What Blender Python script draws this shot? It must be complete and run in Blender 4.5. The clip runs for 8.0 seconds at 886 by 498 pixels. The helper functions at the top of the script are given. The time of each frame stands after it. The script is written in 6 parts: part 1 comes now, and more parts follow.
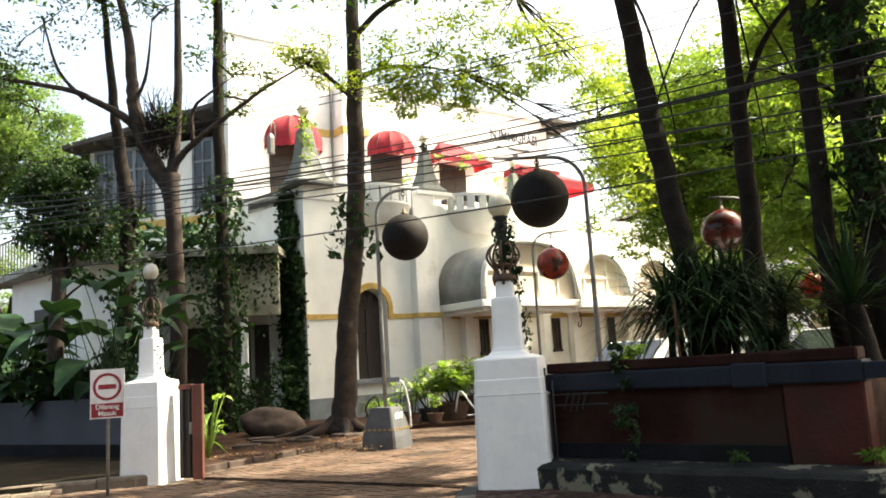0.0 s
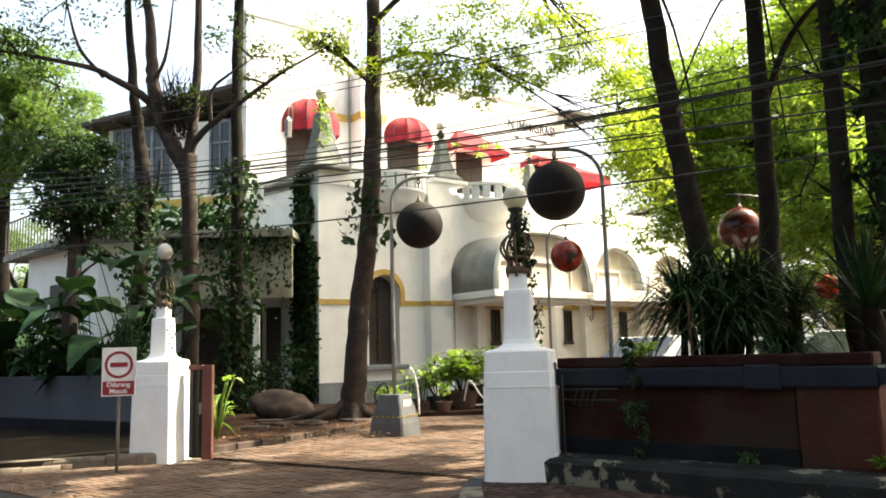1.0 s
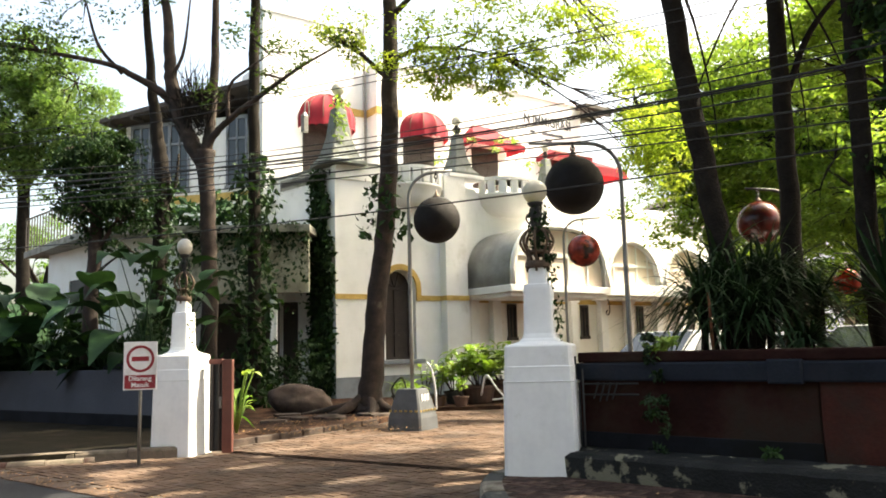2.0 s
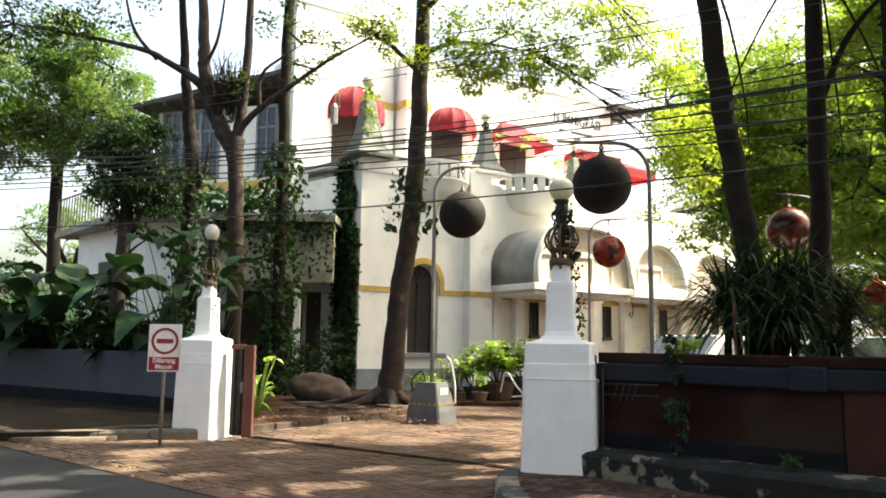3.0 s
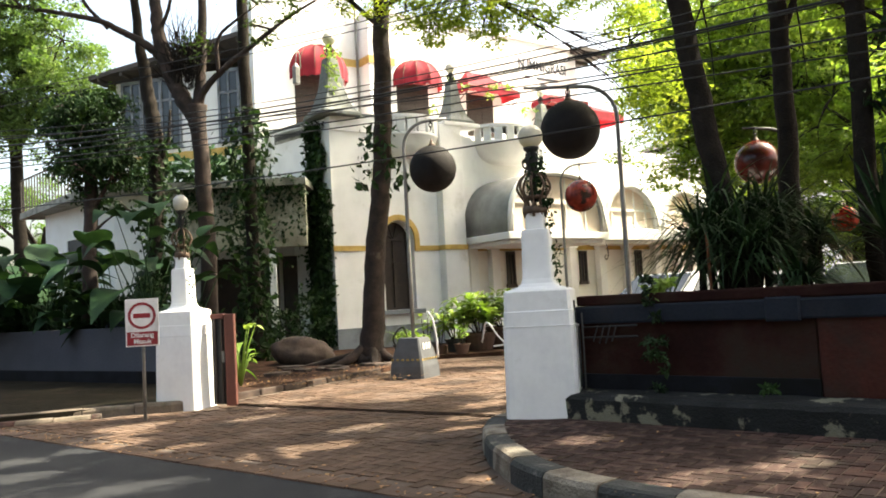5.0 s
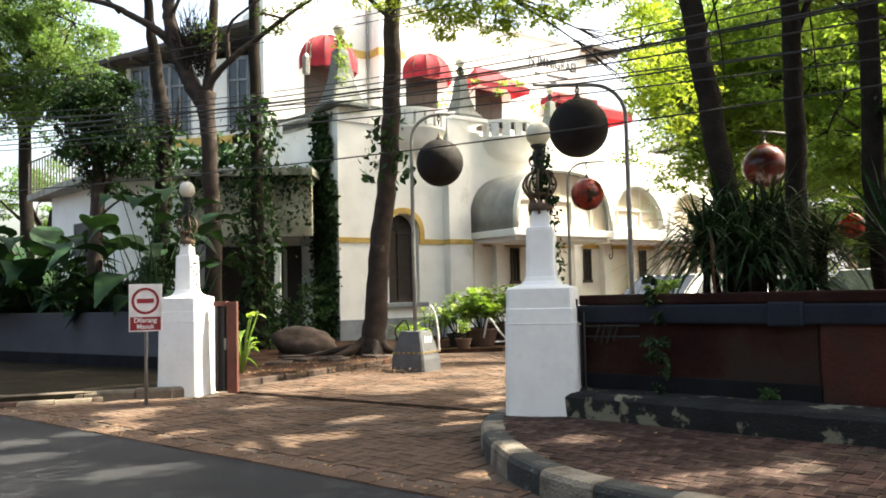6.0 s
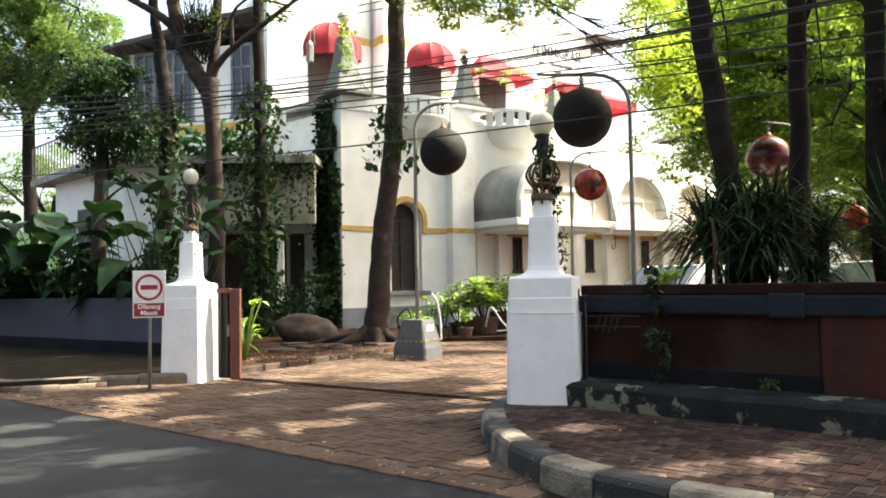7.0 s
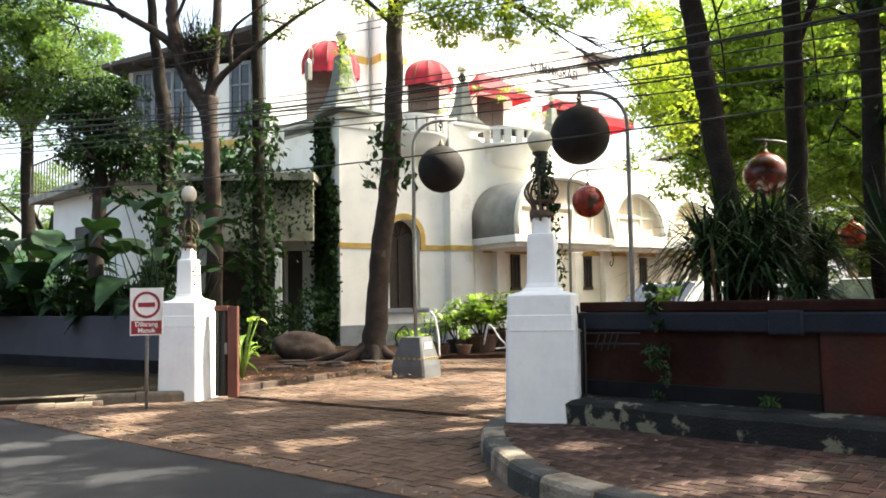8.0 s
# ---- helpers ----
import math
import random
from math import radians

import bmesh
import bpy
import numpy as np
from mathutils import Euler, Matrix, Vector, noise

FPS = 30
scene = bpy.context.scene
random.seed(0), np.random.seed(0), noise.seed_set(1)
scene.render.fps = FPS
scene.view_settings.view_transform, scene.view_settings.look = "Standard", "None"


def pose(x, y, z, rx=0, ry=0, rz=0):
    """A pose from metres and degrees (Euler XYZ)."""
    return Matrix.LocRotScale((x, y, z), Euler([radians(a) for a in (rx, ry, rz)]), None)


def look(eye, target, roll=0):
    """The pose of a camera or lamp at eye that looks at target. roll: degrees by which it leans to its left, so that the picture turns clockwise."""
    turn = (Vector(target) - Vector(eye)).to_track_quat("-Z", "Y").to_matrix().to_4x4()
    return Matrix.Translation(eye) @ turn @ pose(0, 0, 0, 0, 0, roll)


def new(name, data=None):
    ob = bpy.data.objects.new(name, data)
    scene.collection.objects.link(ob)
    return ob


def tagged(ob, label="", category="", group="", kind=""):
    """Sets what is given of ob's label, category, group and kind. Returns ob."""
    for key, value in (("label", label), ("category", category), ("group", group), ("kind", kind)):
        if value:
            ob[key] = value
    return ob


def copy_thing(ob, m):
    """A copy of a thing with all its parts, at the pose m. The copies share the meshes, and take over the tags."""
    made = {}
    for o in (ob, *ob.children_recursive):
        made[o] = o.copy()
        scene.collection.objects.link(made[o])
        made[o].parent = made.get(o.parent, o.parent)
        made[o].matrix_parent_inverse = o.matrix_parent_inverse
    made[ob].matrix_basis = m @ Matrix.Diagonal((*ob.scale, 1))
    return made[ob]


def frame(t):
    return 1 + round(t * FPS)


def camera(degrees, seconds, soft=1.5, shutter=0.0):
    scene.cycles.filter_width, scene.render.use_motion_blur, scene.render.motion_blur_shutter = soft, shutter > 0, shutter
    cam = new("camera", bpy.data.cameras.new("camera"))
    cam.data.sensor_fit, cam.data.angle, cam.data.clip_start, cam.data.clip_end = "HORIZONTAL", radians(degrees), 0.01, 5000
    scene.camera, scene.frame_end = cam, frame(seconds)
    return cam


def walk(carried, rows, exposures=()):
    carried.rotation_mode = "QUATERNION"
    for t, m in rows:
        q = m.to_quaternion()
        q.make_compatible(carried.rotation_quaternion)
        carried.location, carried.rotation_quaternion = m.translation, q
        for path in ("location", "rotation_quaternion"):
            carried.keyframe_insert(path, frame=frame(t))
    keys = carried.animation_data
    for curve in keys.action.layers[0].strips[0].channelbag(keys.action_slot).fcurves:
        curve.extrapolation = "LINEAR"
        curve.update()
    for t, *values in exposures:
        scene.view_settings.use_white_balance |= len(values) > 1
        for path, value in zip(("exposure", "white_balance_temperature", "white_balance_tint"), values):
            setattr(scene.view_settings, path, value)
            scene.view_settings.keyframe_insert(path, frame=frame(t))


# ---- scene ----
# ------------------------------------------------------------ camera
cam = camera(58.9, 8.0, soft=1.8)
# seconds, yaw, pitch, roll, and the small sway of the grip: a hand-held camera that turns on one spot
TURNS = [
    (0.0, 0.34, 8.52, 3.51, 0.06, -0.07, 1.59), (0.5, -2.36, 7.18, 2.23, 0.02, -0.05, 1.59), (1.0, 1.07, 7.67, 1.53, 0.06, -0.03, 1.62),
    (1.5, 1.91, 8.05, 0.3, 0.07, -0.01, 1.62), (1.7, 2.33, 7.8, 1.69, 0.04, -0.03, 1.62), (2.8, 2.19, 6.92, -0.51, -0.03, -0.04, 1.59),
    (3.0, 3.64, 7.03, -0.83, 0.0, -0.05, 1.59), (3.5, 1.64, 6.25, 2.59, 0.01, -0.03, 1.6), (4.0, 3.51, 6.59, 2.03, -0.01, -0.04, 1.59),
    (4.5, 2.54, 6.28, 1.96, 0.02, -0.03, 1.59), (4.7, 2.01, 4.81, 3.69, 0.0, -0.01, 1.59), (5.8, 2.95, 2.94, 0.64, 0.03, -0.01, 1.61),
    (6.0, 2.38, 3.26, 1.39, 0.01, -0.02, 1.6), (6.5, 2.21, 2.78, 0.98, 0.0, 0.0, 1.6), (7.0, 2.55, 2.45, 0.93, 0.01, -0.05, 1.6),
    (7.5, 1.87, 2.89, 1.96, 0.02, -0.02, 1.6), (8.0, 2.39, 3.7, 0.98, 0.0, -0.04, 1.6)]
walk(cam, [(t, pose(x, y, z, 90 + p, r, a)) for t, a, p, r, x, y, z in TURNS], exposures=[(0.0, 1.93, 7700, 4), (4.5, 1.94, 7600, 4), (8.0, 2.18, 7250, 5)])

# ------------------------------------------------------------ world and sun
SUN_AZ, SUN_EL = 72.0, 52.0          # clockwise from +y, degrees
world = bpy.data.worlds.new("sky")
scene.world = world
world.use_nodes = True
wn = world.node_tree.nodes
sky = wn.new("ShaderNodeTexSky")
sky.sky_type, sky.sun_disc = "NISHITA", False
sky.sun_elevation, sky.sun_rotation = radians(SUN_EL), radians(SUN_AZ)
sky.air_density, sky.dust_density = 1.0, 7.0
wn["Background"].inputs["Strength"].default_value = 0.17
world.node_tree.links.new(sky.outputs["Color"], wn["Background"].inputs["Color"])
sun = new("sun", bpy.data.lights.new("sun", "SUN"))
sun.data.energy, sun.data.angle, sun.data.color = 5.0, radians(0.6), (1.0, 0.95, 0.86)
sx = math.sin(radians(SUN_AZ)) * math.cos(radians(SUN_EL))
sy = math.cos(radians(SUN_AZ)) * math.cos(radians(SUN_EL))
sun.matrix_world = look((40 * sx, 40 * sy, 40 * math.sin(radians(SUN_EL))), (0, 0, 0))

# ------------------------------------------------------------ materials
def material(name, color, rough=0.7, dark=None, light=None, scale=3.0, fine=40.0, bump=0.15, metal=0.0,
             stain=None, stain_scale=0.8, stain_edge=(0.52, 0.62), by_object=0.0, by_island=0.0, translucent=0.0, spec=0.5):
    """A surface with variation at two scales: broad mottling, fine grain, and an optional layer of stain or wear."""
    m = bpy.data.materials.new(name)
    m.use_nodes = True
    nt = m.node_tree
    n, l = nt.nodes, nt.links
    b = n["Principled BSDF"]
    tc = n.new("ShaderNodeTexCoord")
    dark = dark or tuple(c * 0.72 for c in color)
    light = light or tuple(min(1, c * 1.18) for c in color)
    big = n.new("ShaderNodeTexNoise")
    big.inputs["Scale"].default_value, big.inputs["Detail"].default_value = scale, 5
    l.new(tc.outputs["Object"], big.inputs["Vector"])
    ramp = n.new("ShaderNodeValToRGB")
    ramp.color_ramp.elements[0].position, ramp.color_ramp.elements[0].color = 0.32, (*dark, 1)
    ramp.color_ramp.elements[1].position, ramp.color_ramp.elements[1].color = 0.68, (*light, 1)
    mid = ramp.color_ramp.elements.new(0.5)
    mid.color = (*color, 1)
    l.new(big.outputs["Fac"], ramp.inputs["Fac"])
    small = n.new("ShaderNodeTexNoise")
    small.inputs["Scale"].default_value, small.inputs["Detail"].default_value = fine, 4
    l.new(tc.outputs["Object"], small.inputs["Vector"])
    grain = n.new("ShaderNodeMix")
    grain.data_type, grain.blend_type = "RGBA", "OVERLAY"
    grain.inputs["Factor"].default_value = 0.3
    l.new(ramp.outputs["Color"], grain.inputs[6])
    l.new(small.outputs["Fac"], grain.inputs[7])
    out = grain.outputs[2]
    if stain:
        st = n.new("ShaderNodeTexNoise")
        st.inputs["Scale"].default_value, st.inputs["Detail"].default_value, st.inputs["Roughness"].default_value = stain_scale, 8, 0.65
        l.new(tc.outputs["Object"], st.inputs["Vector"])
        sr = n.new("ShaderNodeMapRange")
        sr.inputs["From Min"].default_value, sr.inputs["From Max"].default_value = stain_edge
        l.new(st.outputs["Fac"], sr.inputs["Value"])
        mx = n.new("ShaderNodeMix")
        mx.data_type = "RGBA"
        l.new(sr.outputs["Result"], mx.inputs["Factor"])
        l.new(out, mx.inputs[6])
        mx.inputs[7].default_value = (*stain, 1)
        out = mx.outputs[2]
    for amount, node, socket in ((by_object, "ShaderNodeObjectInfo", "Random"), (by_island, "ShaderNodeNewGeometry", "Random Per Island")):
        if amount:
            info = n.new(node)
            vr = n.new("ShaderNodeMapRange")
            vr.inputs["To Min"].default_value, vr.inputs["To Max"].default_value = 1 - amount, 1 + amount
            l.new(info.outputs[socket], vr.inputs["Value"])
            hs = n.new("ShaderNodeHueSaturation")
            l.new(vr.outputs["Result"], hs.inputs["Value"])
            l.new(out, hs.inputs["Color"])
            out = hs.outputs["Color"]
    l.new(out, b.inputs["Base Color"])
    b.inputs["Roughness"].default_value, b.inputs["Metallic"].default_value = rough, metal
    b.inputs["Specular IOR Level"].default_value = spec
    if bump:
        bp = n.new("ShaderNodeBump")
        bp.inputs["Strength"].default_value, bp.inputs["Distance"].default_value = bump, 0.02
        l.new(small.outputs["Fac"], bp.inputs["Height"])
        l.new(bp.outputs["Normal"], b.inputs["Normal"])
    if translucent:
        tr = n.new("ShaderNodeBsdfTranslucent")
        warm = n.new("ShaderNodeMix")
        warm.data_type, warm.blend_type = "RGBA", "MULTIPLY"
        warm.inputs["Factor"].default_value = 1.0
        l.new(out, warm.inputs[6])
        warm.inputs[7].default_value = (1.0, 1.0, 0.5, 1)
        l.new(warm.outputs[2], tr.inputs["Color"])
        ms = n.new("ShaderNodeMixShader")
        ms.inputs["Fac"].default_value = translucent
        l.new(b.outputs[0], ms.inputs[1])
        l.new(tr.outputs[0], ms.inputs[2])
        l.new(ms.outputs[0], n["Material Output"].inputs["Surface"])
    return m


WHITE = material("white_limewash", (0.8, 0.8, 0.79), 0.8, (0.73, 0.73, 0.72), (0.84, 0.84, 0.83), 1.2, 30, 0.12, stain=(0.5, 0.49, 0.43), stain_scale=1.1, stain_edge=(0.6, 0.85))
PILLAR = material("white_pillar_paint", (0.83, 0.83, 0.83), 0.6, (0.79, 0.79, 0.8), (0.86, 0.86, 0.86), 2.5, 14, 0.05, stain=(0.45, 0.42, 0.34), stain_scale=2.2, stain_edge=(0.62, 0.9))
CREAM = material("cream_plaster", (0.81, 0.79, 0.745), 0.8, (0.77, 0.745, 0.69), (0.83, 0.815, 0.78), 1.5, 30, 0.1, stain=(0.5, 0.42, 0.33), stain_scale=1.5, stain_edge=(0.6, 0.85))
PEACH = material("peach_plaster", (0.78, 0.66, 0.56), 0.8, (0.72, 0.6, 0.5), (0.8, 0.7, 0.61), 1.5, 30, 0.1)
OCHRE = material("ochre_band", (0.5, 0.33, 0.09), 0.7, (0.4, 0.26, 0.07), (0.58, 0.4, 0.13), 3, 30, 0.1)
FOOTGREY = material("grey_foot_paint", (0.068, 0.072, 0.08), 0.7, scale=3, stain=(0.05, 0.05, 0.05), stain_edge=(0.55, 0.7))
GREYPLINTH = material("grey_plinth_paint", (0.2, 0.22, 0.25), 0.7, scale=2, stain=(0.1, 0.11, 0.1), stain_edge=(0.55, 0.7))
FINIAL = material("weathered_finial", (0.14, 0.155, 0.15), 0.8, scale=3, stain=(0.09, 0.1, 0.08), stain_scale=3, stain_edge=(0.5, 0.62))
WOODDARK = material("dark_brown_wood", (0.026, 0.016, 0.013), 0.6, scale=6, fine=60)
WOODRUST = material("dull_rusty_rail", (0.022, 0.014, 0.01), 0.95, scale=6, fine=60, spec=0.05)
REDCANVAS = material("red_canvas", (0.27, 0.011, 0.028), 0.85, (0.18, 0.008, 0.018), (0.36, 0.02, 0.04), 1.3, 60, 0.1, translucent=0.25)
GREYCANVAS = material("grey_metal_sheet", (0.27, 0.27, 0.26), 0.7, (0.22, 0.22, 0.21), (0.32, 0.32, 0.31), 2, 30, 0.1, stain=(0.2, 0.19, 0.16), stain_edge=(0.56, 0.75))
ROOF = material("dark_roof_tile", (0.07, 0.06, 0.055), 0.8, scale=3, by_island=0.3)
EAVE = material("grey_eave_boards", (0.06, 0.052, 0.047), 0.8, scale=3)
SLAB = material("stained_concrete_slab", (0.3, 0.29, 0.25), 0.85, scale=1.5, stain=(0.12, 0.12, 0.09), stain_scale=1.2, stain_edge=(0.48, 0.62))
STAINEDCREAM = material("stained_cream_plaster", (0.42, 0.4, 0.31), 0.85, (0.3, 0.28, 0.21), (0.52, 0.5, 0.41), 1.2, 30, 0.3, stain=(0.1, 0.1, 0.06), stain_scale=1.6, stain_edge=(0.5, 0.68))
# near-black fill that paints the gloom of doorway and frieze holes
DIM = material("painted_dim_interior", (0.03, 0.03, 0.03), 0.6, bump=0)
ASPHALT = material("asphalt", (0.027, 0.028, 0.031), 0.9, (0.019, 0.02, 0.023), (0.039, 0.04, 0.042), 0.7, 90, 0.5, stain=(0.1, 0.1, 0.1), stain_scale=0.6, stain_edge=(0.55, 0.8), spec=0.15)
EARTH = material("red_brown_earth", (0.046, 0.025, 0.017), 0.95, (0.024, 0.013, 0.01), (0.085, 0.046, 0.03), 2.5, 35, 0.8, spec=0.08)
JOINT = material("sandy_joint", (0.085, 0.06, 0.045), 0.95, scale=4, fine=60, bump=0.5)
PAVER = material("brown_clay_paver", (0.092, 0.059, 0.042), 0.9, (0.052, 0.036, 0.028), (0.14, 0.094, 0.07), 1.3, 50, 0.5, stain=(0.12, 0.09, 0.074), stain_scale=1.0, stain_edge=(0.5, 0.7), by_object=0.2, by_island=0.0, spec=0.15)
PAVERFAR = material("brown_clay_paver_far", (0.092, 0.059, 0.042), 0.9, (0.052, 0.036, 0.028), (0.14, 0.094, 0.07), 1.3, 50, 0.5, stain=(0.12, 0.09, 0.074), stain_scale=1.0, stain_edge=(0.5, 0.7), by_object=0.0, by_island=0.2, spec=0.15)
BRICKPAVE = material("worn_brick_paver", (0.054, 0.033, 0.028), 0.9, (0.03, 0.022, 0.021), (0.09, 0.05, 0.041), 2.3, 50, 0.5, stain=(0.085, 0.068, 0.055), stain_scale=1.6, stain_edge=(0.5, 0.62), by_object=0.5, by_island=0.0, spec=0.12)
BRICKPAVEFAR = material("worn_brick_paver_far", (0.054, 0.033, 0.028), 0.9, (0.03, 0.022, 0.021), (0.09, 0.05, 0.041), 2.3, 50, 0.5, stain=(0.085, 0.068, 0.055), stain_scale=1.6, stain_edge=(0.5, 0.62), by_object=0.0, by_island=0.5, spec=0.12)
KERBWHITE = material("worn_white_kerb_paint", (0.22, 0.193, 0.155), 0.9, scale=4, bump=0.9, stain=(0.1, 0.075, 0.055), stain_scale=3.4, stain_edge=(0.45, 0.62))
KERBBLACK = material("worn_black_kerb_paint", (0.026, 0.029, 0.029), 0.8, scale=4, bump=0.6, stain=(0.2, 0.18, 0.15), stain_scale=4, stain_edge=(0.56, 0.68))
CONCRETE = material("old_concrete_kerb", (0.16, 0.125, 0.095), 0.95, scale=3, bump=0.6, stain=(0.1, 0.085, 0.06), stain_scale=3, stain_edge=(0.5, 0.66))
WALLGREY = material("slate_blue_wall_paint", (0.066, 0.072, 0.092), 0.75, (0.055, 0.061, 0.078), (0.077, 0.084, 0.106), 0.8, 25, 0.2, spec=0.2)
# mossy paving, with tree shade also put into its near-black base colour
PAVEDARK = material("shade_dark_mossy_paving", (0.02, 0.017, 0.012), 0.95, scale=2, bump=0.9, stain=(0.05, 0.036, 0.026), stain_scale=1.5, stain_edge=(0.55, 0.75), spec=0.05)
WALLBASE = material("dark_wall_base", (0.014, 0.015, 0.019), 0.85, scale=2, stain=(0.012, 0.012, 0.012), spec=0.08)
BRICKRED = material("dark_red_wall_paint", (0.032, 0.011, 0.009), 0.9, (0.018, 0.008, 0.007), (0.05, 0.016, 0.012), 0.9, 22, 0.4, stain=(0.035, 0.026, 0.02), stain_scale=0.9, stain_edge=(0.45, 0.65), spec=0.1)
PIERRED = material("faded_red_pier_paint", (0.06, 0.02, 0.015), 0.85, (0.038, 0.014, 0.011), (0.085, 0.028, 0.021), 1.4, 22, 0.4, stain=(0.04, 0.028, 0.022), stain_scale=1.2, stain_edge=(0.5, 0.7), spec=0.12)
NAVY = material("navy_coping_paint", (0.017, 0.021, 0.03), 0.8, scale=2, bump=0.2, stain=(0.03, 0.03, 0.034), stain_edge=(0.5, 0.7), spec=0.15)
PEEL = material("peeling_black_paint", (0.022, 0.023, 0.023), 0.85, scale=3, bump=0.7, stain=(0.2, 0.19, 0.14), stain_scale=2.3, stain_edge=(0.55, 0.585), spec=0.15)
GATE = material("rust_red_gate_paint", (0.12, 0.035, 0.025), 0.6, scale=3, stain=(0.07, 0.03, 0.02), stain_edge=(0.5, 0.7))
IRON = material("rusty_wrought_iron", (0.1, 0.065, 0.045), 0.65, scale=12, metal=0.4)
DARKIRON = material("black_iron", (0.03, 0.03, 0.03), 0.6, scale=12, metal=0.3)
STEEL = material("grey_painted_steel", (0.2, 0.195, 0.185), 0.5, scale=6, metal=0.3, stain=(0.15, 0.12, 0.09), stain_edge=(0.56, 0.7))
CABLE = material("black_cable", (0.02, 0.02, 0.02), 0.6, bump=0)
GLOBE = material("opal_globe_glass", (0.62, 0.6, 0.57), 0.35, scale=4, bump=0.03, translucent=0.25)
BALLDARK = material("dark_woven_ball", (0.014, 0.011, 0.011), 0.7, scale=5, fine=70, bump=0.6, translucent=0.12, spec=0.2)
BALLRED = material("mottled_red_ball", (0.32, 0.035, 0.025), 0.15, (0.09, 0.014, 0.01), (0.5, 0.08, 0.055), 3.0, 40, 0.3, stain=(0.035, 0.015, 0.012), stain_scale=2.2, stain_edge=(0.5, 0.58), translucent=0.35)
BALLGLOSS = material("glossy_dark_red_ball", (0.04, 0.008, 0.007), 0.16, (0.012, 0.004, 0.004), (0.1, 0.012, 0.009), 2.0, 40, 0.1, translucent=0.12, spec=0.3)
SIGNWHITE = material("white_sign_sheet", (0.72, 0.7, 0.7), 0.4, bump=0.03)
SIGNRED = material("sign_red", (0.24, 0.015, 0.024), 0.4, bump=0.02)
ROCKM = material("brown_boulder", (0.06, 0.04, 0.031), 0.9, (0.03, 0.02, 0.016), (0.1, 0.07, 0.055), 3, 25, 0.8)
BARK = material("brown_bark", (0.03, 0.019, 0.015), 0.95, (0.015, 0.01, 0.0085), (0.052, 0.032, 0.025), 4, 28, 1.0, stain=(0.1, 0.085, 0.07), stain_scale=2, stain_edge=(0.62, 0.72))
BARKDARK = material("dark_bark", (0.02, 0.016, 0.013), 0.95, scale=5, fine=28, bump=1.0, spec=0.15)
LEAFOLIVE = material("olive_leaf", (0.06, 0.105, 0.025), 0.6, (0.04, 0.075, 0.018), (0.1, 0.15, 0.035), 1.0, 5, 0, by_island=0.4, translucent=0.4, spec=0.2)
LEAFLIME = material("sunny_leaf", (0.27, 0.36, 0.06), 0.6, (0.2, 0.29, 0.045), (0.38, 0.45, 0.1), 1.0, 5, 0, by_island=0.3, translucent=0.72)
LEAFSPRING = material("spring_green_leaf", (0.185, 0.29, 0.06), 0.6, (0.13, 0.23, 0.042), (0.27, 0.37, 0.095), 1.0, 5, 0, by_island=0.3, translucent=0.72)
LEAFPALE = material("pale_green_leaf", (0.13, 0.22, 0.07), 0.6, (0.09, 0.17, 0.05), (0.2, 0.29, 0.1), 1.0, 5, 0, by_island=0.35, translucent=0.6)
LEAFMID = material("mid_green_leaf", (0.09, 0.19, 0.03), 0.5, (0.06, 0.14, 0.022), (0.14, 0.25, 0.04), 1.0, 5, 0, by_island=0.35, translucent=0.5)
LEAFDARK = material("dark_ivy_leaf", (0.019, 0.044, 0.015), 0.65, (0.013, 0.032, 0.011), (0.034, 0.074, 0.021), 2.0, 5, 0, by_island=0.4, translucent=0.25, spec=0.2)
LEAFBIG = material("broad_garden_leaf", (0.02, 0.05, 0.022), 0.6, (0.013, 0.035, 0.016), (0.034, 0.075, 0.03), 2.0, 8, 0.05, by_object=0.35, translucent=0.18, spec=0.15)
LEAFPOT = material("bright_potted_leaf", (0.25, 0.38, 0.08), 0.4, (0.16, 0.29, 0.055), (0.4, 0.5, 0.17), 2.0, 8, 0, by_island=0.35, translucent=0.4)
LEAFSTRAP = material("strap_leaf", (0.018, 0.042, 0.015), 0.55, (0.011, 0.027, 0.011), (0.034, 0.068, 0.022), 2.0, 8, 0, by_island=0.5, translucent=0.15, spec=0.25)
LITTERM = material("dry_leaf_litter", (0.28, 0.15, 0.07), 0.9, (0.15, 0.08, 0.04), (0.4, 0.25, 0.11), 3, 10, 0, by_island=0.4)
STAKE = material("rusty_orange_stake", (0.16, 0.055, 0.022), 0.8, scale=10)
TERRA = material("terracotta_pot", (0.1, 0.055, 0.04), 0.85, scale=5)
POTBLACK = material("black_plastic_pot", (0.03, 0.03, 0.032), 0.5, bump=0.05)
CARWHITE = material("pearl_white_car_paint", (0.7, 0.71, 0.72), 0.25, bump=0)
CARGREY = material("silver_car_paint", (0.42, 0.44, 0.46), 0.25, metal=0.4, bump=0)
RUBBER = material("black_rubber", (0.02, 0.02, 0.02), 0.8, bump=0.1)
GLASSDARK = material("dark_glass", (0.02, 0.025, 0.03), 0.06, bump=0)
YELLOW = material("warning_yellow", (0.28, 0.19, 0.05), 0.6)
FARWHITE = material("pale_blue_house_paint", (0.62, 0.66, 0.72), 0.8, scale=1)
INK = material("dark_blue_lettering", (0.02, 0.024, 0.04), 0.6, bump=0)


# ------------------------------------------------------------ mesh helpers
def vadd(bm, vs, fs, m=None):
    vv = [bm.verts.new(m @ Vector(v) if m else v) for v in vs]
    for f in fs:
        try:
            bm.faces.new([vv[i] for i in f])
        except ValueError:
            pass
    return vv


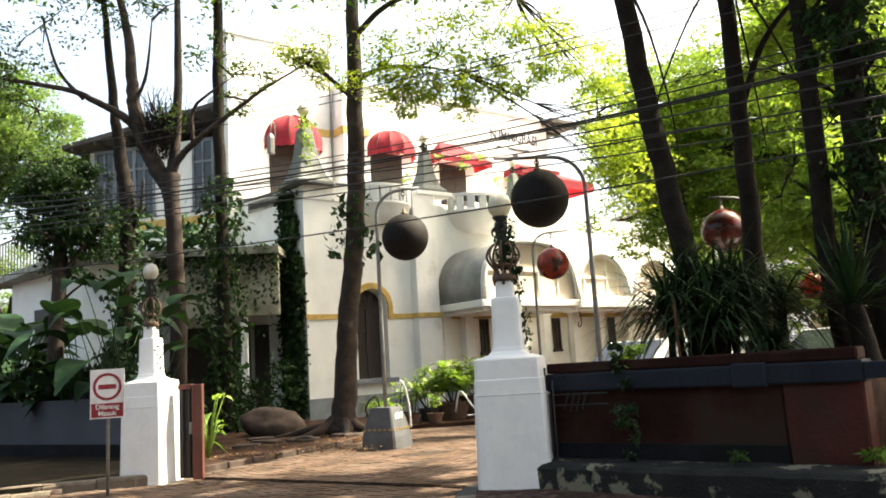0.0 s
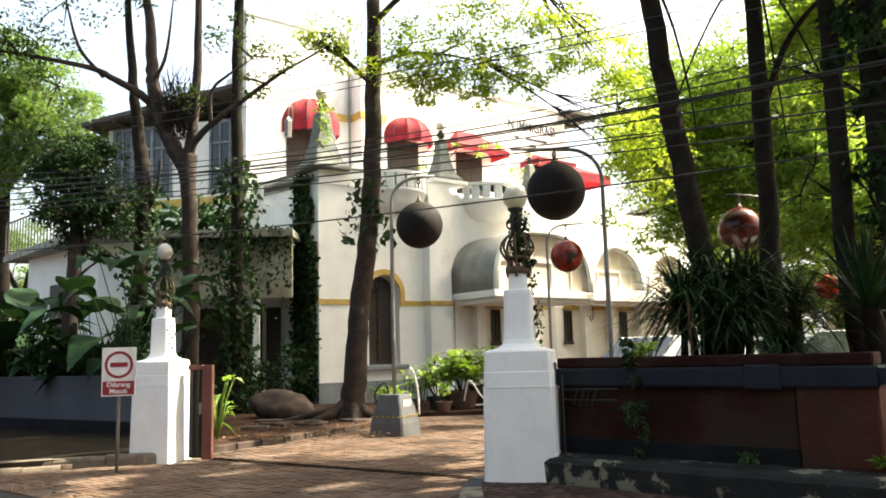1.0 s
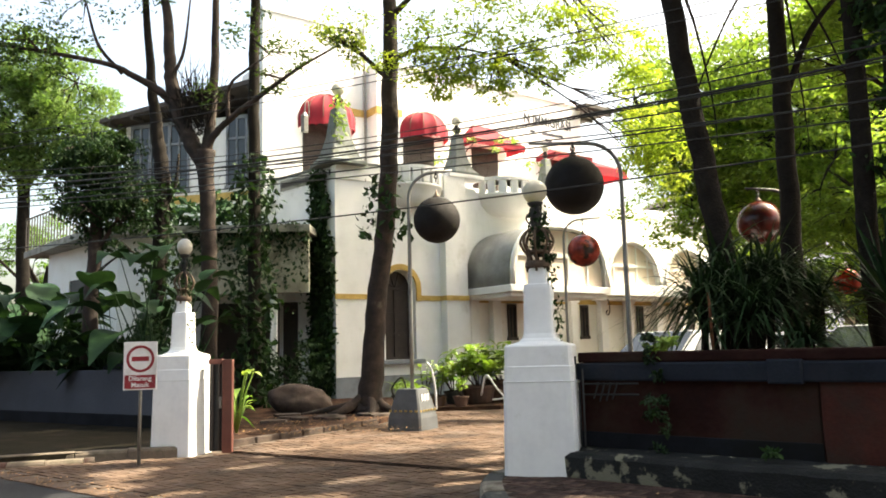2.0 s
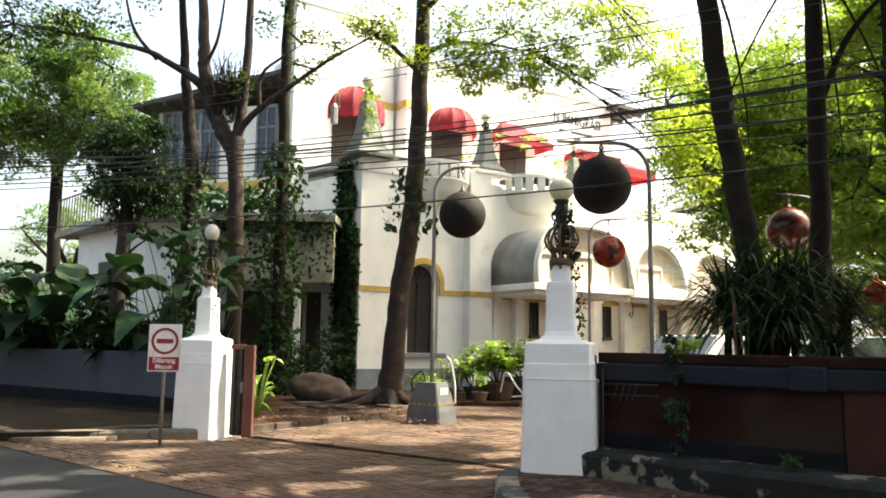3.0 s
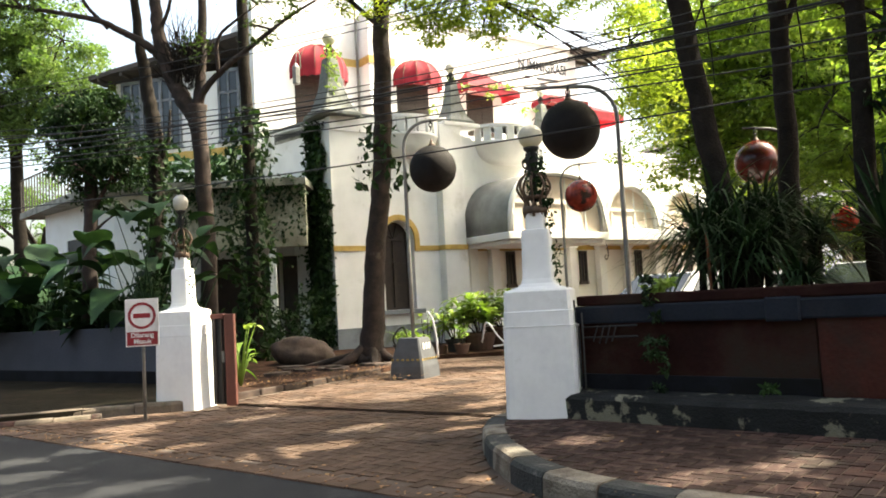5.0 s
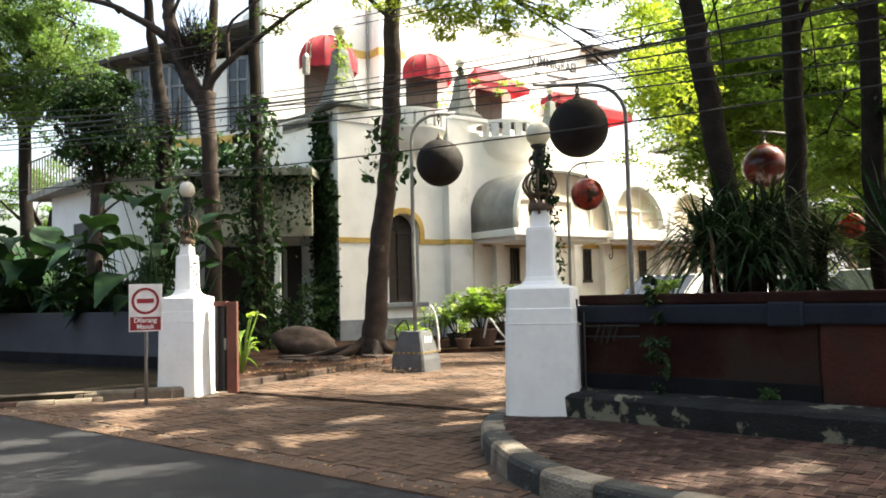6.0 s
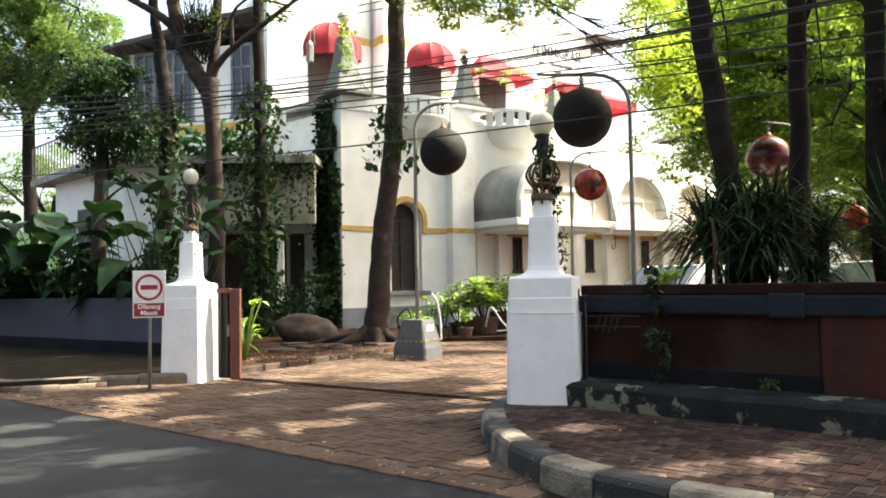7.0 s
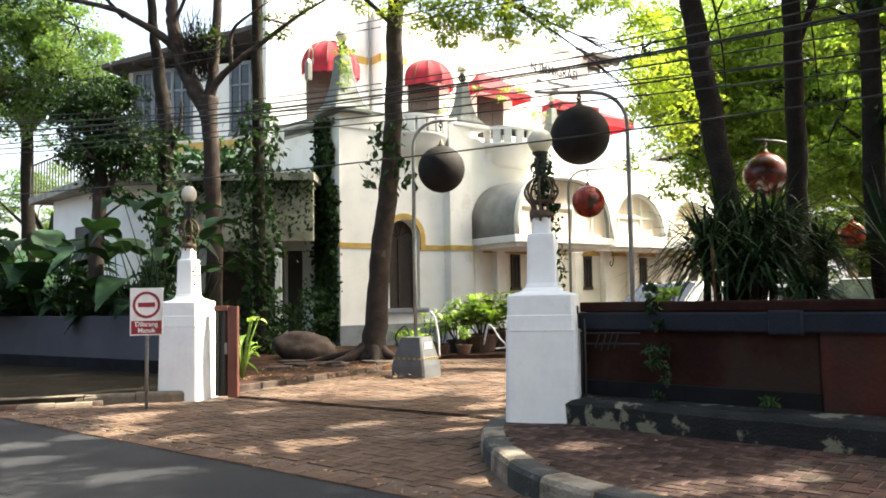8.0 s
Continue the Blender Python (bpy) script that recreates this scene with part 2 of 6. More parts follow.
def box(bm, x0, x1, y0, y1, z0, z1, m=None, bevel=0.0):
    if bevel:
        b = min(bevel, abs(x1 - x0) / 3, abs(y1 - y0) / 3, abs(z1 - z0) / 3)
        rings = []
        for z, i in ((z0, b), (z0 + b, 0), (z1 - b, 0), (z1, b)):
            j = b - i
            a = [(x0 + i + (0 if i else b), y0 + i), (x1 - i - (0 if i else b), y0 + i), (x1 - i, y0 + i + (0 if i else b)), (x1 - i, y1 - i - (0 if i else b)),
                 (x1 - i - (0 if i else b), y1 - i), (x0 + i + (0 if i else b), y1 - i), (x0 + i, y1 - i - (0 if i else b)), (x0 + i, y0 + i + (0 if i else b))]
            if i:
                a = [(x0 + b, y0 + b * 0.4), (x1 - b, y0 + b * 0.4), (x1 - b * 0.4, y0 + b), (x1 - b * 0.4, y1 - b), (x1 - b, y1 - b * 0.4), (x0 + b, y1 - b * 0.4), (x0 + b * 0.4, y1 - b), (x0 + b * 0.4, y0 + b)]
            rings.append([(p[0], p[1], z) for p in a])
        loft(bm, rings, m, caps=True)
        return
    vadd(bm, [(x0, y0, z0), (x1, y0, z0), (x1, y1, z0), (x0, y1, z0), (x0, y0, z1), (x1, y0, z1), (x1, y1, z1), (x0, y1, z1)],
         [(0, 3, 2, 1), (4, 5, 6, 7), (0, 1, 5, 4), (1, 2, 6, 5), (2, 3, 7, 6), (3, 0, 4, 7)], m)


def blend_section(bm, rows, seg=32, m=None):
    """Rows of (half width, z, roundness): a section that passes from square to round."""
    rings = []
    for r, z, q in rows:
        p = 2 + 14 * (1 - q) ** 2
        ring_ = []
        for i in range(seg):
            a = 2 * math.pi * (i + 0.5) / seg
            c, s = math.cos(a), math.sin(a)
            d = (abs(c) ** p + abs(s) ** p) ** (-1 / p)
            ring_.append((r * d * c, r * d * s, z))
        rings.append(ring_)
    loft(bm, rings, m)


def loft(bm, rings, m=None, caps=True, closed=True):
    rr = [[bm.verts.new(m @ Vector(p) if m else p) for p in r] for r in rings]
    k = len(rr[0])
    for a, b in zip(rr, rr[1:]):
        for i in range(k if closed else k - 1):
            j = (i + 1) % k
            try:
                bm.faces.new((a[i], a[j], b[j], b[i]))
            except ValueError:
                pass
    if caps and closed:
        bm.faces.new(rr[0][::-1])
        bm.faces.new(rr[-1])
    return rr


def lathe(bm, profile, seg=16, m=None, square=False):
    """Profile of (radius, z); square gives a four-sided section of that half width."""
    rings = []
    for r, z in profile:
        r = max(r, 0.001)
        if square:
            c = r * 0.9
            rings.append([(-c, -r, z), (c, -r, z), (r, -c, z), (r, c, z), (c, r, z), (-c, r, z), (-r, c, z), (-r, -c, z)])
        else:
            rings.append([(r * math.cos(2 * math.pi * i / seg), r * math.sin(2 * math.pi * i / seg), z) for i in range(seg)])
    loft(bm, rings, m)


def ball(bm, c, r, seg=24, rings=14, squash=1.0):
    prof = [(r * math.sin(math.pi * i / rings), -r * squash * math.cos(math.pi * i / rings)) for i in range(rings + 1)]
    lathe(bm, prof, seg, Matrix.Translation(c))


def tube(bm, pts, radii, seg=8, caps=True):
    """A round tube along points, with one radius or one for each."""
    pts = [Vector(p) for p in pts]
    if not isinstance(radii, (list, tuple)):
        radii = [radii] * len(pts)
    up = Vector((0.3, 0.2, 1)).normalized()
    rings = []
    side = None
    for i, p in enumerate(pts):
        d = (pts[min(i + 1, len(pts) - 1)] - pts[max(i - 1, 0)])
        d = d.normalized() if d.length > 1e-6 else Vector((0, 0, 1))
        if side is None:
            side = d.cross(up if abs(d.dot(up)) < 0.95 else Vector((1, 0, 0))).normalized()
        else:
            side = (side - d * side.dot(d)).normalized()
        o = d.cross(side)
        rings.append([p + (side * math.cos(2 * math.pi * k / seg) + o * math.sin(2 * math.pi * k / seg)) * radii[i] for k in range(seg)])
    loft(bm, rings, None, caps)


def prism(bm, poly, z0, z1, m=None):
    n = len(poly)
    vs = [(*p, z0) for p in poly] + [(*p, z1) for p in poly]
    vadd(bm, vs, [tuple(range(n))[::-1], tuple(range(n, 2 * n))] + [(i, (i + 1) % n, n + (i + 1) % n, n + i) for i in range(n)], m)


def upright(bm, poly, y0, y1, m=None):
    """A polygon in x and z, extruded in y."""
    prism(bm, poly, 0, 1, (m or Matrix()) @ Matrix(((1, 0, 0, 0), (0, 0, y1 - y0, y0), (0, 1, 0, 0), (0, 0, 0, 1))))


def to_mesh(name, bm, mat, smooth=False, tidy=True):
    if tidy:
        bmesh.ops.recalc_face_normals(bm, faces=bm.faces)
    me = bpy.data.meshes.new(name)
    bm.to_mesh(me)
    bm.free()
    me.materials.append(mat)
    if smooth:
        me.shade_smooth()
    return me


def part(name, bm, mat, parent=None, label="", smooth=False, tidy=True, kind=""):
    ob = new(name, to_mesh(name, bm, mat, smooth, tidy))
    if parent is not None:
        ob.parent = parent
    return tagged(ob, label, kind=kind)


def thing(name, m, label, category, group="", kind=""):
    ob = new(name)
    ob.empty_display_size = 0.2
    ob.matrix_world = m
    return tagged(ob, label, category, group, kind)


def smooth_path(pts, n=6):
    """Catmull-Rom through the points."""
    p = [Vector(a) for a in pts]
    p = [p[0] * 2 - p[1]] + p + [p[-1] * 2 - p[-2]]
    out = []
    for i in range(1, len(p) - 2):
        for k in range(n):
            t = k / n
            out.append(0.5 * ((2 * p[i]) + (p[i + 1] - p[i - 1]) * t + (2 * p[i - 1] - 5 * p[i] + 4 * p[i + 1] - p[i + 2]) * t * t
                              + (3 * p[i] - p[i - 1] - 3 * p[i + 1] + p[i + 2]) * t ** 3))
    return out + [p[-2]]


rng = np.random.default_rng(7)


def leaf_mesh(name, centres, sizes, mat, narrow=0.45, droop=0.3, flat=0.0):
    """Many small leaves, each a folded blade of its own at a random turn."""
    c = np.asarray(centres, float)
    k = len(c)
    s = np.broadcast_to(np.asarray(sizes, float), (k,))[:, None]
    d = rng.normal(size=(k, 3))
    d[:, 2] = d[:, 2] * (1 - flat) - droop
    d /= np.linalg.norm(d, axis=1)[:, None]
    w = np.cross(d, rng.normal(size=(k, 3)) * (1, 1, 1 - flat * 0.9) + (0, 0, 1e-3) + np.array((0, 0, 2.5)) * flat)
    w /= np.linalg.norm(w, axis=1)[:, None] + 1e-9
    nrm = np.cross(d, w)
    v = np.stack([c, c + (d * 0.5 + w * narrow * 0.5 + nrm * 0.08) * s, c + d * s, c + (d * 0.5 - w * narrow * 0.5 + nrm * 0.08) * s], 1).reshape(-1, 3)
    f = np.arange(4 * k).reshape(-1, 4)
    fs = np.concatenate([f[:, (0, 1, 2)], f[:, (0, 2, 3)]])
    me = bpy.data.meshes.new(name)
    me.from_pydata(v, [], fs.tolist())
    me.materials.append(mat)
    return me


def clump_points(c, r, n, shell=0.5, squash=0.7):
    """Points gathered in sprays inside a ragged ball."""
    c, out = np.array(c, float), []
    sprays = max(3, n // 28)
    d = rng.normal(size=(sprays, 3))
    d /= np.linalg.norm(d, axis=1)[:, None]
    rad = r * (shell + (1 - shell) * rng.random(sprays)) ** 0.7
    hubs = c + d * rad[:, None] * (1, 1, squash)
    per = max(1, n // sprays)
    for h in hubs:
        out.append(h + rng.normal(size=(per, 3)) * r * (0.2, 0.2, 0.1))
    return np.concatenate(out)


SUNHOLES = [(-2.05, 8.75, 0.3), (-1.65, 10.15, 0.16), (-4.98, 11.32, 0.24), (-4.69, 9.76, 0.22), (-4.8, 10.6, 0.16), (-3.6, 9.4, 0.1), (-1.35, 12.9, 0.16), (-0.31, 9.5, 0.22),
            (-0.12, 10.7, 0.14), (0.1, 11.8, 0.18), (-4.82, 8.19, 0.15), (-5.38, 8.92, 0.14), (-3.33, 7.43, 0.1), (0.88, 7.62, 0.15), (2.21, 6.16, 0.12), (1.37, 5.87, 0.15), (0.06, 7.03, 0.1),
            (0.2, 13.6, 0.24), (-2.4, 14.2, 0.16)]
SUNHOLES += [(-5.0, 13.0, 0.5), (-5.6, 12.9, 0.5), (-6.2, 12.8, 0.5)]   # sun on the flank of the farther gate pillar
SUNHOLES += [(random.uniform(-5, 1.5), random.uniform(9, 14), random.uniform(0.1, 0.17)) for k in range(6)]


def in_gap(a, b):
    """Whether a twig from a to b crosses one of the canopy's gaps."""
    for k in range(9):
        p = Vector(a).lerp(Vector(b), k / 8)
        x, y = p.x - p.z * sx / math.sin(radians(SUN_EL)), p.y - p.z * sy / math.sin(radians(SUN_EL))
        for gx, gy, gr in SUNHOLES:
            u, v = (x - gx) * 0.8 + (y - gy) * 0.6, (y - gy) * 0.8 - (x - gx) * 0.6
            if u * u / (1.7 * gr) ** 2 + v * v / gr ** 2 < 1.3:
                return True
    return False


def foliage(name, clumps, size, mat, parent=None, label="", per=1.0, shell=0.4, squash=0.7, droop=0.3, narrow=0.45, flat=0.0):
    """clumps: rows of x, y, z, radius, leaves."""
    pts = np.concatenate([clump_points(c[:3], c[3], int(c[4] * per), shell, squash) for c in clumps])
    # holes in the canopy that let flecks of sun down to the paving
    fall = pts[:, :2] - pts[:, 2:] * np.array((sx, sy)) / math.sin(radians(SUN_EL))
    keep = np.ones(len(pts), bool)
    for gx, gy, gr in SUNHOLES:
        d, gr = fall - (gx, gy), gr + size * 0.85
        keep &= ((d[:, 0] * 0.8 + d[:, 1] * 0.6) ** 2 / (1.7 * gr) ** 2 + (d[:, 1] * 0.8 - d[:, 0] * 0.6) ** 2 / gr ** 2 > 1) | (pts[:, 2] < 5)
    pts = pts[keep]
    ob = new(name, leaf_mesh(name, pts, size * (0.7 + 0.6 * rng.random(len(pts))), mat, narrow, droop, flat))
    if parent is not None:
        ob.parent = parent
        ob.matrix_parent_inverse = parent.matrix_world.inverted()
    return tagged(ob, label)

# ------------------------------------------------------------ ground, road, pavements
U = Vector((0.80, -0.60, 0))     # along the street
N = Vector((0.60, 0.80, 0))      # into the grounds


def quad_sheet(name, pts, z, mat, label, category):
    bm = bmesh.new()
    vadd(bm, [(x, y, z) for x, y in pts], [tuple(range(len(pts)))])
    return tagged(part(name, bm, mat), label, category, kind="structure")


bm = bmesh.new()
vadd(bm, [(-700, -500, -0.03), (700, -500, -0.03), (700, 900, -0.03), (-700, 900, -0.03)], [(0, 1, 2, 3)])
tagged(part("ground", bm, EARTH), "bare red-brown earth reaching to the distance", "ground", kind="structure")


def street(s, w):
    """A point of the plan, s metres along the road's edge and w metres in from it."""
    p = Vector((-0.51, 6.58, 0)) + U * s + N * w
    return (p.x, p.y)


quad_sheet("road", [street(-80, -7), street(80, -7), street(80, 0), street(-80, 0)], -0.012, ASPHALT, "grey asphalt road dappled with tree shade", "road")
quad_sheet("driveway", [street(-14, 0), street(1.2, 0), (0.6, 9.8), (1.2, 14), (3, 20.3), (12, 24), (12, 32), (2, 28), (-1.5, 21.2), (-2.2, 18.3), (-4.3, 14.2), (-4.9, 12.7), (-7.2, 11.9)], -0.006, JOINT,
           "sand-jointed bed under the clay pavers", "driveway")

# pavement by the tall pillar, with its rounded corner
CORNER = [(1.05, 10.6), (0.5, 9.75), (0.2, 9.5), (0.06, 9.1), (0.02, 8.44), (0.06, 7.72), (0.17, 7.12), (0.33, 6.55), (0.65, 5.95), (1.2, 5.35)]
edge = smooth_path([(*p, 0) for p in CORNER[1:]], 5)
bm = bmesh.new()
prism(bm, [(p.x + 0.13, p.y + 0.04) for p in edge] + [(40, -23.2), (46, -15), (1.0, 10.6)], -0.05, 0.175)
tagged(part("pavement", bm, JOINT), "raised brick pavement beside the entrance", "pavement", kind="structure")

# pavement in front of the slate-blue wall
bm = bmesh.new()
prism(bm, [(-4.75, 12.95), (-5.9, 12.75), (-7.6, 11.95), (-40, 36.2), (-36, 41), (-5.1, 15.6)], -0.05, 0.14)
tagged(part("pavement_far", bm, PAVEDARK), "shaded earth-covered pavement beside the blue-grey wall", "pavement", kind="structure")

# garden bed inside the gate
bm = bmesh.new()
prism(bm, [(-4.4, 14.05), (-3.3, 16.2), (-2.15, 18.0), (-1.6, 19.6), (-1.1, 21.2), (0.7, 21.4), (3, 26), (-4.6, 26.5), (-16, 28), (-14, 21), (-5, 15.7)], -0.02, 0.1)
tagged(part("garden_bed", bm, EARTH), "bare trodden red earth of the garden bed", "ground", kind="structure")


def kerb_run(name, path, width, height, stone, mats, label):
    """Kerb stones end to end along a path, each its own piece."""
    pts = [Vector(p) for p in path]
    root = thing(name, Matrix.Translation(pts[0]), label, "kerb", kind="structure")
    i = 0
    dists = [0.0]
    for a, b in zip(pts, pts[1:]):
        dists.append(dists[-1] + (b - a).length)

    def along(d):
        for k in range(len(pts) - 1):
            if d <= dists[k + 1] or k == len(pts) - 2:
                t = (d - dists[k]) / max(1e-6, dists[k + 1] - dists[k])
                tan = (pts[min(k + 2, len(pts) - 1)] - pts[max(k - 1, 0)]).normalized()
                return pts[k].lerp(pts[k + 1], t), tan
    d = 0.0
    while d < dists[-1] - 0.1:
        e = min(d + stone, dists[-1])
        bm = bmesh.new()
        rings = []
        lift = random.uniform(-0.008, 0.012)
        for k in range(5):
            p, tan = along(d + 0.008 + (e - d - 0.016) * k / 4)
            out = Vector((tan.y, -tan.x, 0))
            q = p - root.location
            prof = [(0.0, -0.1), (-0.01, height - 0.05), (-0.035, height - 0.012), (-0.075, height), (-width, height), (-width, -0.1)]
            rings.append([q + out * a + Vector((0, 0, z + lift)) for a, z in prof])
        loft(bm, rings)
        part("kerb_stone", bm, mats[i % len(mats)], root)
        i += 1
        d = e
    return root



# ------------------------------------------------------------ gate pillars with lamps
def pillar_with_lamp():
    root = thing("gate_pillar", Matrix(), "white-painted masonry gate pillar with stepped shoulders", "gate pillar", "gate pillars")
    bm = bmesh.new()
    blend_section(bm, [(0.438, -0.1, 0), (0.432, 0.1, 0), (0.425, 0.3, 0), (0.41, 1.22, 0), (0.416, 1.228, 0), (0.416, 1.235, 0)], 64)
    part("base", bm, PILLAR, root)
    bm = bmesh.new()
    blend_section(bm, [(0.403, 1.235, 0), (0.4, 1.4, 0), (0.393, 1.408, 0), (0.388, 1.63, 0), (0.365, 1.65, 0), (0.3, 1.663, 0.04), (0.24, 1.685, 0.1), (0.2, 1.725, 0.15), (0.183, 1.78, 0.2), (0.178, 1.86, 0.25)], 64)
    part("shoulder", bm, PILLAR, root)
    bm = bmesh.new()
    blend_section(bm, [(0.178, 1.86, 0.25), (0.168, 2.32, 0.3), (0.162, 2.36, 0.3), (0.115, 2.37, 0.35), (0.105, 2.6, 0.4), (0.095, 2.625, 0.4), (0.04, 2.63, 0.4)], 64)
    part("neck", bm, PILLAR, root, smooth=False)
    lamp = new("lamp_standard")
    lamp.parent = root
    lamp.location = (0, 0, 2.6)
    bm = bmesh.new()
    for k in range(8):
        a = k * math.pi / 4
        pts = [(r * math.cos(a), r * math.sin(a), z) for r, z in ((0.12, -0.08), (0.135, 0.02), (0.11, 0.1), (0.17, 0.2), (0.2, 0.28), (0.16, 0.38), (0.06, 0.46))]
        tube(bm, smooth_path(pts, 4), 0.016, 6)
    lathe(bm, [(0.14, -0.04), (0.15, -0.02), (0.15, 0.03), (0.13, 0.05)], 16)
    lathe(bm, [(0.12, 0.13), (0.14, 0.15), (0.14, 0.17), (0.1, 0.18)], 16)
    part("cage", bm, IRON, lamp, "rusty wrought-iron cage", True)
    bm = bmesh.new()
    lathe(bm, [(0.045, 0.1), (0.045, 0.42), (0.075, 0.47), (0.05, 0.53), (0.075, 0.6), (0.055, 0.66), (0.05, 0.7), (0.09, 0.74), (0.1, 0.765), (0.06, 0.775)], 12)
    for k in range(6):
        a = k * math.pi / 3 + 0.2
        pts = [(r * math.cos(a), r * math.sin(a), z) for r, z in ((0.05, 0.5), (0.1, 0.53), (0.11, 0.6), (0.07, 0.64), (0.06, 0.7))]
        tube(bm, smooth_path(pts, 3), 0.012, 5)
    part("stem", bm, DARKIRON, lamp, "dark ornate iron stem", True)
    bm = bmesh.new()
    ball(bm, (0, 0, 0.9), 0.148)
    part("globe", bm, GLOBE, lamp, "round opal glass globe", True)
    return root


pillar = pillar_with_lamp()
pillar.matrix_basis = pose(0.815, 9.42, 0.0, 0, 0, -12)
pillar_b = copy_thing(pillar, pose(-4.93, 13.28, 0.0, 0, 0, -10))
pillar_b.scale = (0.87, 0.87, 1.0)

# creepers twined round the lamp standards
for name, (px, py), n in (("lamp_creeper", (0.85, 9.42), 420), ("lamp_creeper", (-4.92, 13.28), 200)):
    pts = []
    for k in range(n):
        z = rng.uniform(2.65, 3.3) if k % 4 else rng.uniform(1.5, 2.9)
        side = 0.07 if z > 2.75 else 0.2 - 0.07 * (z > 2.37)
        a = rng.uniform(0, 6.28) if z > 2.75 else rng.normal(-0.5, 0.12)
        pts.append((px + side * math.cos(a) + rng.normal() * 0.03, py + side * math.sin(a) + rng.normal() * 0.03, z))
    tagged(new(name, leaf_mesh(name, pts, 0.075, LEAFDARK, 0.5, 0.8)), "thin dark creeper trailing round the lamp standard", "creeper", kind="stuff")

# ------------------------------------------------------------ the tall red wall with its ledge
W = Vector((0.775, -0.632, 0))


def along_wall(o, d):
    """A frame at o whose x runs along d."""
    return Matrix.Translation(o) @ Matrix.Rotation(math.atan2(d.y, d.x), 4, "Z")


RW = along_wall((1.16, 9.28, 0.0), W)
wall_root = thing("planter_wall", RW, "tall dark red planter wall with navy coping and peeling ledge", "wall", kind="structure")
bm = bmesh.new()
box(bm, 0, 2.66, 0.12, 0.42, 0.0, 1.37, bevel=0.02)
part("wall_body", bm, BRICKRED, wall_root)
bm = bmesh.new()
box(bm, 2.663, 3.38, 0.095, 0.44, 0.0, 1.37, bevel=0.02)
part("end_pier", bm, PIERRED, wall_root, "lighter red end pier")
bm = bmesh.new()
box(bm, 0, 3.4, 0.06, 0.46, 1.22, 1.42, bevel=0.02)
box(bm, 3.4, 30, 0.06, 0.2, 1.25, 1.4, bevel=0.015)
part("band", bm, NAVY, wall_root, "navy painted band")
bm = bmesh.new()
box(bm, 0, 3.36, 0.1, 0.44, 1.424, 1.54, bevel=0.02)
part("coping", bm, BRICKRED, wall_root, "dull red coping")
bm = bmesh.new()
rings = []
for k in range(301):
    x = k * 0.1
    a, b, c = (noise.noise((x * q, 3.1 * q, 0)) for q in (0.9, 2.7, 6.0))
    fy, tz = -0.36 + 0.012 * a + 0.008 * b, 0.46 + 0.02 * a + 0.012 * c
    rings.append([(x, fy, -0.05), (x, fy - 0.005, tz - 0.06), (x, fy + 0.03 + 0.01 * b, tz - 0.015), (x, fy + 0.07, tz), (x, 0.118, tz + 0.01), (x, 0.118, -0.05)])
loft(bm, rings)
part("ledge", bm, PEEL, wall_root, "low ledge in peeling black and white paint")
bm = bmesh.new()
box(bm, 0.0, 2.66, 0.085, 0.119, 0.44, 0.64, bevel=0.01)
part("dark_skirting", bm, WALLBASE, wall_root, "black painted strip above the ledge")
bm = bmesh.new()
for x, z0, z1 in ((0.05, 0.4, 1.5), (0.09, 0.5, 1.2), (0.14, 0.45, 1.35)):
    tube(bm, smooth_path([(x, -0.02, z0), (x + 0.02, -0.05, (z0 + z1) / 2), (x - 0.01, 0.0, z1)], 4), 0.012, 5)
part("loose_conduit", bm, CABLE, wall_root, "black conduits hanging beside the pillar")
bm = bmesh.new()
tube(bm, [(0.0, 0.03, 0.44), (0.01, 0.03, 0.8), (0.0, 0.035, 1.21)], 0.017, 8)
part("pale_pipe", bm, PILLAR, wall_root, "thin white-painted pipe", True)
for x in (2.2,):
    bm = bmesh.new()
    box(bm, x, x + 0.34, 0.03, 0.115, 1.2, 1.44, bevel=0.02)
    part("pier_block", bm, NAVY, wall_root)
bm = bmesh.new()
for x in (0.25, 0.33, 0.41, 0.49):
    tube(bm, [(x, 0.02, 1.0 + 0.02 * math.sin(x * 30)), (x + 0.07, 0.02, 1.2)], 0.01, 5)
tube(bm, [(0.1, 0.05, 1.06), (0.8, 0.05, 1.07)], 0.012, 5)
tube(bm, [(0.1, 0.05, 1.18), (0.8, 0.05, 1.19)], 0.012, 5)
part("ironwork", bm, DARKIRON, wall_root, "black iron rail scraps")
bm = bmesh.new()
box(bm, 0.1, 3.36, 0.45, 3.2, -0.05, 1.3)
tagged(part("planter_soil", bm, EARTH), "dark soil filling the planter behind the wall", "soil", kind="structure").matrix_world = RW

# ------------------------------------------------------------ slate-blue wall
LW = along_wall((-5.35, 15.75, 0.0), Vector((-0.85, 0.52, 0)))
root = thing("boundary_wall", LW, "plain slate-blue rendered boundary wall with dark base", "wall", kind="structure")
bm = bmesh.new()
box(bm, 0, 30, -0.25, 0, 0.0, 1.36, bevel=0.015)
part("wall_body", bm, WALLGREY, root)
bm = bmesh.new()
box(bm, 0, 30, -0.2, 0.05, 0.0, 0.4, bevel=0.02)
part("wall_base", bm, WALLBASE, root, "almost black painted base")
bm = bmesh.new()
box(bm, 0.4, 4.0, -0.7, -0.3, 1.2, 1.5, bevel=0.03)
part("planter_trough", bm, NAVY, root, "dark planter trough")

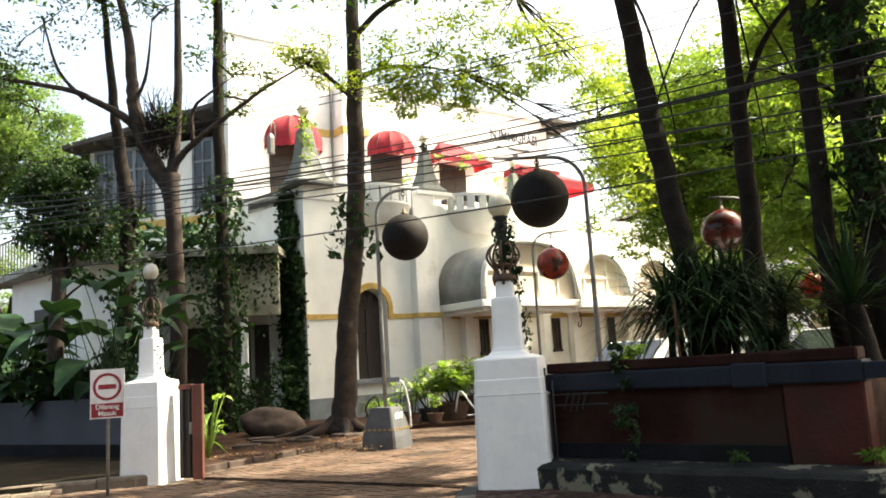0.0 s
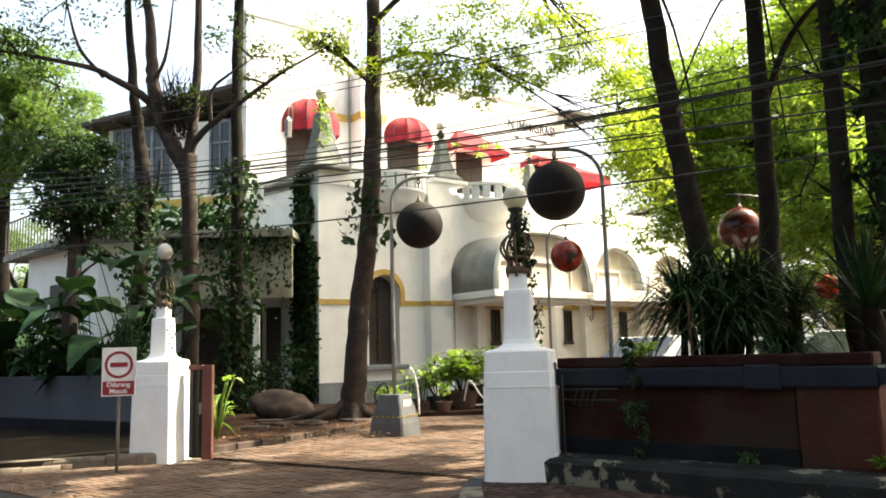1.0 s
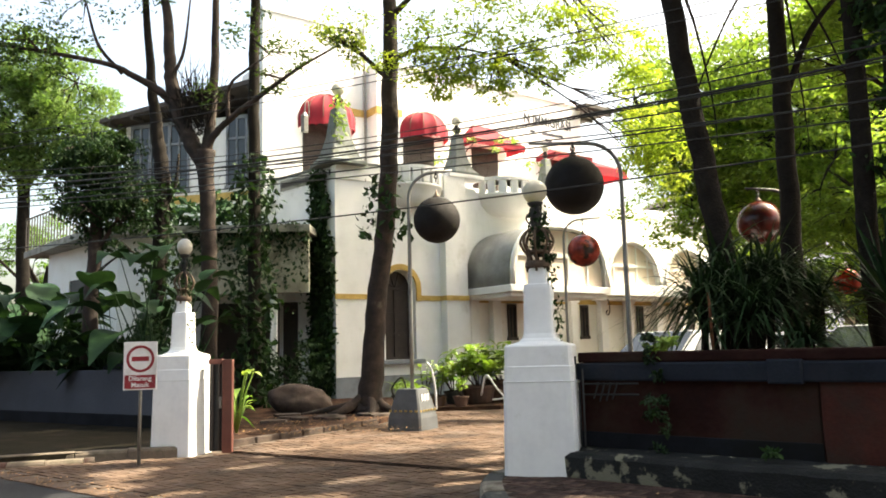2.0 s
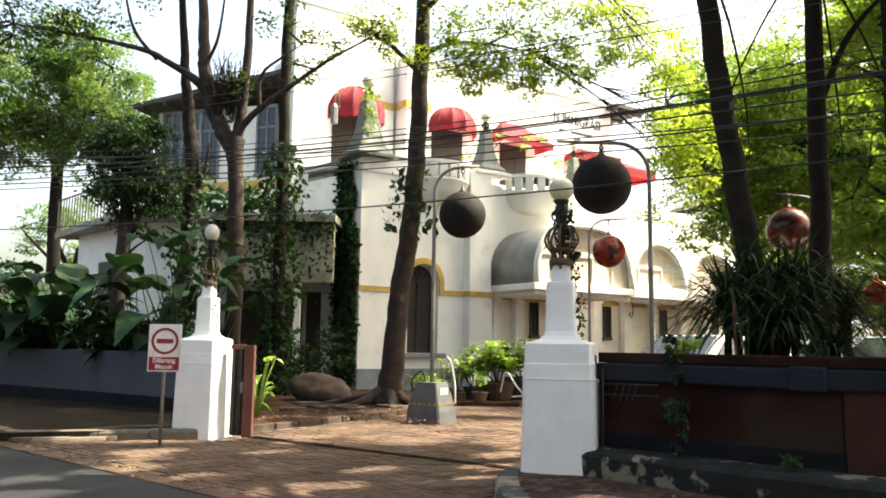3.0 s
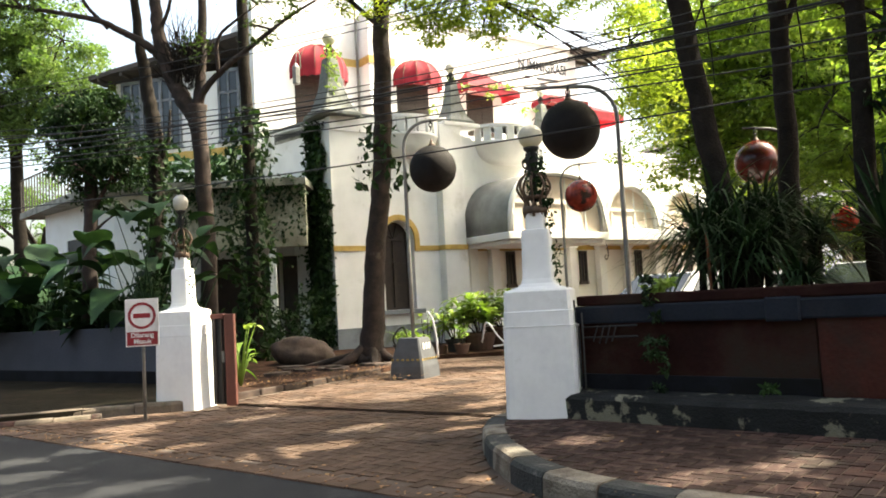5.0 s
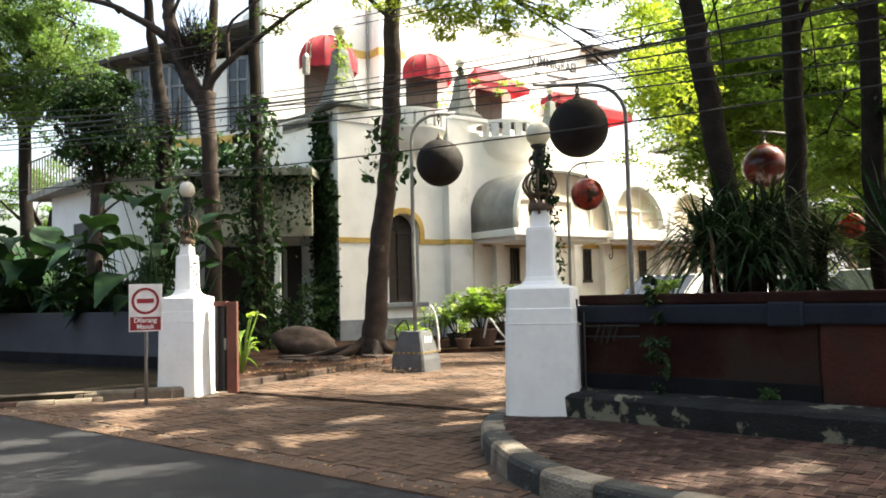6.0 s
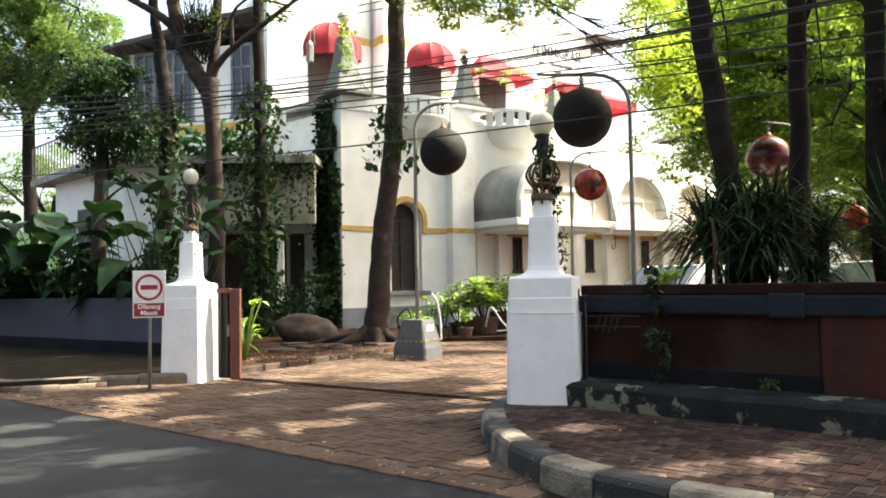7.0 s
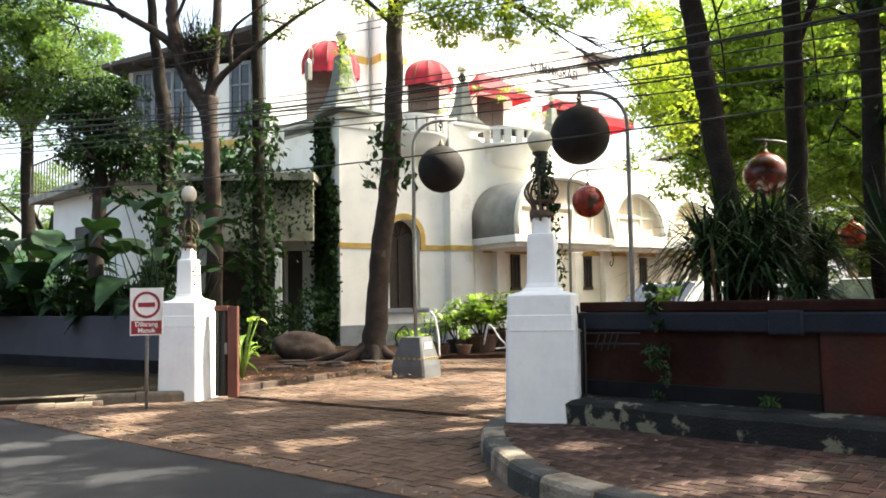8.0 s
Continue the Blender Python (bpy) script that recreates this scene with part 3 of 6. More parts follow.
# ------------------------------------------------------------ gate leaf, track
root = thing("sliding_gate", pose(-4.44, 13.25, 0.0, 0, 0, 0), "open sliding gate leaf in rust-red painted steel", "gate")
bm = bmesh.new()
box(bm, 0.21, 0.385, -0.05, 0.05, -0.02, 1.55, bevel=0.012)
part("end_post", bm, GATE, root)
bm = bmesh.new()
box(bm, -0.03, 0.2, 0.03, 0.09, 0.03, 1.47, bevel=0.01)
part("leaf_panel", bm, DARKIRON, root, "dark steel gate panel")
bm = bmesh.new()
box(bm, -0.03, 0.205, -0.04, 0.1, 1.475, 1.56, bevel=0.012)
part("top_rail", bm, GATE, root)
for x in (0.02, 0.13):
    bm = bmesh.new()
    box(bm, x, x + 0.035, -0.01, 0.028, 0.05, 1.47, bevel=0.008)
    part("stile", bm, WOODDARK, root)
bm = bmesh.new()
box(bm, 0.15, 0.2, -0.03, -0.012, 0.74, 0.93, bevel=0.006)
part("latch", bm, STEEL, root, "small grey latch plate")
bm = bmesh.new()
for off in (0.0, 0.14):
    tube(bm, [(-4.2, 13.3 + off, 0.006), (0.42, 10.35 + off, 0.006)], 0.018, 6)
tagged(part("gate_track", bm, WOODRUST), "sunken iron gate track across the drive", "gate track")

# ------------------------------------------------------------ no-entry sign
root = thing("no_entry_sign", pose(-5.09, 11.95, 0.0, 0, 0, 12), "white and red no-entry sign on a thin steel post", "road sign")
bm = bmesh.new()
tube(bm, [(0, 0, -0.05), (0.0, 0, 1.2), (-0.01, 0, 1.8)], 0.026, 10)
part("post", bm, STEEL, root, smooth=True)
bm = bmesh.new()
box(bm, -0.245, 0.245, -0.045, -0.03, 1.13, 1.86, bevel=0.01)
plate = part("plate", bm, SIGNWHITE, root, "white sign plate")


def ring(bm, cx, cz, r0, r1, y0, y1, seg=40):
    rr = []
    for r, y in ((r0, y0), (r1, y0), (r1, y1), (r0, y1), (r0, y0)):
        rr.append([(cx + r * math.cos(2 * math.pi * k / seg), y, cz + r * math.sin(2 * math.pi * k / seg)) for k in range(seg)])
    loft(bm, rr, caps=False)


bm = bmesh.new()
ring(bm, 0, 1.6, 0.165, 0.205, -0.052, -0.0455)
part("red_ring", bm, SIGNRED, plate)
bm = bmesh.new()
box(bm, -0.125, 0.125, -0.052, -0.0455, 1.565, 1.635)
part("red_bar", bm, SIGNRED, plate)
bm = bmesh.new()
box(bm, -0.225, 0.225, -0.05, -0.0455, 1.15, 1.355)
part("red_panel", bm, SIGNRED, plate)


def lettering(name, text, size, m, mat, parent=None, thick=0.002, stretch=1.0):
    cu = bpy.data.curves.new(name, "FONT")
    cu.body, cu.size, cu.extrude, cu.align_x, cu.align_y = text, size, thick, "CENTER", "CENTER"
    cu.offset = size * 0.02
    tmp = bpy.data.objects.new(name, cu)
    me = bpy.data.meshes.new_from_object(tmp)
    bpy.data.objects.remove(tmp)
    me.materials.clear()
    me.materials.append(mat)
    ob = new(name, me)
    ob.parent = parent
    ob.matrix_basis = m @ Matrix.Diagonal((stretch, 1, 1, 1))
    return ob


lettering("word", "Dilarang", 0.1, pose(0, -0.052, 1.302, 90, 0, 0), SIGNWHITE, plate)
lettering("word", "Masuk", 0.1, pose(0, -0.052, 1.205, 90, 0, 0), SIGNWHITE, plate)


# ------------------------------------------------------------ hanging ball lamps on swan-neck poles
def ball_lamp(base, top, reach, drop, ball_mat, label, plinth=False, foot=0.0, r=0.5, bend=0.55, pole_mat=STEEL):
    """A pole that curves over along reach, with a ball under the arm."""
    root = thing("ball_lamp", Matrix.Translation(base), label, "street lamp", "ball lamps")
    h = top - base[2]
    d = Vector((reach[0], reach[1], 0))
    bm = bmesh.new()
    pts = [Vector((0, 0, foot))] + [Vector((0, 0, foot + (h - bend - foot) * k / 3)) for k in (1, 2, 3)]
    for k in range(1, 7):
        a = k / 6 * math.pi / 2
        pts.append(Vector((0, 0, h - bend)) + d.normalized() * bend * (1 - math.cos(a)) + Vector((0, 0, bend * math.sin(a))))
    pts.append(pts[-1] + d.normalized() * max(0.1, d.length - bend) + Vector((0, 0, 0.03)))
    tube(bm, pts, [0.042] * 3 + [0.034] * (len(pts) - 4) + [0.024], 10)
    part("pole", bm, pole_mat, root, smooth=True)
    end = pts[-1]
    hang = end + d.normalized() * -0.35
    if drop[1] is not None:
        hang = Vector((drop[1], drop[2], end.z))
    bm = bmesh.new()
    for k in range(3):
        z = hang.z - 0.04 - k * 0.075
        axis = Vector((1, 0, 0)) if k % 2 else Vector((0, 1, 0))
        tube(bm, [Vector((hang.x, hang.y, z)) + axis * 0.035 * math.cos(t) + Vector((0, 0, 0.05 * math.sin(t))) for t in np.linspace(0, 6.283, 10)], 0.012, 5)
    part("hook", bm, DARKIRON, root, smooth=True)
    c = Vector((hang.x, hang.y, drop[0] - base[2]))
    bm = bmesh.new()
    ball(bm, c, r, 40, 24)
    b = part("ball", bm, ball_mat, root, "large round woven ball shade", True)
    bm = bmesh.new()
    lathe(bm, [(0.06, r - 0.02), (0.09, r), (0.06, r + 0.03), (0.03, r + 0.09), (0.01, r + 0.16)], 12, Matrix.Translation(c))
    part("cap", bm, IRON, b, smooth=True)
    if plinth:
        bm = bmesh.new()
        lathe(bm, [(0.4, -0.05), (0.385, 0.25), (0.33, 0.5), (0.25, 0.8), (0.24, 0.83)], square=True, m=pose(0, 0, 0, 0, 0, -25))
        p = part("plinth", bm, FOOTGREY, root, "tapered grey-painted concrete foot")
        for k in range(6):
            for turn in (0, 90):
                bm = bmesh.new()
                box(bm, -0.35 + k * 0.12, -0.29 + k * 0.12, -0.374, -0.362, 0.375, 0.415, m=pose(0, 0, 0, 0, 0, -25 + turn))
                part("warning_stripe", bm, YELLOW, p)
        bm = bmesh.new()
        for k in range(3):
            box(bm, 0.3, 0.306, -0.16 + k * 0.12, -0.1 + k * 0.12, 0.5, 0.72, m=pose(0, 0, 0, 0, 0, -25) @ Matrix.Translation((-0.0, 0, 0)))
        part("painted_mark", bm, SIGNWHITE, p, "illegible white painted marks")
    return root


ball_lamp((-1.28, 16.55, 0), 5.42, (0.95, 0), (4.38, 0.6, 0), BALLDARK, "swan-neck street lamp with a dark ball on a grey foot", True, 0.8)
ball_lamp((2.62, 13.2, 0), 5.07, (-1.55, 0), (4.34, -0.8, 0), BALLDARK, "swan-neck lamp with a large dark hanging ball", False, 0.0)
ball_lamp((2.9, 24.0, 0), 5.5, (1.15, 0), (4.53, 0.6, 0), BALLRED, "thin swan-neck lamp with a mottled red ball", False, 0.0)
ball_lamp((7.55, 18.2, 0), 5.1, (-1.15, -0.2), (4.32, -0.88, -0.2), BALLGLOSS, "swan-neck lamp with a glossy dark red ball", False, 0.0, pole_mat=DARKIRON)
ball_lamp((13.1, 26.0, 0), 4.4, (-1.15, 0), (3.5, -0.8, 0), BALLRED, "distant swan-neck lamp with a red and white ball", False, 0.0, r=0.42)
ball_lamp((17.3, 26.5, 0), 4.6, (-1.15, 0), (3.75, -0.8, 0), BALLRED, "distant swan-neck lamp with a red and white ball", False, 0.0, r=0.42)

# ------------------------------------------------------------ overhead cables
CABLES = [
    ((-9.06, 13.5, 4.72), (-0.36, 9.5, 4.23), (4.0, 7.0, 4.19), 0.018), ((-9.06, 13.5, 4.6), (-0.36, 9.5, 4.2), (4.0, 7.0, 4.16), 0.012),
    ((-9.06, 13.5, 4.86), (-0.36, 9.5, 4.31), (4.01, 7.0, 4.33), 0.012), ((-9.06, 13.5, 4.47), (-0.36, 9.5, 4.12), (3.99, 7.0, 4.0), 0.012),
    ((-9.06, 13.5, 5.02), (-0.35, 9.5, 4.39), (4.01, 7.0, 4.46), 0.008), ((-9.06, 13.5, 4.93), (-0.36, 9.5, 4.07), (3.98, 7.0, 3.79), 0.01),
    ((-9.06, 13.5, 4.4), (-0.36, 9.5, 3.96), (3.98, 7.0, 3.8), 0.012)]
CABLES_LOW = [
    ((-9.06, 13.5, 4.3), (-0.36, 9.5, 3.86), (3.97, 7.0, 3.62), 0.01), ((-9.03, 13.5, 3.56), (-0.37, 9.5, 3.4), (3.96, 7.0, 3.39), 0.012),
    ((-9.07, 13.5, 5.34), (-0.34, 9.5, 5.13), (4.02, 7.0, 4.94), 0.008), ((-9.07, 13.5, 5.64), (-0.34, 9.5, 5.23), (4.02, 7.0, 5.14), 0.008)]
for a, b, c, r in CABLES + CABLES_LOW:
    a, b, c = Vector(a), Vector(b), Vector(c)
    pts = []
    for k in range(-6, 31):
        t = k / 24
        s = 0.63
        la = (t - s) * (t - 1) / ((0 - s) * (0 - 1))
        lb = t * (t - 1) / (s * (s - 1))
        lc = t * (t - s) / (1 - s)
        pts.append(a * la + b * lb + c * lc)
    bm = bmesh.new()
    tube(bm, pts, r * 0.75, 6)
    tagged(part("overhead_cable", bm, CABLE, smooth=True), "black overhead cable slung along the street", "cable", "overhead cables")

# ------------------------------------------------------------ the white villa
# its own frame: x along the sunny front, y along the shaded flank, the corner at the origin
HOUSE = pose(-4.57, 26.36, 0.0, 0, 0, 38)
villa = thing("villa", HOUSE, "white colonial villa with ochre bands, terraces and red awnings", "building")


def vp(name, bm, mat, label="", smooth=False, parent=None):
    return part(name, bm, mat, parent or villa, label, smooth)


def arch_poly(x0, x1, z_spring, top, steps=14):
    c, r = (x0 + x1) / 2, (x1 - x0) / 2
    return [(c + r * math.cos(math.pi * k / steps), z_spring + r * math.sin(math.pi * k / steps)) for k in range(steps + 1)]


T = 0.45
AX0, AX1, ASILL, ASPR = 1.95, 3.25, 1.32, 3.85
bm = bmesh.new()
box(bm, 0, AX0, 0, T, 0, 7.8)
box(bm, AX1, 6.2, 0, T, 0, 7.8)
box(bm, AX0, AX1, 0, T, 0, ASILL)
upright(bm, [(AX0, 7.8), (AX0, ASPR)] + arch_poly(AX0, AX1, ASPR, 7.8)[::-1][1:-1] + [(AX1, ASPR), (AX1, 7.8)], 0, T)
vp("front_wall", bm, WHITE)
bm = bmesh.new()
box(bm, 0, T, T, 9.0, 0, 7.8)
box(bm, 0, 5.6, 8.6, 9.0, 0, 7.8)
box(bm, T, 21, T, 9.0, 7.7, 7.98)
vp("flank_wall", bm, WHITE)
bm = bmesh.new()
box(bm, 6.2, 21.5, 0.25, 0.65, 0, 4.6)
vp("arcade_wall", bm, CREAM)
bm = bmesh.new()
box(bm, 6.2, 21.5, 0.0, 1.3, 4.6, 7.7)
vp("attic_wall", bm, WHITE)
bm = bmesh.new()
box(bm, 21.1, 21.5, 1.3, 9, 0, 7.7)
vp("end_wall", bm, CREAM)

# parapet with its dipping curve
bm = bmesh.new()
top = [(0.0, 7.95), (0.55, 8.0), (1.0, 8.05), (1.94, 8.09), (2.7, 8.07), (3.39, 8.0), (3.77, 7.88), (4.4, 7.86)]
prof = smooth_path([(x, 0, z) for x, z in top], 4)
upright(bm, [(p.x, p.z + 0.12) for p in prof] + [(4.4, 7.6), (0, 7.6)], -0.06, 0.3)
vp("parapet", bm, WHITE)
bm = bmesh.new()
upright(bm, [(p.x, p.z + 0.18) for p in prof] + [(p.x, p.z + 0.115) for p in prof[::-1]], -0.1, 0.34)
vp("coping", bm, FINIAL, "weathered grey coping")
bm = bmesh.new()
upright(bm, [(0, 8.13), (5.2, 8.53), (5.2, 8.46), (0, 8.06)], -0.06, 0.34, m=Matrix.Rotation(radians(90), 4, "Z") @ Matrix.Diagonal((1, -1, 1, 1)))
vp("flank_coping", bm, FINIAL)
bm = bmesh.new()
upright(bm, [(0.31, 7.78), (5.2, 7.78), (5.2, 8.45), (0.31, 8.05)], 0.0, 0.3, m=Matrix.Rotation(radians(90), 4, "Z") @ Matrix.Diagonal((1, -1, 1, 1)))
vp("flank_parapet", bm, WHITE)

# ochre string course and grey plinth
for x0, x1 in ((-0.04, AX0 - 0.2), (AX1 + 0.2, 4.36)):
    bm = bmesh.new()
    box(bm, x0, x1, -0.04, 0.0, 3.42, 3.6)
    vp("string_course", bm, OCHRE, "ochre painted string course")
bm = bmesh.new()
box(bm, -0.05, 6.2, -0.07, 0.0, 0, 0.78)
vp("plinth", bm, GREYPLINTH, "blue-grey painted plinth")

# arched window
win = new("arched_window")
win.parent = villa
bm = bmesh.new()
outer = arch_poly(AX0 - 0.22, AX1 + 0.22, ASPR, 8)
inner = arch_poly(AX0 - 0.02, AX1 + 0.02, ASPR, 8)
for a, b, c, d in zip(outer, outer[1:], inner, inner[1:]):
    upright(bm, [a, b, d, c], -0.07, 0.1)
for x in (AX0 - 0.22, AX1 + 0.02):
    box(bm, x, x + 0.2, -0.07, 0.1, 3.4, ASPR)
vp("arch_trim", bm, OCHRE, "ochre arch moulding", parent=win)
bm = bmesh.new()
box(bm, AX0 - 0.2, AX1 + 0.25, -0.22, 0.1, ASILL - 0.16, ASILL, bevel=0.02)
vp("sill", bm, GREYPLINTH, "grey stone sill", parent=win)
bm = bmesh.new()
cx = (AX0 + AX1) / 2
for x0, x1 in ((AX0, AX0 + 0.09), (AX1 - 0.09, AX1), (cx - 0.05, cx + 0.05)):
    box(bm, x0, x1, 0.34, 0.42, ASILL, ASPR)
for z in (ASILL, 2.2, 3.0, ASPR - 0.05):
    box(bm, AX0, AX1, 0.345, 0.415, z, z + 0.09)
for k in range(1, 5):
    a = math.pi * k / 5
    tube(bm, [(cx, 0.38, ASPR), (cx + 0.63 * math.cos(a), 0.38, ASPR + 0.63 * math.sin(a))], 0.025, 6)
vp("window_frame", bm, WOODDARK, "dark brown timber frame", parent=win)
bm = bmesh.new()
upright(bm, [(AX0, ASILL)] + arch_poly(AX0, AX1, ASPR, 8)[::-1] + [(AX1, ASILL)], 0.4, 0.41)
vp("pane", bm, WOODDARK, "dark brown timber panel", parent=win)


def finial(x, y, z, s, name="finial"):
    """A concave pyramid with a ring or a lamp globe on top."""
    root = new(name)
    root.parent = villa
    root.location = (x, y, z)
    bm = bmesh.new()
    lathe(bm, [(0.62 * s, -0.1), (0.62 * s, 0.0), (0.57 * s, 0.05 * s), (0.46 * s, 0.18 * s), (0.38 * s, 0.4 * s), (0.28 * s, 0.75 * s), (0.22 * s, 1.2 * s), (0.17 * s, 1.6 * s), (0.1 * s, 1.66 * s)], square=True)
    vp("spire", bm, FINIAL, "weathered grey-green spire", parent=root)
    bm = bmesh.new()
    lathe(bm, [(0.06 * s, 1.66 * s), (0.05 * s, 1.95 * s), (0.09 * s, 2.0 * s), (0.05 * s, 2.05 * s)], 10)
    for k in range(4):
        a = k * math.pi / 2
        tube(bm, smooth_path([(r * s * math.cos(a), r * s * math.sin(a), q * s) for r, q in ((0.05, 1.7), (0.14, 1.78), (0.15, 1.9), (0.05, 2.0))], 3), 0.025 * s, 6)
    vp("ironwork", bm, DARKIRON, parent=root, smooth=True)
    bm = bmesh.new()
    ball(bm, (0, 0, 2.2 * s), 0.19 * s, 18, 10)
    vp("globe", bm, GLOBE, "opal lamp globe", True, root)
    return root


finial(0.35, 0.35, 8.2, 1.24)
finial(5.5, 0.2, 8.35, 0.98)
finial(10.3, 0.3, 8.2, 0.85)

# corner pilaster
bm = bmesh.new()
box(bm, 4.38, 5.4, -0.38, 0.5, 0, 8.1, bevel=0.02)
box(bm, 4.6, 6.3, -0.44, 0.75, 8.1, 8.25, bevel=0.02)
vp("corner_pilaster", bm, WHITE)
bm = bmesh.new()
box(bm, 4.36, 5.42, -0.42, 0.2, 3.42, 3.6)
vp("pilaster_band", bm, OCHRE)
bm = bmesh.new()
box(bm, 9.75, 10.8, -0.2, 0.6, 4.4, 8.2, bevel=0.02)
vp("corner_pilaster", bm, WHITE)

# piers of the arcade
for x in (5.75, 6.85, 9.75, 11.1, 12.9, 14.6, 16.6, 18.2, 20.4):
    bm = bmesh.new()
    box(bm, x, x + 0.42, -0.05, 0.25, 0, 4.6, bevel=0.02)
    box(bm, x - 0.05, x + 0.47, -0.1, 0.25, 3.45, 3.56, bevel=0.01)
    vp("pier", bm, WHITE)
for x in (8.0, 12.1, 15.7, 19.4):
    w = new("narrow_window")
    w.parent = villa
    w.location = (x, 0.25, 0)
    bm = bmesh.new()
    box(bm, -0.17, 0.17, -0.05, -0.002, 2.05, 3.25)
    vp("pane", bm, GLASSDARK, parent=w)
    bm = bmesh.new()
    for a, b, c, d in ((-0.22, -0.15, 1.98, 3.35), (0.15, 0.22, 1.98, 3.35), (-0.22, 0.22, 3.25, 3.36), (-0.27, 0.27, 1.92, 2.05), (-0.03, 0.03, 2.0, 3.3)):
        box(bm, a, b, -0.1, -0.03, c, d)
    vp("window_frame", bm, WOODDARK, parent=w)
bm = bmesh.new()
box(bm, 6.3, 21.4, 0.2, 0.247, 3.4, 3.62)
vp("string_course", bm, OCHRE)


def barrel_hood(x0, x1, z0, reach, squash=1.0, sheet=WHITE, note="white plastered barrel vault", slab=0.5, power=1.0):
    """A barrel vault over the arcade, with a panelled front."""
    root = new("barrel_hood")
    root.parent = villa
    c, r, n = (x0 + x1) / 2, (x1 - x0) / 2, 18
    bm = bmesh.new()
    rings, rim = [], []
    for k in range(n + 1):
        a = math.pi * k / n
        ca, sa = math.copysign(abs(math.cos(a)) ** power, math.cos(a)), math.sin(a) ** power if 0 < k < n else 0.0
        px, pz, qx, qz = c + r * ca, z0 + r * squash * sa, c + (r - 0.2) * ca, z0 + (r - 0.2) * squash * sa
        rim.append([(c + (r + 0.03) * ca, -reach - 0.07, z0 + (r + 0.03) * squash * sa), (c + (r + 0.03) * ca, -reach - 0.003, z0 + (r + 0.03) * squash * sa), (qx, -reach - 0.003, qz), (qx, -reach - 0.07, qz)])
        rings.append([(px, -reach, pz), (px, 0.0, pz), (qx, 0.0, qz), (qx, -reach, qz)])
    loft(bm, rings)
    vp("vault", bm, sheet, note, True, root)
    bm = bmesh.new()
    loft(bm, rim)
    vp("rim", bm, WHITE, "white arched rim", True, root)
    bm = bmesh.new()
    face = [(c + (r - 0.2) * math.copysign(abs(math.cos(math.pi * k / n)) ** power, math.cos(math.pi * k / n)), z0 + (r - 0.2) * squash * abs(math.sin(math.pi * k / n)) ** power) for k in range(n + 1)]
    upright(bm, face, -reach + 0.16, -reach + 0.24)
    vp("tympanum", bm, PEACH, "peach panelled front", parent=root)
    bm = bmesh.new()
    for k in range(1, 5):
        x = x0 + (x1 - x0) * k / 5
        hz = math.sqrt(max(0.01, (r - 0.22) ** 2 - (x - c) ** 2)) * squash
        box(bm, x - 0.035, x + 0.035, -reach + 0.12, -reach + 0.158, z0, z0 + hz)
    box(bm, x0 + 0.22, x1 - 0.22, -reach + 0.11, -reach + 0.157, z0 + r * 0.42, z0 + r * 0.48)
    vp("ribs", bm, CREAM, parent=root)
    bm = bmesh.new()
    box(bm, x0 - 0.05, x1 + 0.05, -reach - 0.08, 0.0, z0 - slab, z0 - 0.001, bevel=0.03)
    box(bm, x0 + 0.15, x1 - 0.15, -reach + 0.1, 0.0, z0 - slab - 0.15, z0 - slab - 0.005, bevel=0.03)
    vp("cornice", bm, WHITE, "moulded white cornice", parent=root)
    return root


barrel_hood(5.6, 10.7, 3.87, 2.55, 0.9, GREYCANVAS, "grey weathered sheet over the porch vault", 0.26, 0.72)
barrel_hood(12.2, 15.85, 4.2, 1.0, 1.08)
barrel_hood(16.0, 19.4, 4.2, 1.0, 1.08)


def bow_balcony(x, z, r, h, name="bow_balcony"):
    root = new(name)
    root.parent = villa
    root.location = (x, 0.05, z)
    n = 24

    def half(r0, zz):
        return [(r0 * math.cos(math.pi + math.pi * k / n), r0 * 0.8 * math.sin(math.pi + math.pi * k / n), zz) for k in range(n + 1)]
    bm = bmesh.new()
    loft(bm, [half(a, b) for a, b in ((0.5 * r, -0.7), (0.75 * r, -0.56), (0.92 * r, -0.32), (r, 0.0), (r * 1.03, 0.02), (r * 1.03, 0.12), (r * 0.97, 0.14))], caps=True)
    vp("bowl", bm, WHITE, "white flared balcony base", True, root)
    bm = bmesh.new()
    loft(bm, [half(a, b) for a, b in ((r * 0.95, h - 0.14), (r * 1.05, h - 0.12), (r * 1.05, h), (r * 0.93, h + 0.02), (r * 0.9, h - 0.14))], caps=True)
    vp("rail", bm, WHITE, parent=root)
    for k in range(1, 2 * 9, 2):
        a = math.pi + math.pi * k / 18
        bm = bmesh.new()
        box(bm, -0.16, 0.16, -0.06, 0.06, 0.13, h - 0.13, m=Matrix.Translation((r * 0.97 * math.cos(a), r * 0.78 * math.sin(a), 0)) @ Matrix.Rotation(a + math.pi / 2, 4, "Z"), bevel=0.03)
        vp("baluster", bm, WHITE, parent=root)
    return root


bow_balcony(3.25, 7.5, 1.15, 0.75)
bow_balcony(7.8, 7.5, 1.45, 0.75)

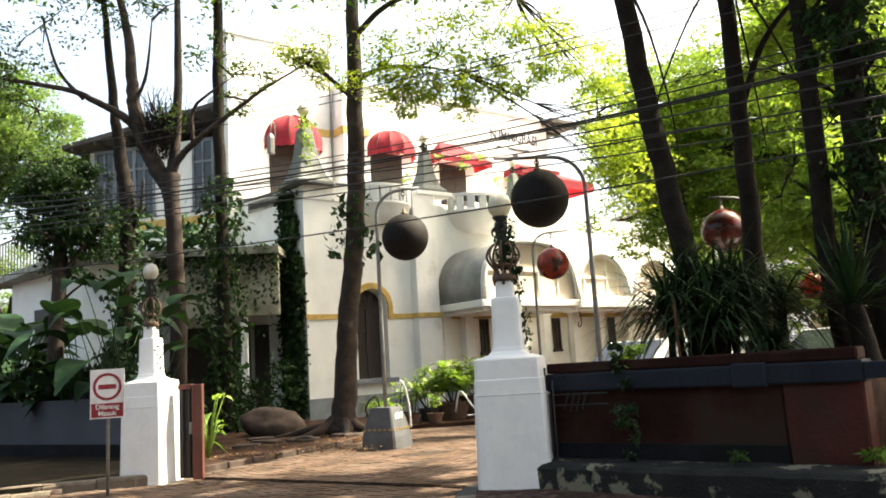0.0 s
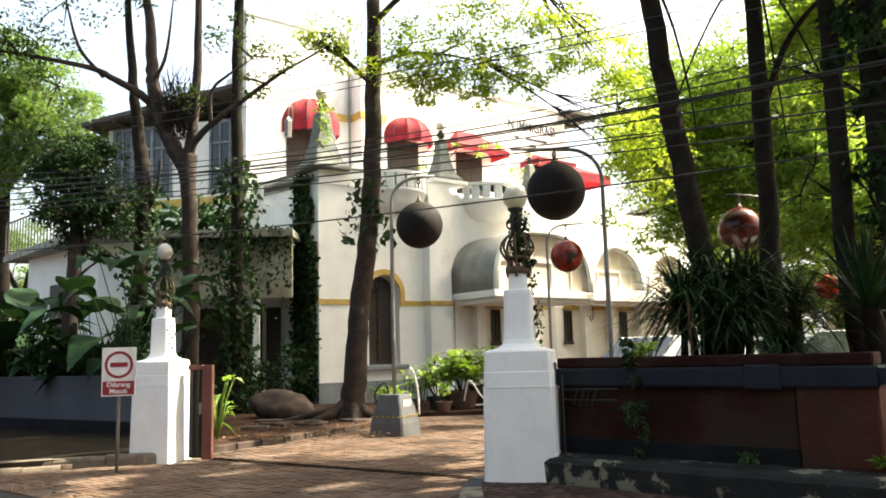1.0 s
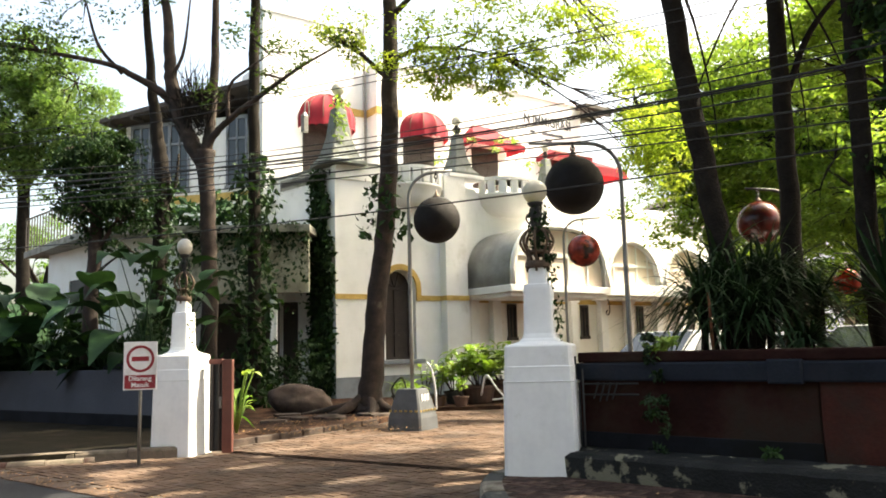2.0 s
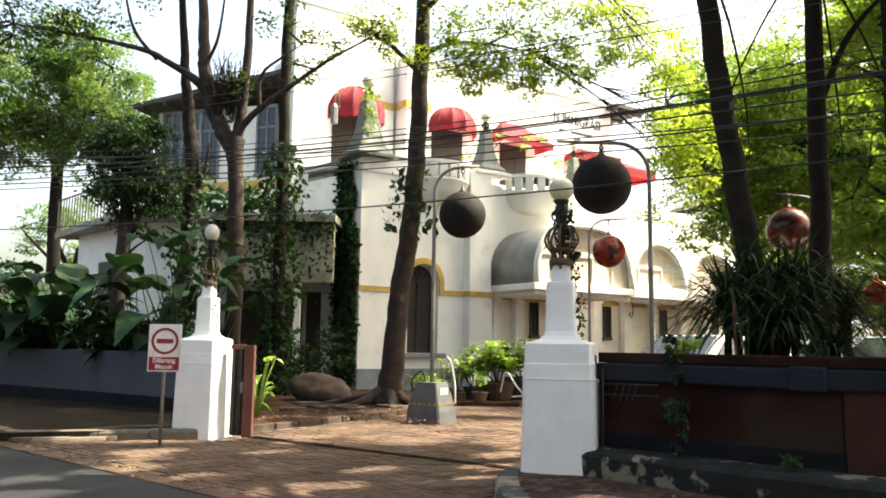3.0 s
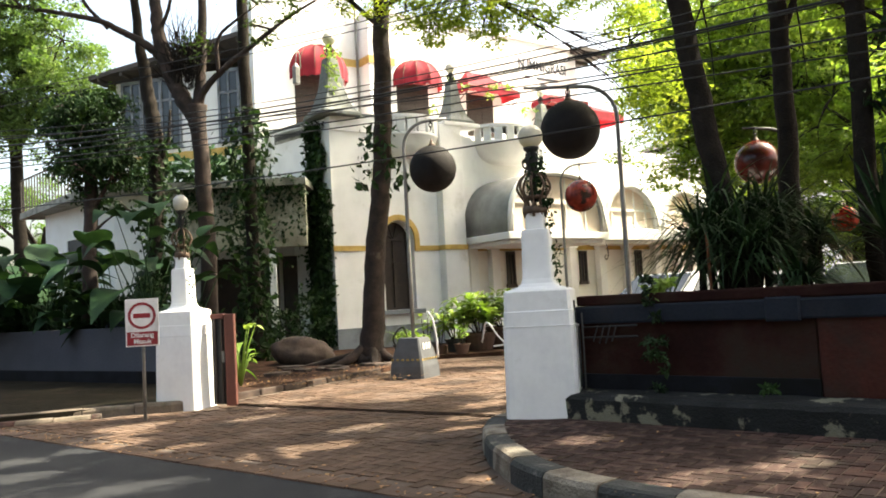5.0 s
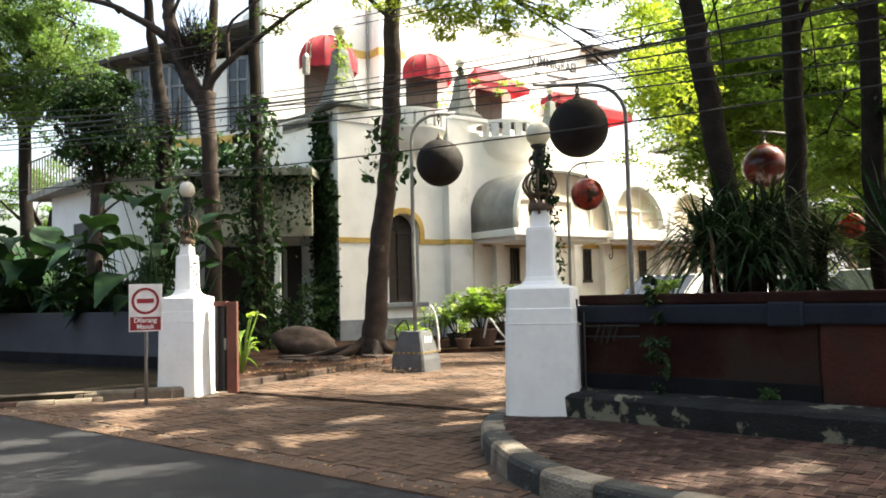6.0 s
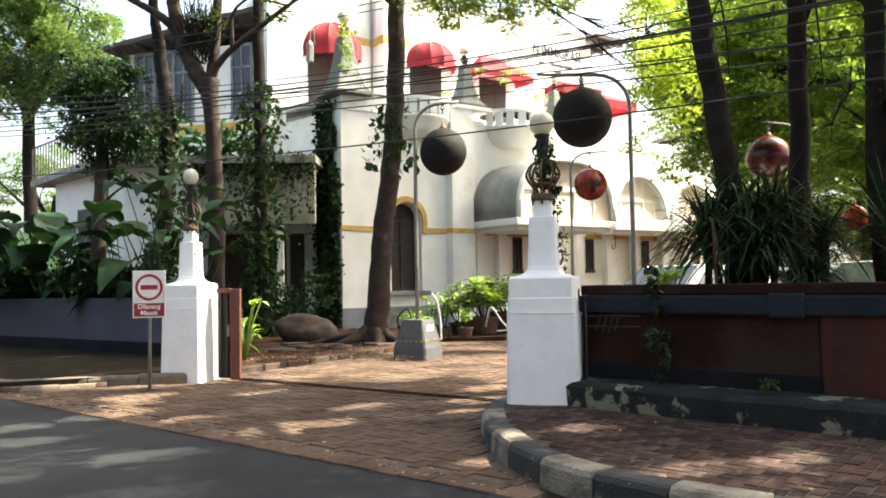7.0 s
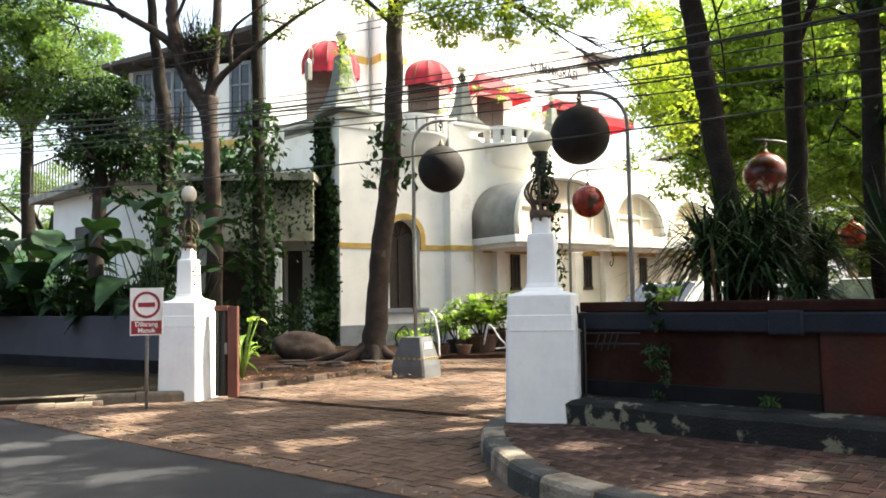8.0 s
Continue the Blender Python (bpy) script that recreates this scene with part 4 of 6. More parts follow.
# upper storey, set back behind the terraces
bm = bmesh.new()
box(bm, -1.78, 0.2, 2.0, 2.9, 6.9, 14.0)
box(bm, 0.2, 2.48, 2.0, 9.0, 6.9, 14.0)
vp("upper_wall", bm, WHITE)
bm = bmesh.new()
box(bm, 2.48, 13.5, 1.2, 8.9, 6.9, 12.6)
vp("upper_wall", bm, WHITE)
for x0, x1, y0, y1 in ((1.7, 2.479, 1.95, 1.999), (2.43, 2.479, 1.25, 1.949), (2.43, 3.6, 1.15, 1.199)):
    bm = bmesh.new()
    box(bm, x0, x1, y0, y1, 10.62, 10.9)
    vp("string_course", bm, OCHRE)
bm = bmesh.new()
tube(bm, [(2.36, 1.88, 7.9), (2.36, 1.88, 14.4)], 0.05, 8)
vp("downpipe", bm, STEEL, "thin grey downpipe", True)

# end eave and flat cornices
bm = bmesh.new()
box(bm, 13.2, 15.1, 0.5, 9.6, 12.46, 12.64, bevel=0.02)
for k in range(6):
    box(bm, 13.51, 15.0, 0.6 + k * 1.2, 0.72 + k * 1.2, 12.3, 12.457)
vp("eave", bm, EAVE, "dark timber eave")
bm = bmesh.new()
box(bm, 2.56, 13.19, 1.12, 9.0, 12.604, 12.75, bevel=0.03)
vp("cornice", bm, WHITE)
bm = bmesh.new()
box(bm, -1.84, 2.54, 1.94, 2.9, 14.004, 14.2, bevel=0.03)
vp("cornice", bm, WHITE)

# terrace doors under red awnings
def terrace_door(x0, x1, y, z0, z1):
    d = new("terrace_door")
    d.parent = villa
    bm = bmesh.new()
    box(bm, x0, x1, y - 0.07, y - 0.004, z0, z1)
    for k in range(int((z1 - z0) / 0.14)):
        box(bm, x0 + 0.1, (x0 + x1) / 2 - 0.05, y - 0.1, y - 0.072, z0 + 0.06 + k * 0.14, z0 + 0.14 + k * 0.14)
        box(bm, (x0 + x1) / 2 + 0.05, x1 - 0.1, y - 0.1, y - 0.072, z0 + 0.06 + k * 0.14, z0 + 0.14 + k * 0.14)
    vp("shutter", bm, WOODDARK, "dark brown shutter", parent=d)
    return d


terrace_door(-0.24, 1.23, 2.0, 7.3, 10.2)
terrace_door(3.63, 5.06, 1.2, 7.3, 10.0)
terrace_door(7.0, 8.35, 1.2, 7.98, 9.9)
terrace_door(11.0, 12.4, 1.2, 7.98, 9.9)


def dome_awning(x0, x1, y, z, rise, reach):
    """A red canvas quarter dome with ribs and a valance."""
    a = new("dome_awning")
    a.parent = villa
    a.location = ((x0 + x1) / 2, y, z)
    r, n, k = (x1 - x0) / 2, 48, 8
    bm = bmesh.new()
    rings = []
    for j in range(k + 1):
        e = math.pi / 2 * j / k
        sag = [1 - 0.055 * abs(math.sin(6 * math.pi * i / n)) for i in range(n + 1)]
        rings.append([(r * q * math.cos(math.pi + math.pi * i / n) * math.cos(e), reach * q * math.sin(math.pi + math.pi * i / n) * math.cos(e), rise * q * math.sin(e)) for i, q in enumerate(sag)])
    low = [(p[0], p[1], -0.3 + 0.05 * abs(math.sin(12 * math.pi * i / n))) for i, p in enumerate(rings[0])]
    loft(bm, [low] + rings, closed=False)
    ob = part("canvas", bm, REDCANVAS, a, "faded red canvas", True)
    bm = bmesh.new()
    for i in range(0, n + 1, 8):
        tube(bm, [Vector(rings[j][i]) * 1.003 for j in range(k + 1)], 0.012, 5)
    part("frame", bm, IRON, a)
    return a


def slope_awning(x0, x1, y, z, drop, reach):
    """A red canvas hipped awning."""
    a = new("hipped_awning")
    a.parent = villa
    a.location = ((x0 + x1) / 2, y, z)
    w = (x1 - x0) / 2
    bm = bmesh.new()
    vadd(bm, [(-w * 0.35, 0, 0), (w * 0.35, 0, 0), (w, -reach, -drop), (-w, -reach, -drop), (-w, 0, -drop), (w, 0, -drop), (w, -reach, -drop - 0.22), (-w, -reach, -drop - 0.22), (-w, 0, -drop - 0.22), (w, 0, -drop - 0.22)],
         [(0, 1, 2, 3), (0, 3, 4), (1, 5, 2), (3, 2, 6, 7), (4, 3, 7, 8), (2, 5, 9, 6)])
    part("canvas", bm, REDCANVAS, a, "bright red canvas", tidy=False)
    bm = bmesh.new()
    for x in (-w, w):
        tube(bm, [(x, -reach, -drop - 0.2), (x, 0, -drop - 0.75)], 0.02, 5)
    tube(bm, [(-w, -reach, -drop), (w, -reach, -drop)], 0.02, 5)
    part("frame", bm, IRON, a)
    return a


dome_awning(-0.42, 1.84, 2.0, 10.1, 1.15, 1.05)
dome_awning(3.5, 5.6, 1.2, 10.05, 0.9, 1.0)
slope_awning(6.2, 8.9, 1.2, 10.85, 0.95, 1.2)
slope_awning(10.6, 12.9, 1.2, 10.4, 0.5, 1.2)

# lettering painted on the upper wall, with small bars below
lettering("wall_lettering", "N IMMIGRASI", 0.62, pose(11.4, 1.19, 11.6, 90, 0, 0), INK, villa, 0.004, 0.8)
bm = bmesh.new()
for x0, x1, z in ((10.3, 10.6, 11.0), (11.0, 12.3, 11.0), (11.2, 11.6, 10.72)):
    box(bm, x0, x1, 1.185, 1.197, z, z + 0.12)
vp("illegible_lettering", bm, INK, "dark lettering too small to read")

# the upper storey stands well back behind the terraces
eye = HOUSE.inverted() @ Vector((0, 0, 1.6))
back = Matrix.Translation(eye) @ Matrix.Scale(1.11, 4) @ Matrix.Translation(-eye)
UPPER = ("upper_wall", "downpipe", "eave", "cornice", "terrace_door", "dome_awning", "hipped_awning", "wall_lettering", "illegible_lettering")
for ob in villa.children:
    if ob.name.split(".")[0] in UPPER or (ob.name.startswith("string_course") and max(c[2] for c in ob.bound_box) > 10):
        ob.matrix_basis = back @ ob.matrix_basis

# pierced plaque on the flank
bm = bmesh.new()
upright(bm, [(1.4, 8.05), (4.4, 8.31), (4.4, 7.9), (1.4, 7.7)], 0.02, 0.05, m=Matrix(((0, 1, 0, -0.06), (1, 0, 0, 0), (0, 0, 1, 0), (0, 0, 0, 1))))
vp("pierced_frieze", bm, SLAB, "stained pierced plaster frieze")
# the holes are solid dark discs, their inner shade put in the colour
for k in range(14):
    bm = bmesh.new()
    y = 1.44 + k * 0.205
    ring_pts = [(y + 0.1 + 0.075 * math.cos(t), 7.88 + 0.077 * (y - 1.4) + 0.11 * math.sin(t)) for t in np.linspace(0, 5.5, 8)]
    upright(bm, ring_pts, -0.066, -0.041, m=Matrix(((0, 1, 0, 0), (1, 0, 0, 0), (0, 0, 1, 0), (0, 0, 0, 1))))
    vp("dark_hole_disc", bm, DIM)

# wall lantern by the first awning
bm = bmesh.new()
tube(bm, smooth_path([(0.02, 1.97, 10.3), (-0.2, 1.6, 10.7), (-0.45, 1.3, 10.6), (-0.5, 1.3, 10.2)], 4), 0.02, 5)
lathe(bm, [(0.05, -0.35), (0.14, -0.33), (0.15, 0.25), (0.05, 0.4)], 6, Matrix.Translation((-0.5, 1.3, 9.8)))
vp("wall_lantern", bm, STEEL, "grey hanging wall lantern")

# ------------------------------------------------------------ left wing and the porch annex
wing = thing("side_wing", pose(-6.9, 31.5, 0.0, 0, 0, 168), "white two-storey wing with dark-framed upper windows", "building")


def wp(name, bm, mat, label="", parent=None):
    return part(name, bm, mat, parent or wing, label)


bm = bmesh.new()
box(bm, 1.2, 8.3, -8, 0, 0, 11.75)
wp("wall", bm, WHITE)
bm = bmesh.new()
box(bm, 1.2, 8.3, 0.0, 0.05, 8.1, 8.45)
wp("string_course", bm, OCHRE)
for x in (2.85, 5.6, 6.55, 7.5):
    w = new("tall_window")
    w.parent = wing
    w.location = (x, 0, 0)
    bm = bmesh.new()
    box(bm, -0.42, 0.42, 0.004, 0.05, 8.75, 11.6)
    wp("pane", bm, GLASSDARK, parent=w)
    bm = bmesh.new()
    for a, b, c, d in ((-0.5, -0.4, 8.65, 11.7), (0.4, 0.5, 8.65, 11.7), (-0.5, 0.5, 11.6, 11.75), (-0.55, 0.55, 8.6, 8.74), (-0.04, 0.04, 8.7, 11.7), (-0.42, 0.42, 10.7, 10.8)):
        box(bm, a, b, 0.045, 0.1, c, d)
    wp("window_frame", bm, GREYPLINTH, "grey timber frame", w)
bm = bmesh.new()
vadd(bm, [(1.0, 0.9, 13.08), (9.0, 0.9, 11.95), (9.0, -9, 11.95), (1.0, -9, 13.08), (1.0, 0.9, 12.88), (9.0, 0.9, 11.75), (9.0, -9, 11.75), (1.0, -9, 12.88)],
     [(0, 1, 2, 3), (4, 7, 6, 5), (0, 4, 5, 1), (1, 5, 6, 2), (2, 6, 7, 3), (3, 7, 4, 0)])
wp("roof", bm, ROOF, "dark tiled roof")
for k in range(7):
    bm = bmesh.new()
    x = 8.5 - k * 1.1
    z = 11.74 + (9.0 - x) * 0.142
    box(bm, x, x + 0.1, 0.05, 0.85, z - 0.16, z)
    wp("rafter_end", bm, EAVE)

annex = thing("porch_annex", pose(-12.0, 25.0, 0.0, 0, 0, 6), "low white porch annex under a stained concrete slab", "building")


def ap(name, bm, mat, label=""):
    return part(name, bm, mat, annex, label)


bm = bmesh.new()
prism(bm, [(-0.3, -0.3), (6.75, -0.3), (6.9, 1.6), (8.0, 5), (0.5, 8), (-5.0, 5.6)], 5.62, 5.86)
ap("roof_slab", bm, SLAB, "thick stained concrete roof slab")
bm = bmesh.new()
box(bm, 2.603, 6.7, 0.0, 0.3, 3.62, 5.616, bevel=0.02)
ap("beam_wall", bm, STAINEDCREAM, "deep stained cream beam over the porch opening")
bm = bmesh.new()
box(bm, 0.3, 2.6, 0.6, 0.9, 0, 5.618)
box(bm, 2.6, 8.4, 3.2, 3.5, 0, 5.618)
ap("front_wall", bm, WHITE)
bm = bmesh.new()
prism(bm, [(0.3, 0.6), (0.6, 0.9), (-3.4, 5.1), (-3.7, 4.8)], 0, 5.618)
ap("side_wall", bm, CREAM)
# solid dark panel on the wall, painted as the doorway's shaded inside
bm = bmesh.new()
m = along_wall((0.3, 0.6, 0), Vector((-4.0, 4.2, 0)))
box(bm, 1.95, 3.6, -0.06, 0.06, 0.02, 4.45, m=m)
ap("door", bm, DIM, "dark panel standing in for the unlit open doorway")
bm = bmesh.new()
for u0, u1, z0, z1 in ((1.8, 1.95, 0.02, 4.55), (3.6, 3.75, 0.02, 4.55), (1.95, 3.6, 4.45, 4.55)):
    box(bm, u0, u1, -0.09, 0.09, z0, z1, m=m)
ap("door_frame", bm, CREAM, "pale door frame")
for x in (5.42,):
    bm = bmesh.new()
    box(bm, x, x + 0.22, 0.02, 0.28, 0, 3.617, bevel=0.02)
    ap("post", bm, WHITE)
# dark panels carry the porch opening's shade in their colour
for x0, x1 in ((2.65, 5.3), (5.45, 8.3)):
    bm = bmesh.new()
    box(bm, x0, x1, 3.05, 3.19, 0.1, 3.5, bevel=0.02)
    ap("dark_opening_panel", bm, WOODDARK, "dark panel standing in for the shaded porch opening")
for k in range(20):
    bm = bmesh.new()
    t = k / 19
    x, y = -4.8 + 3.8 * t, 5.3 - 4.3 * t
    tube(bm, [(x, y, 5.86), (x, y, 7.1)], 0.025, 5)
    ap("railing_bar", bm, EAVE)
bm = bmesh.new()
tube(bm, [(-4.8, 5.3, 7.1), (-1.0, 1.0, 7.1)], 0.035, 5)
ap("railing_rail", bm, EAVE, "dark iron top rail")

# pale house glimpsed beyond the arcade
far = thing("far_house", pose(19.5, 52, 0, 0, 0, 20), "pale blue-white house half hidden by trees", "building")
bm = bmesh.new()
box(bm, -5, 6, 0, 8, 0, 11)
part("wall", bm, FARWHITE, far)
bm = bmesh.new()
upright(bm, [(-5.6, 11), (6.6, 11), (0.5, 13.6)], -0.6, 8.6)
part("roof", bm, ROOF, far)
for x in (-3, 0.5, 4):
    bm = bmesh.new()
    box(bm, x - 0.8, x + 0.8, -0.05, -0.004, 7.4, 9.4)
    part("window", bm, GLASSDARK, far)

# parasol on the terrace
root = thing("terrace_parasol", HOUSE @ Matrix.Translation((14.9, 2.0, 7.7)), "square red parasol on the roof terrace", "parasol")
bm = bmesh.new()
tube(bm, [(0, 0, 0.0), (0, 0, 2.7)], 0.04, 8)
part("pole", bm, STEEL, root)
bm = bmesh.new()
vadd(bm, [(0, 0, 2.75), (-1.2, -1.2, 2.15), (1.2, -1.2, 2.15), (1.2, 1.2, 2.15), (-1.2, 1.2, 2.15), (-1.2, -1.2, 1.75), (1.2, -1.2, 1.75), (1.2, 1.2, 1.75), (-1.2, 1.2, 1.75)],
     [(0, 1, 2), (0, 2, 3), (0, 3, 4), (0, 4, 1), (1, 5, 6, 2), (2, 6, 7, 3), (3, 7, 8, 4), (4, 8, 5, 1)])
part("canopy", bm, REDCANVAS, root, tidy=False)

# scrolled iron brackets under the hoods
for x in (7.9, 9.2, 12.5, 16.6):
    bm = bmesh.new()
    tube(bm, smooth_path([(x, 0.0, 3.9), (x, -0.5, 3.85), (x, -0.85, 3.5), (x, -0.9, 3.05), (x, -0.78, 2.9), (x, -0.7, 3.02), (x, -0.78, 3.1)], 4), 0.022, 5)
    vp("scroll_bracket", bm, DARKIRON, "black scrolled iron bracket", True)

# ------------------------------------------------------------ trees
def tree(name, limbs, clumps, leaf_size, leaf_mat, bark, label, per=1.0, **more):
    """limbs: rows of (points, radii); clumps: rows of x, y, z, radius, leaves."""
    base = limbs[0][0][0]
    root = thing("tree", Matrix.Translation(base), label, "tree", name)
    bm = bmesh.new()
    for j, (pts, radii) in enumerate(limbs):
        path = smooth_path(pts, 6)
        n = len(path)
        rs = [float(np.interp(i / (n - 1), np.linspace(0, 1, len(radii)), radii)) for i in range(n)]
        jit = [p + Vector((random.uniform(-1, 1), random.uniform(-1, 1), 0)) * r * 0.12 for p, r in zip(path, rs)]
        tube(bm, [p - Vector(base) for p in jit], rs, 10 if j == 0 else 7)
    # fine twigs from the limbs into the clumps
    for c in clumps:
        ends = [Vector(p) for l in limbs for p in l[0][1:]]
        near = min(ends, key=lambda e: (e - Vector(c[:3])).length)
        if (near - Vector(c[:3])).length < 5:
            mid = near.lerp(Vector(c[:3]), 0.5) + Vector((random.uniform(-.3, .3), random.uniform(-.3, .3), random.uniform(-.1, .3)))
            if in_gap(near, mid) or in_gap(mid, c[:3]):
                continue
            tube(bm, [p - Vector(base) for p in smooth_path([near, mid, c[:3]], 4)], [0.04, 0.035, 0.03, 0.025, 0.02, 0.018, 0.015, 0.012, 0.01], 5)
            for k in range(4):
                e = Vector(c[:3]) + Vector((random.gauss(0, 1), random.gauss(0, 1), random.gauss(0, 0.5))) * c[3] * 0.6
                if in_gap(mid, e):
                    continue
                tube(bm, [mid - Vector(base), mid.lerp(e, 0.6) + Vector((0, 0, 0.1)) - Vector(base), e - Vector(base)], [0.018, 0.012, 0.006], 4)
    part("trunk", bm, bark, root, smooth=True)
    if clumps:
        foliage("crown", clumps, leaf_size, leaf_mat, root, per=per, **more)
    return root


def crown_in(c, radii, count, r, leaves, low=-1.0):
    """Clumps scattered through an ellipsoid, thinner towards the middle."""
    out = []
    while len(out) < count:
        d = rng.normal(size=3)
        d = d / np.linalg.norm(d) * (0.35 + 0.65 * rng.random()) 
        if d[2] < low:
            continue
        p = np.array(c) + d * radii
        out.append((*p, r * rng.uniform(0.6, 1.3), leaves))
    return out


# forked tree behind the gate
tree("garden trees", [
    ([(-6.95, 20.5, -0.05), (-6.92, 20.5, 1.5), (-6.92, 20.5, 3.65), (-6.97, 20.5, 4.85), (-7.05, 20.5, 6.35), (-7.12, 20.5, 7.15)], [0.28, 0.22, 0.21, 0.21, 0.21, 0.28]),
    ([(-7.15, 20.5, 6.8), (-7.45, 20.5, 7.3), (-7.77, 20.5, 8.05), (-7.99, 20.45, 8.84), (-8.05, 20.4, 9.5), (-8.15, 20.4, 11.0), (-8.5, 20.4, 12.6)], [0.22, 0.24, 0.21, 0.19, 0.17, 0.13, 0.09]),
    ([(-7.1, 20.5, 6.9), (-6.98, 20.5, 7.6), (-6.9, 20.5, 8.5), (-6.85, 20.5, 9.45), (-6.8, 20.4, 12.4)], [0.17, 0.15, 0.135, 0.12, 0.08]),
    ([(-7.9, 20.5, 8.4), (-8.3, 20.4, 8.8), (-8.67, 20.3, 9.05), (-9.04, 20.2, 9.25), (-9.6, 20, 9.5), (-11.5, 20, 9.95), (-13.2, 19.8, 10.2)], [0.14, 0.12, 0.1, 0.09, 0.075, 0.05, 0.025]),
    ([(-7.05, 20.5, 7.1), (-6.8, 20.4, 7.55), (-6.28, 20.3, 8.0), (-5.67, 20.2, 8.4), (-4.83, 20, 8.9), (-4.22, 20, 9.3), (-3.1, 19.8, 9.8)], [0.12, 0.1, 0.085, 0.075, 0.055, 0.04, 0.02]),
    ([(-6.4, 20.3, 7.9), (-6.35, 20.2, 8.8), (-5.8, 20.0, 9.2), (-5.2, 20.0, 9.6)], [0.06, 0.045, 0.035, 0.015]),
    ([(-9.3, 20.2, 9.3), (-9.9, 20.0, 10.1), (-10.3, 19.9, 11.6)], [0.06, 0.045, 0.02]),
    ([(-8.0, 20.4, 9.2), (-7.6, 20.2, 9.9), (-7.4, 20.1, 11.4)], [0.06, 0.045, 0.02])],
    [(-10.3, 20, 10.9, 1.1, 420), (-12.2, 20, 10.7, 1.1, 420), (-9.0, 20, 11.9, 1.0, 360), (-4.7, 20, 9.5, 0.75, 300), (-3.4, 19.8, 9.8, 0.7, 280), (-5.6, 20, 10.3, 0.8, 260),
     (-7.4, 20.2, 8.5, 0.8, 150), (-13.6, 19.8, 11.0, 1.2, 420), (-5.3, 20, 8.9, 0.5, 160), (-7.0, 20.2, 11.8, 1.0, 260), (-11.2, 20, 9.7, 0.6, 160), (-12.6, 20, 9.95, 0.7, 420), (-13.6, 20, 10.2, 0.9, 520), (-14.6, 19.8, 10.0, 1.0, 520), (-12.0, 20, 10.2, 0.7, 360), (-13.9, 19.9, 9.4, 0.6, 300)],
    0.13, LEAFOLIVE, BARK, "forked tree with sparse fine leaves behind the gate", flat=0.5)

bm = bmesh.new()
for k in range(210):
    p = Vector((random.uniform(-7.7, -6.95), 20.35, 7.5 + random.random() * 1.2))
    q = p + Vector((random.gauss(-0.05, 0.42), random.gauss(0, 0.3), random.uniform(0.2, 1.25)))
    tube(bm, smooth_path([p, p.lerp(q, 0.5) + Vector((random.gauss(0, 0.12), 0, random.gauss(0, 0.1))), q], 3), [0.014, 0.013, 0.012, 0.01, 0.008, 0.006, 0.004], 4)
tagged(part("twig_tangle", bm, BARKDARK), "dense tangle of bare twigs caught in the fork", "twigs", kind="stuff")

# slim ivy-clad stem
# this stem and the next carry crowns added above view to shade the annex
tree("garden trees", [([(-6.42, 23, -0.05), (-6.4, 23, 3), (-6.44, 23, 7), (-6.46, 23, 10.8), (-6.4, 23, 14)], [0.24, 0.19, 0.175, 0.165, 0.13])],
     [(-6.4, 22.8, 14.0, 1.6, 500)] + crown_in((-6.8, 21.5, 15.2), (3.4, 3.2, 0.9), 34, 1.2, 420), 0.2, LEAFMID, BARKDARK, "straight slim tree trunk hung with climbing leaves")
tree("garden trees", [([(-8.45, 21, -0.05), (-8.5, 21, 3), (-8.43, 21, 5.6), (-8.48, 21, 6.85), (-8.59, 21, 7.6), (-8.72, 21, 8.6), (-8.82, 21, 9.4), (-9.1, 21, 12.4)], [0.26, 0.22, 0.21, 0.2, 0.18, 0.15, 0.13, 0.08]),
                      ([(-8.45, 21, 5.6), (-8.1, 21, 6.3), (-8.0, 21, 7.2)], [0.08, 0.06, 0.03])],
     [(-9.1, 21, 13.2, 1.3, 400)] + crown_in((-11.0, 19.5, 14.8), (4.2, 3.6, 0.9), 44, 1.2, 420), 0.2, LEAFMID, BARKDARK, "dark slender tree trunk with a few side shoots")

